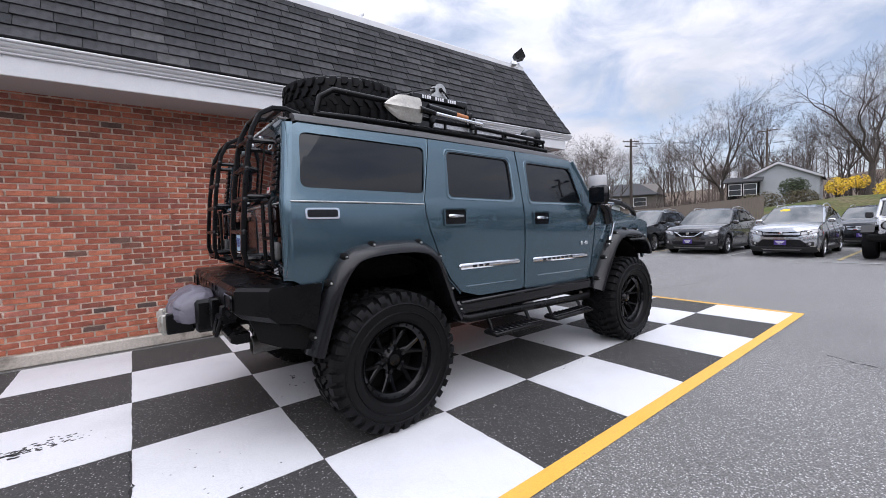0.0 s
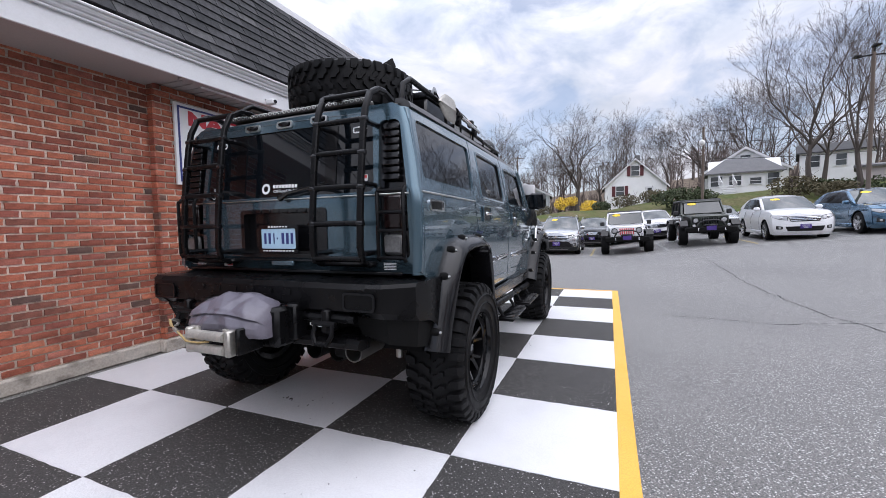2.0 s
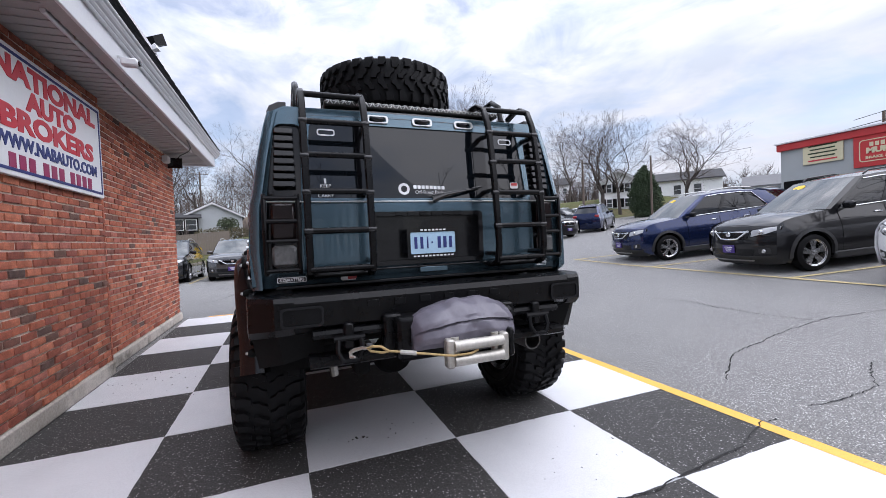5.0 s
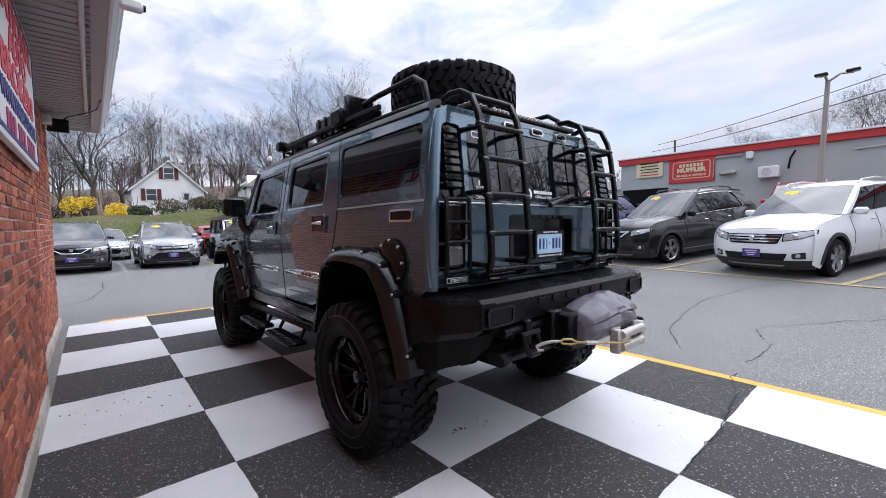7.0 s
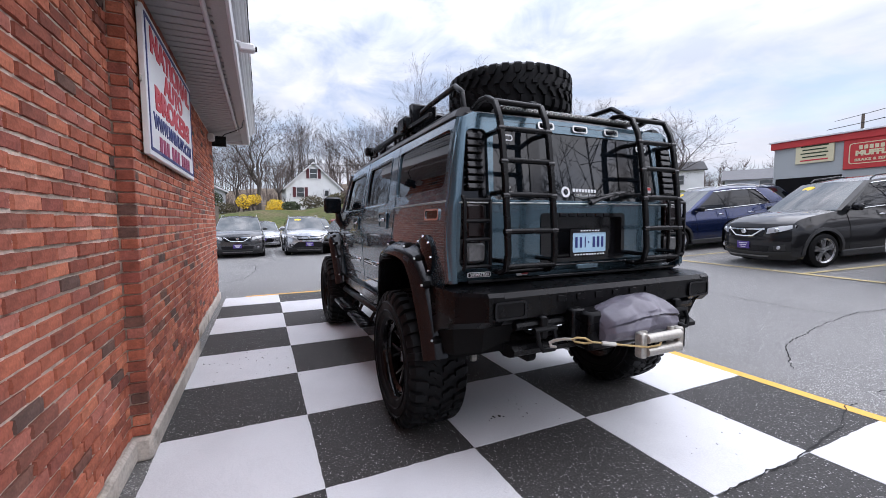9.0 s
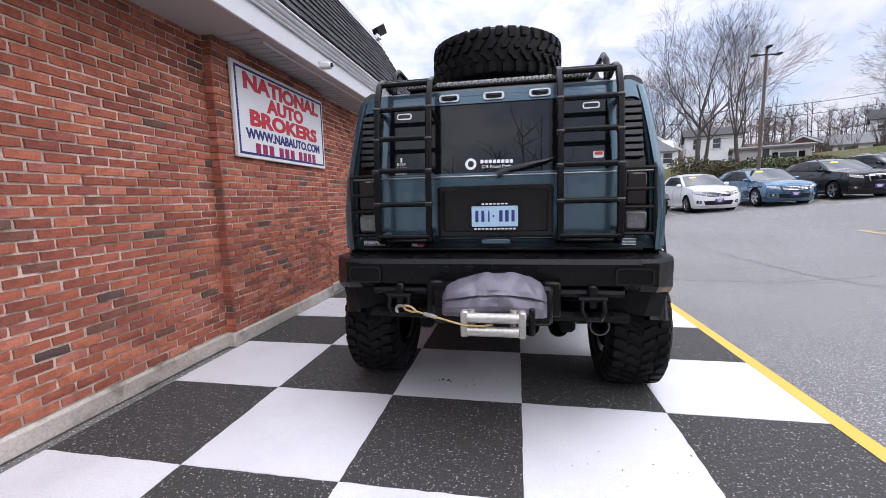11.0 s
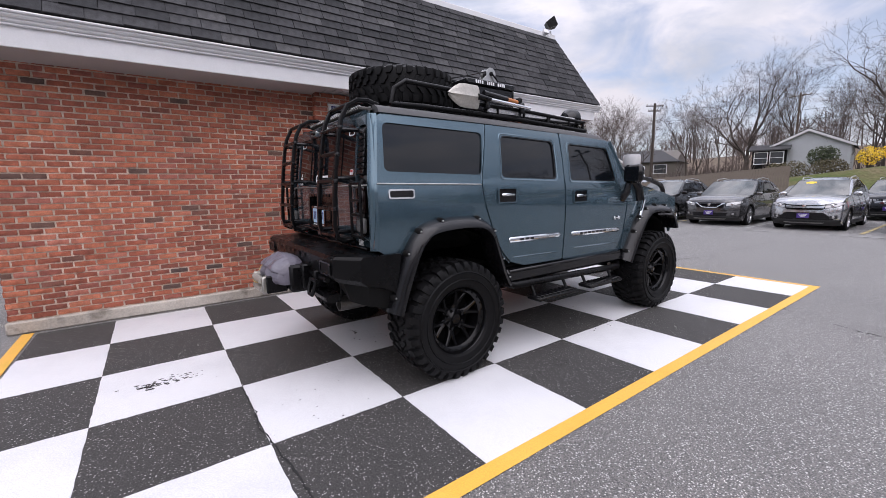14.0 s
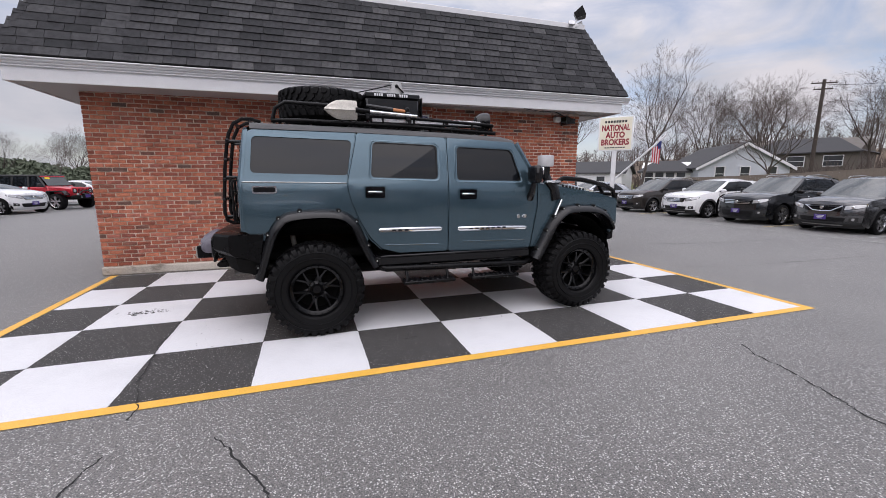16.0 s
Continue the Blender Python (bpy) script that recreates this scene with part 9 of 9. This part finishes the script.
KINDS = [tree_mesh(3, 15), tree_mesh(8, 15, 0.72, up=0.2, fork=0.44, limbs=4), tree_mesh(14, 15, 1.15, up=0.08, fork=0.30, bend=0.22), tree_mesh(23, 15, 0.75, up=0.2, trunk=0.015, fork=0.46, limbs=3), tree_mesh(31, 15, 0.92, up=0.14, fork=0.38), tree_mesh(47, 15, 1.12, up=0.06, trunk=0.024, fork=0.30, limbs=5, bend=0.24)]
TREES = ((60.6, 17.6, 19, 5), (64.6, 13.5, 17, 3), (66.1, 10.3, 14, 1), (66.6, 26, 15, 1), (53.2, 30.6, 14.5, 3), (56.4, 4.2, 16.8, 5), (66, -1.7, 18.5, 1), (66, -12.5, 17, 2),
         (64, -18, 18, 4), (48.6, -18.8, 17, 0), (68.1, -8.6, 14, 3), (39.5, -14.6, 17.0, 0), (35.6, -15.9, 17.0, 1), (45.7, -35.4, 14, 0), (30.2, -26.9, 12.6, 5), (31.0, -30.0, 13, 2), (29.5, -38, 12, 5),
         (63.2, 7.2, 13, 1), (64, 1.5, 14.5, 0), (17, -53, 8, 4), (13, -56, 8.5, 0), (3.7, -45.5, 11, 2), (1.1, -46, 12, 4), (-4, -46, 11, 0), (27.9, 24.1, 14, 3), (53, 38, 16, 4), (58.5, 40.5, 17, 1),
         (67.5, 41.0, 19, 5), (70, 18, 15, 1), (69, 7, 16, 0), (71, -5, 16, 4), (55.7, 22.3, 14.5, 3), (74, -14, 17, 4), (66, -20, 17, 0), (35, 18.5, 9.5, 0), (48.5, 27, 13, 4),
         (44.5, 37, 15, 2), (24, 30, 12, 3), (50, 17, 12, 3), (52, -24, 14, 1), (8, -50, 9, 1), (-9, -44, 12, 3), (-14, -42, 12, 0), (-20, -44, 13, 2), (-27, -40, 12, 4), (-1, -41, 11, 1), (10, -44, 9, 3), (-34, -34, 13, 0))
rnd = random.Random(77)
for x, y, h, k in TREES:
    a, b = KINDS[k]
    z = ground_z(x, y) - 0.3
    tr = thing("tree", (x, y, z), "bare grey-brown tree with fine spring twigs", "tree", "bare trees round the lot")
    mm = Matrix.Translation((x, y, z)) @ pose(0, 0, 0, 0, 0, rnd.uniform(0, 360)) @ Matrix.Diagonal((h / 15 * rnd.uniform(0.85, 1.05),) * 2 + (h * 0.875 / 15, 1))
    for nm, me in (("trunk", a), ("crown", b)):
        ob = part(nm, me, None, tr)
        ob.matrix_basis = mm

# woods on the hill, far off, and unseen ones westward for window reflections
wood = Geo()
rnd = random.Random(5)
for n in range(860):
    west = n >= 640
    ang = rnd.uniform(140, 262) if west else rnd.uniform(-68, 58)
    dist = rnd.uniform(28, 70) if west else rnd.uniform(90, 185)
    x, y = dist * math.cos(radians(ang)), dist * math.sin(radians(ang))
    z = ground_z(x, y) - 0.5
    h = rnd.uniform(7, 11.5) * (1.7 if west else 1.0) * (1.0 if -45 < ang < 25 or west else 0.75)
    tip = Vector((x + rnd.uniform(-0.8, 0.8), y + rnd.uniform(-0.8, 0.8), z + h * 0.9))
    foot = Vector((x, y, z))
    wood.tube([foot, foot.lerp(tip, 0.55), tip], [0.17, 0.09, 0.02], 3, False)
    for k in range(15):
        t = rnd.uniform(0.22, 0.9)
        p = foot.lerp(tip, t)
        a = rnd.uniform(0, 6.283)
        r = h * rnd.uniform(0.20, 0.38) * (1.2 - t)
        q = p + Vector((math.cos(a) * r, math.sin(a) * r, r * rnd.uniform(0.5, 1.2)))
        wood.tube([p, q], [0.05, 0.012], 3, False)
        for j in range(4):
            u = p.lerp(q, rnd.uniform(0.3, 1.0))
            wood.tube([u, u + Vector((rnd.gauss(0, 0.6), rnd.gauss(0, 0.6), rnd.uniform(0.3, 1.5)))], [0.022, 0.008], 3, False)
ob = part("woods", wood, M["twig"], None, sharp=None, fix=False)
tagged(ob, "bare grey-brown woods on the far hill", "woods", kind="stuff")


brush = Geo()
rnd = random.Random(9)
for n in range(1250):
    x, y = (rnd.uniform(40, 84), rnd.uniform(-60, 62)) if n < 1100 else (rnd.uniform(33, 41), rnd.uniform(-32, 12))
    if x < 56 and -34 < y < 12:
        continue
    z = ground_z(x, y) - 0.1
    tall = 0.4 if x < 41 else 1.0
    for k in range(7):
        a, h = rnd.uniform(0, 6.283), rnd.uniform(1.0, 3.2) * tall
        r = h * rnd.uniform(0.1, 0.5)
        p = Vector((x, y, z))
        q = p + Vector((math.cos(a) * r, math.sin(a) * r, h))
        brush.tube([p, p.lerp(q, 0.5) + Vector((0, 0, 0.15 * h)), q], [0.04, 0.025, 0.008], 3, False)
        u = p.lerp(q, rnd.uniform(0.4, 0.8))
        brush.tube([u, u + Vector((rnd.gauss(0, 0.4), rnd.gauss(0, 0.4), rnd.uniform(0.2, 0.9)))], [0.02, 0.006], 3, False)
ob = part("undergrowth", brush, M["twig"], None, sharp=None, fix=False)
tagged(ob, "bare brown brushwood on the bank between houses", "undergrowth", kind="stuff")


def clumps(name, c, size, n, leaf, material, label, category, seed, base=None):
    """A bush of many small tilted leaf blades round a few stems."""
    rnd = random.Random(seed)
    ob = thing(name, c, label, category)
    g = Geo()
    for _ in range(9):
        a = rnd.uniform(0, 6.283)
        st = Geo().tube([(c[0] + 0.1 * math.cos(a), c[1] + 0.1 * math.sin(a), c[2] - 0.2), (c[0] + size[0] * 0.35 * math.cos(a), c[1] + size[1] * 0.35 * math.sin(a), c[2] + size[2] * 0.8)], [0.03, 0.008], 4)
        part("stem", st, M["bark"], ob)
    for _ in range(n):
        while True:
            p = Vector((rnd.uniform(-1, 1), rnd.uniform(-1, 1), rnd.uniform(-1, 1)))
            if 0.25 < p.length < 1.0 + 0.25 * noise.noise(p * 2.3 + Vector((seed, 0, 0))):
                break
        slim = 1 - 0.5 * max(0.0, p.z) if category == "tree" else 1.0
        q = Vector((c[0] + p.x * size[0] * slim, c[1] + p.y * size[1] * slim, c[2] + size[2] * 0.5 + p.z * size[2] * 0.5))
        u = Vector((rnd.gauss(0, 1), rnd.gauss(0, 1), rnd.gauss(0, 1))).normalized() * leaf
        v = u.orthogonal().normalized() * leaf * 0.5
        g.add([q - u, q + v, q + u, q - v], [(0, 1, 2, 3)])
    part("foliage", g, material, ob, sharp=None, fix=False)


clumps("forsythia", (51.2, 5.7, 2.9), (0.9, 0.85, 1.7), 560, 0.10, M["yellow_bloom"], "yellow flowering bush on the bank", "bush", 1)
clumps("forsythia", (51.2, 2.3, 2.2), (1.1, 1.15, 1.9), 900, 0.10, M["yellow_bloom"], "yellow flowering bush on the bank", "bush", 2)
clumps("forsythia", (53.6, 4.6, 3.5), (0.9, 0.8, 1.3), 420, 0.10, M["yellow_bloom"], "yellow flowering bush by the house", "bush", 3)
clumps("shrub", (53.5, 9.2, 3.1), (1.1, 1.3, 1.9), 1000, 0.12, M["shrub"], "round clipped green shrub by a house", "bush", 4)
clumps("shrub", (36.0, -5.4, 2.4), (1.2, 2.4, 1.6), 1500, 0.13, M["shrub"], "dull green hedge by the white house", "bush", 5)
clumps("shrub", (57.5, -5.6, 3.7), (0.8, 0.9, 1.6), 500, 0.10, M["shrub"], "small green shrub at a house front", "bush", 6)
clumps("shrub", (47.5, -9.6, 3.2), (0.8, 1.2, 1.0), 700, 0.10, M["shrub"], "low green shrub at a house front", "bush", 7)
clumps("shrub", (38.0, -15.6, 3.0), (1.5, 2.4, 1.3), 1200, 0.13, M["shrub"], "loose green shrubs on the bank", "bush", 8)
M["brown_shrub"] = plain("brown_budding_shrub", (0.085, 0.072, 0.038), 0.9, var=0.4, scale=2.0, fine=10.0)
for k, (x, y, sx, sy, h, mt) in enumerate(((36.5, -12.6, 1.1, 1.6, 1.7, "brown_shrub"), (35.0, -14.4, 0.9, 1.3, 1.3, "brown_shrub"), (34.5, -17.6, 1.1, 2.0, 1.5, "shrub"), (47.5, -1.6, 1.2, 1.5, 1.6, "brown_shrub"), (46.0, 0.9, 1.0, 1.0, 1.1, "shrub"),
                                           (45.0, 9.8, 1.2, 1.7, 1.6, "brown_shrub"), (48.0, 7.6, 1.1, 1.3, 1.5, "brown_shrub"), (43.0, -4.0, 1.0, 1.4, 1.3, "brown_shrub"), (34.0, -20.5, 0.9, 1.8, 1.2, "brown_shrub"))):
    clumps("shrub", (x, y, ground_z(x, y) - 0.1), (sx, sy, h), 900, 0.11, M[mt], "budding brown shrub on the bank" if mt == "brown_shrub" else "dull green shrub on the bank", "bush", 30 + k)
steps = thing("garden_steps", (44.0, -10.0, ground_z(44.0, -10.0)), "white timber garden steps with a rail beside a house", "steps")
for k in range(5):
    part("tread", Geo().box((43.2 + k * 0.3, -10.1, ground_z(44, -10) + 0.15 + k * 0.18), (0.32, 1.1, 0.06), 0.01), M["white_trim"], steps)
for yy in (-10.65, -9.55):
    part("rail", Geo().tube([(43.1, yy, ground_z(44, -10) + 1.0), (44.6, yy, ground_z(44, -10) + 1.9)], 0.035, 6), M["white_trim"], steps)
    for k in range(6):
        part("baluster", Geo().tube([(43.1 + k * 0.3, yy, ground_z(44, -10) + 0.1 + k * 0.18), (43.1 + k * 0.3, yy, ground_z(44, -10) + 1.0 + k * 0.18)], 0.025, 5), M["white_trim"], steps)
clumps("evergreen_tree", (26.7, -28.7, 1.8), (1.5, 1.5, 5.6), 12000, 0.085, M["evergreen"], "dense green evergreen tree by the street", "tree", 9)
clumps("evergreen_tree", (76.0, 14.5, 3.2), (1.6, 1.6, 4.0), 1500, 0.2, M["evergreen"], "dark evergreen among bare trees", "tree", 10)
clumps("evergreen_tree", (-33.0, 60.0, 0.2), (4.5, 4.5, 2.6), 3000, 0.3, M["far_green"], "dull evergreens beyond the far row", "tree", 11)
clumps("evergreen_tree", (-27.0, 66.0, 0.2), (5.0, 5.0, 3.0), 2600, 0.3, M["far_green"], "dull green trees beyond the far row", "tree", 12)
clumps("evergreen_tree", (-40.0, 74.0, 0.2), (9.0, 6.0, 4.4), 3000, 0.35, M["far_green"], "dull green trees beyond the far row", "tree", 13)
for x, y, h, k in ((-24, 62, 8, 0), (-31, 72, 9, 2), (-36, 66, 8, 4), (-20, 70, 8, 1), (-27, 58, 7, 3), (-33, 78, 10, 0)):
    a, b = KINDS[k]
    tr = thing("tree", (x, y, 0), "bare grey-brown tree with fine spring twigs", "tree", "bare trees round the lot")
    for nm, me in (("trunk", a), ("crown", b)):
        ob = part(nm, me, None, tr)
        ob.matrix_basis = Matrix.Translation((x, y, 0)) @ Matrix.Diagonal((h / 15,) * 3 + (1,))


# ---------- bricks and shingles, one by one ----------
BL, BH, BJ = 0.1935, 0.0575, 0.0102
brick_geo = {}


def rough_brick(g, c, length, rnd):
    """One tumbled brick: uneven face, ragged worn edges, open at the back."""
    nx, nz = 5, 3
    hl, hh = length / 2, BH / 2
    front, back = [], []
    for j in range(nz):
        for i in range(nx):
            x, z = -hl + length * i / (nx - 1), -hh + BH * j / (nz - 1)
            edge = i in (0, nx - 1) or j in (0, nz - 1)
            if edge:
                back.append((i, j, (x + rnd.uniform(-1, 1) * 0.0015, 0.016, z + rnd.uniform(-1, 1) * 0.001)))
            k = rnd.uniform(0.002, 0.0075)
            fx = x - math.copysign(k, x) if i in (0, nx - 1) else x
            fz = z - math.copysign(rnd.uniform(0.001, 0.006), z) if j in (0, nz - 1) else z
            front.append((fx, -0.0175 + rnd.uniform(-1, 1) * 0.0016 + (0.002 if edge else 0.0), fz))
    vs = front + [q for _, _, q in back]
    at = {(i, j): nx * nz + k for k, (i, j, _) in enumerate(back)}
    fs = [(j * nx + i, j * nx + i + 1, (j + 1) * nx + i + 1, (j + 1) * nx + i) for j in range(nz - 1) for i in range(nx - 1)]
    ring = [(i, 0) for i in range(nx)] + [(nx - 1, j) for j in range(1, nz)] + [(i, nz - 1) for i in range(nx - 2, -1, -1)] + [(0, j) for j in range(nz - 2, 0, -1)]
    for p, q in zip(ring, ring[1:] + ring[:1]):
        fs.append((p[1] * nx + p[0], at[p], at[q], q[1] * nx + q[0]))
    return g.add([(c[0] + x, c[1] + y, c[2] + z) for x, y, z in vs], fs)


def brick_mesh(length, key):
    if key not in brick_geo:
        brick_geo[key] = rough_brick(Geo(), (0, 0, 0), length, random.Random(key)).mesh("brick", None)
        brick_geo[key].materials.append(M["brick"])
    return brick_geo[key]


rnd = random.Random(11)
rest = Geo()
count = 0
courses = int((WZ1 - WZ0) / (BH + BJ)) + 1
for (xa, xb, yf) in ((WX0, BAY0, WY), (BAY0, BAY1, BAYY), (BAY1, WX1, WY)):
    for r in range(courses):
        z = WZ0 + BJ + BH / 2 + r * (BH + BJ)
        x = xa - (0.102 if r % 2 else 0.0)
        while x < xb - 0.02:
            a, b = max(x, xa), min(x + BL, xb)
            x += BL + BJ
            if b - a < 0.03:
                continue
            near = -1.0 < a < 1.75 and 0.55 < z < 2.2
            push = rnd.uniform(-0.0035, 0.0035)
            if near and count < 300 and b - a > BL - 0.01:
                ob = part("brick", brick_mesh(BL, count % 12), None, shop)
                ob.matrix_basis = pose((a + b) / 2 + rnd.uniform(-0.003, 0.003), yf + 0.006 + push, z + rnd.uniform(-0.0015, 0.0015), 0, rnd.uniform(-0.5, 0.5), 0)
                count += 1
            else:
                rough_brick(rest, ((a + b) / 2, yf + 0.006 + push, z + rnd.uniform(-0.0015, 0.0015)), b - a + rnd.uniform(-0.005, 0.002), rnd)
# returns of the bay and the corners
for xs, sgn in ((BAY0, 1), (BAY1, -1)):
    for r in range(courses):
        z = WZ0 + BJ + BH / 2 + r * (BH + BJ)
        back = WY - (0.016 if r % 2 else 0.004)
        front = BAYY - 0.012
        rest.box((xs + sgn * (0.009 + rnd.uniform(-0.002, 0.002)), (back + front) / 2, z), (0.03, back - front, BH), 0.003)
for r in range(courses):
    z = WZ0 + BJ + BH / 2 + r * (BH + BJ)
    for k in range(4):
        rest.box((WX0 + 0.004, WY + 0.12 + k * (BL + BJ) + (0.1 if r % 2 else 0), z), (0.03, BL, BH), 0.0025)
        rest.box((WX1 - 0.004, WY + 0.12 + k * (BL + BJ) + (0.1 if r % 2 else 0), z), (0.03, BL, BH), 0.0025)
ob = part("brickwork", rest, M["brick_i"], shop, "red and brown brick courses", None, False)
ob["kind"] = "stuff"

# shingles: staggered tabs, each course lapping the one below
slope = Vector((0, TY - EY, TZ - EZ))
sl = slope.length
sdir = slope.normalized()
snor = Vector((0, -sdir.z, sdir.y))
expo, tabw = 0.148, 0.305
sh_mesh = {}
rest = Geo()
rnd = random.Random(21)
count = 0
nc = int(sl / expo) + 1
for r in range(nc):
    s0 = r * expo - 0.01
    s1 = min(s0 + expo + 0.04, sl)
    f0 = s0 / sl
    xa, xb = EX0 + (TX0 - EX0) * max(f0, 0), EX1 + (TX1 - EX1) * max(f0, 0)
    x = xa - rnd.choice((0.05, 0.12, 0.2, 0.26))
    while x < xb:
        a, b = max(x, xa), min(x + tabw - 0.006, xb)
        x += tabw
        if b - a < 0.03:
            continue
        th = rnd.uniform(0.012, 0.021) + (0.006 if r == 0 else 0.0)
        full = b - a > tabw - 0.02
        near = -1.0 < a < 5.6 and r < 11
        o = Vector((a, EY, EZ + RISE * (a - 1.0))) + sdir * (s0 + rnd.uniform(-0.004, 0.004)) + snor * 0.004
        vs = [Vector((0, 0, 0)), Vector((b - a, 0, 0)), Vector((b - a, 0, 0)) + sdir * (s1 - s0), sdir * (s1 - s0)]
        vs2 = [vs[0] + snor * th, vs[1] + snor * th, vs[2] + snor * 0.003, vs[3] + snor * 0.003]
        faces = [(0, 1, 2, 3), (4, 5, 6, 7), (0, 1, 5, 4), (1, 2, 6, 5), (2, 3, 7, 6), (3, 0, 4, 7)]
        if near and full and count < 300:
            key = count % 5
            if key not in sh_mesh:
                sh_mesh[key] = Geo().add(vs + vs2, faces).mesh("shingle", None)
                sh_mesh[key].materials.append(M["shingle"])
            ob = part("shingle", sh_mesh[key], None, roof)
            ob.location = o
            count += 1
        else:
            rest.add([o + q for q in vs + vs2], faces)
# hip caps
for (e, t) in (((EX0, EY, EZ), (TX0, TY, TZ)), ((EX1, EY, EZ), (TX1, TY, TZ))):
    e, t = SHEAR @ Vector(e), SHEAR @ Vector(t)
    for k in range(13):
        p0, p1 = e.lerp(t, k / 13), e.lerp(t, min(1.0, (k + 1.2) / 13))
        sx = 1 if e.x > 0 else -1
        w = 0.10
        a0, a1 = Vector((-sx * w, 0, 0)), Vector((0, w, 0))
        out = Vector((sx * 0.5, -0.5, 0.4)).normalized() * 0.02
        up = out * 0.35
        rest.add([p0 + a0 + out, p0 + out * 1.4, p0 + a1 + out, p1 + a0 + up, p1 + up * 1.4, p1 + a1 + up], [(0, 1, 4, 3), (1, 2, 5, 4)])
ob = part("shingle_courses", rest, M["shingle_i"], roof, "dark grey shingle courses", None)
ob["kind"] = "stuff"
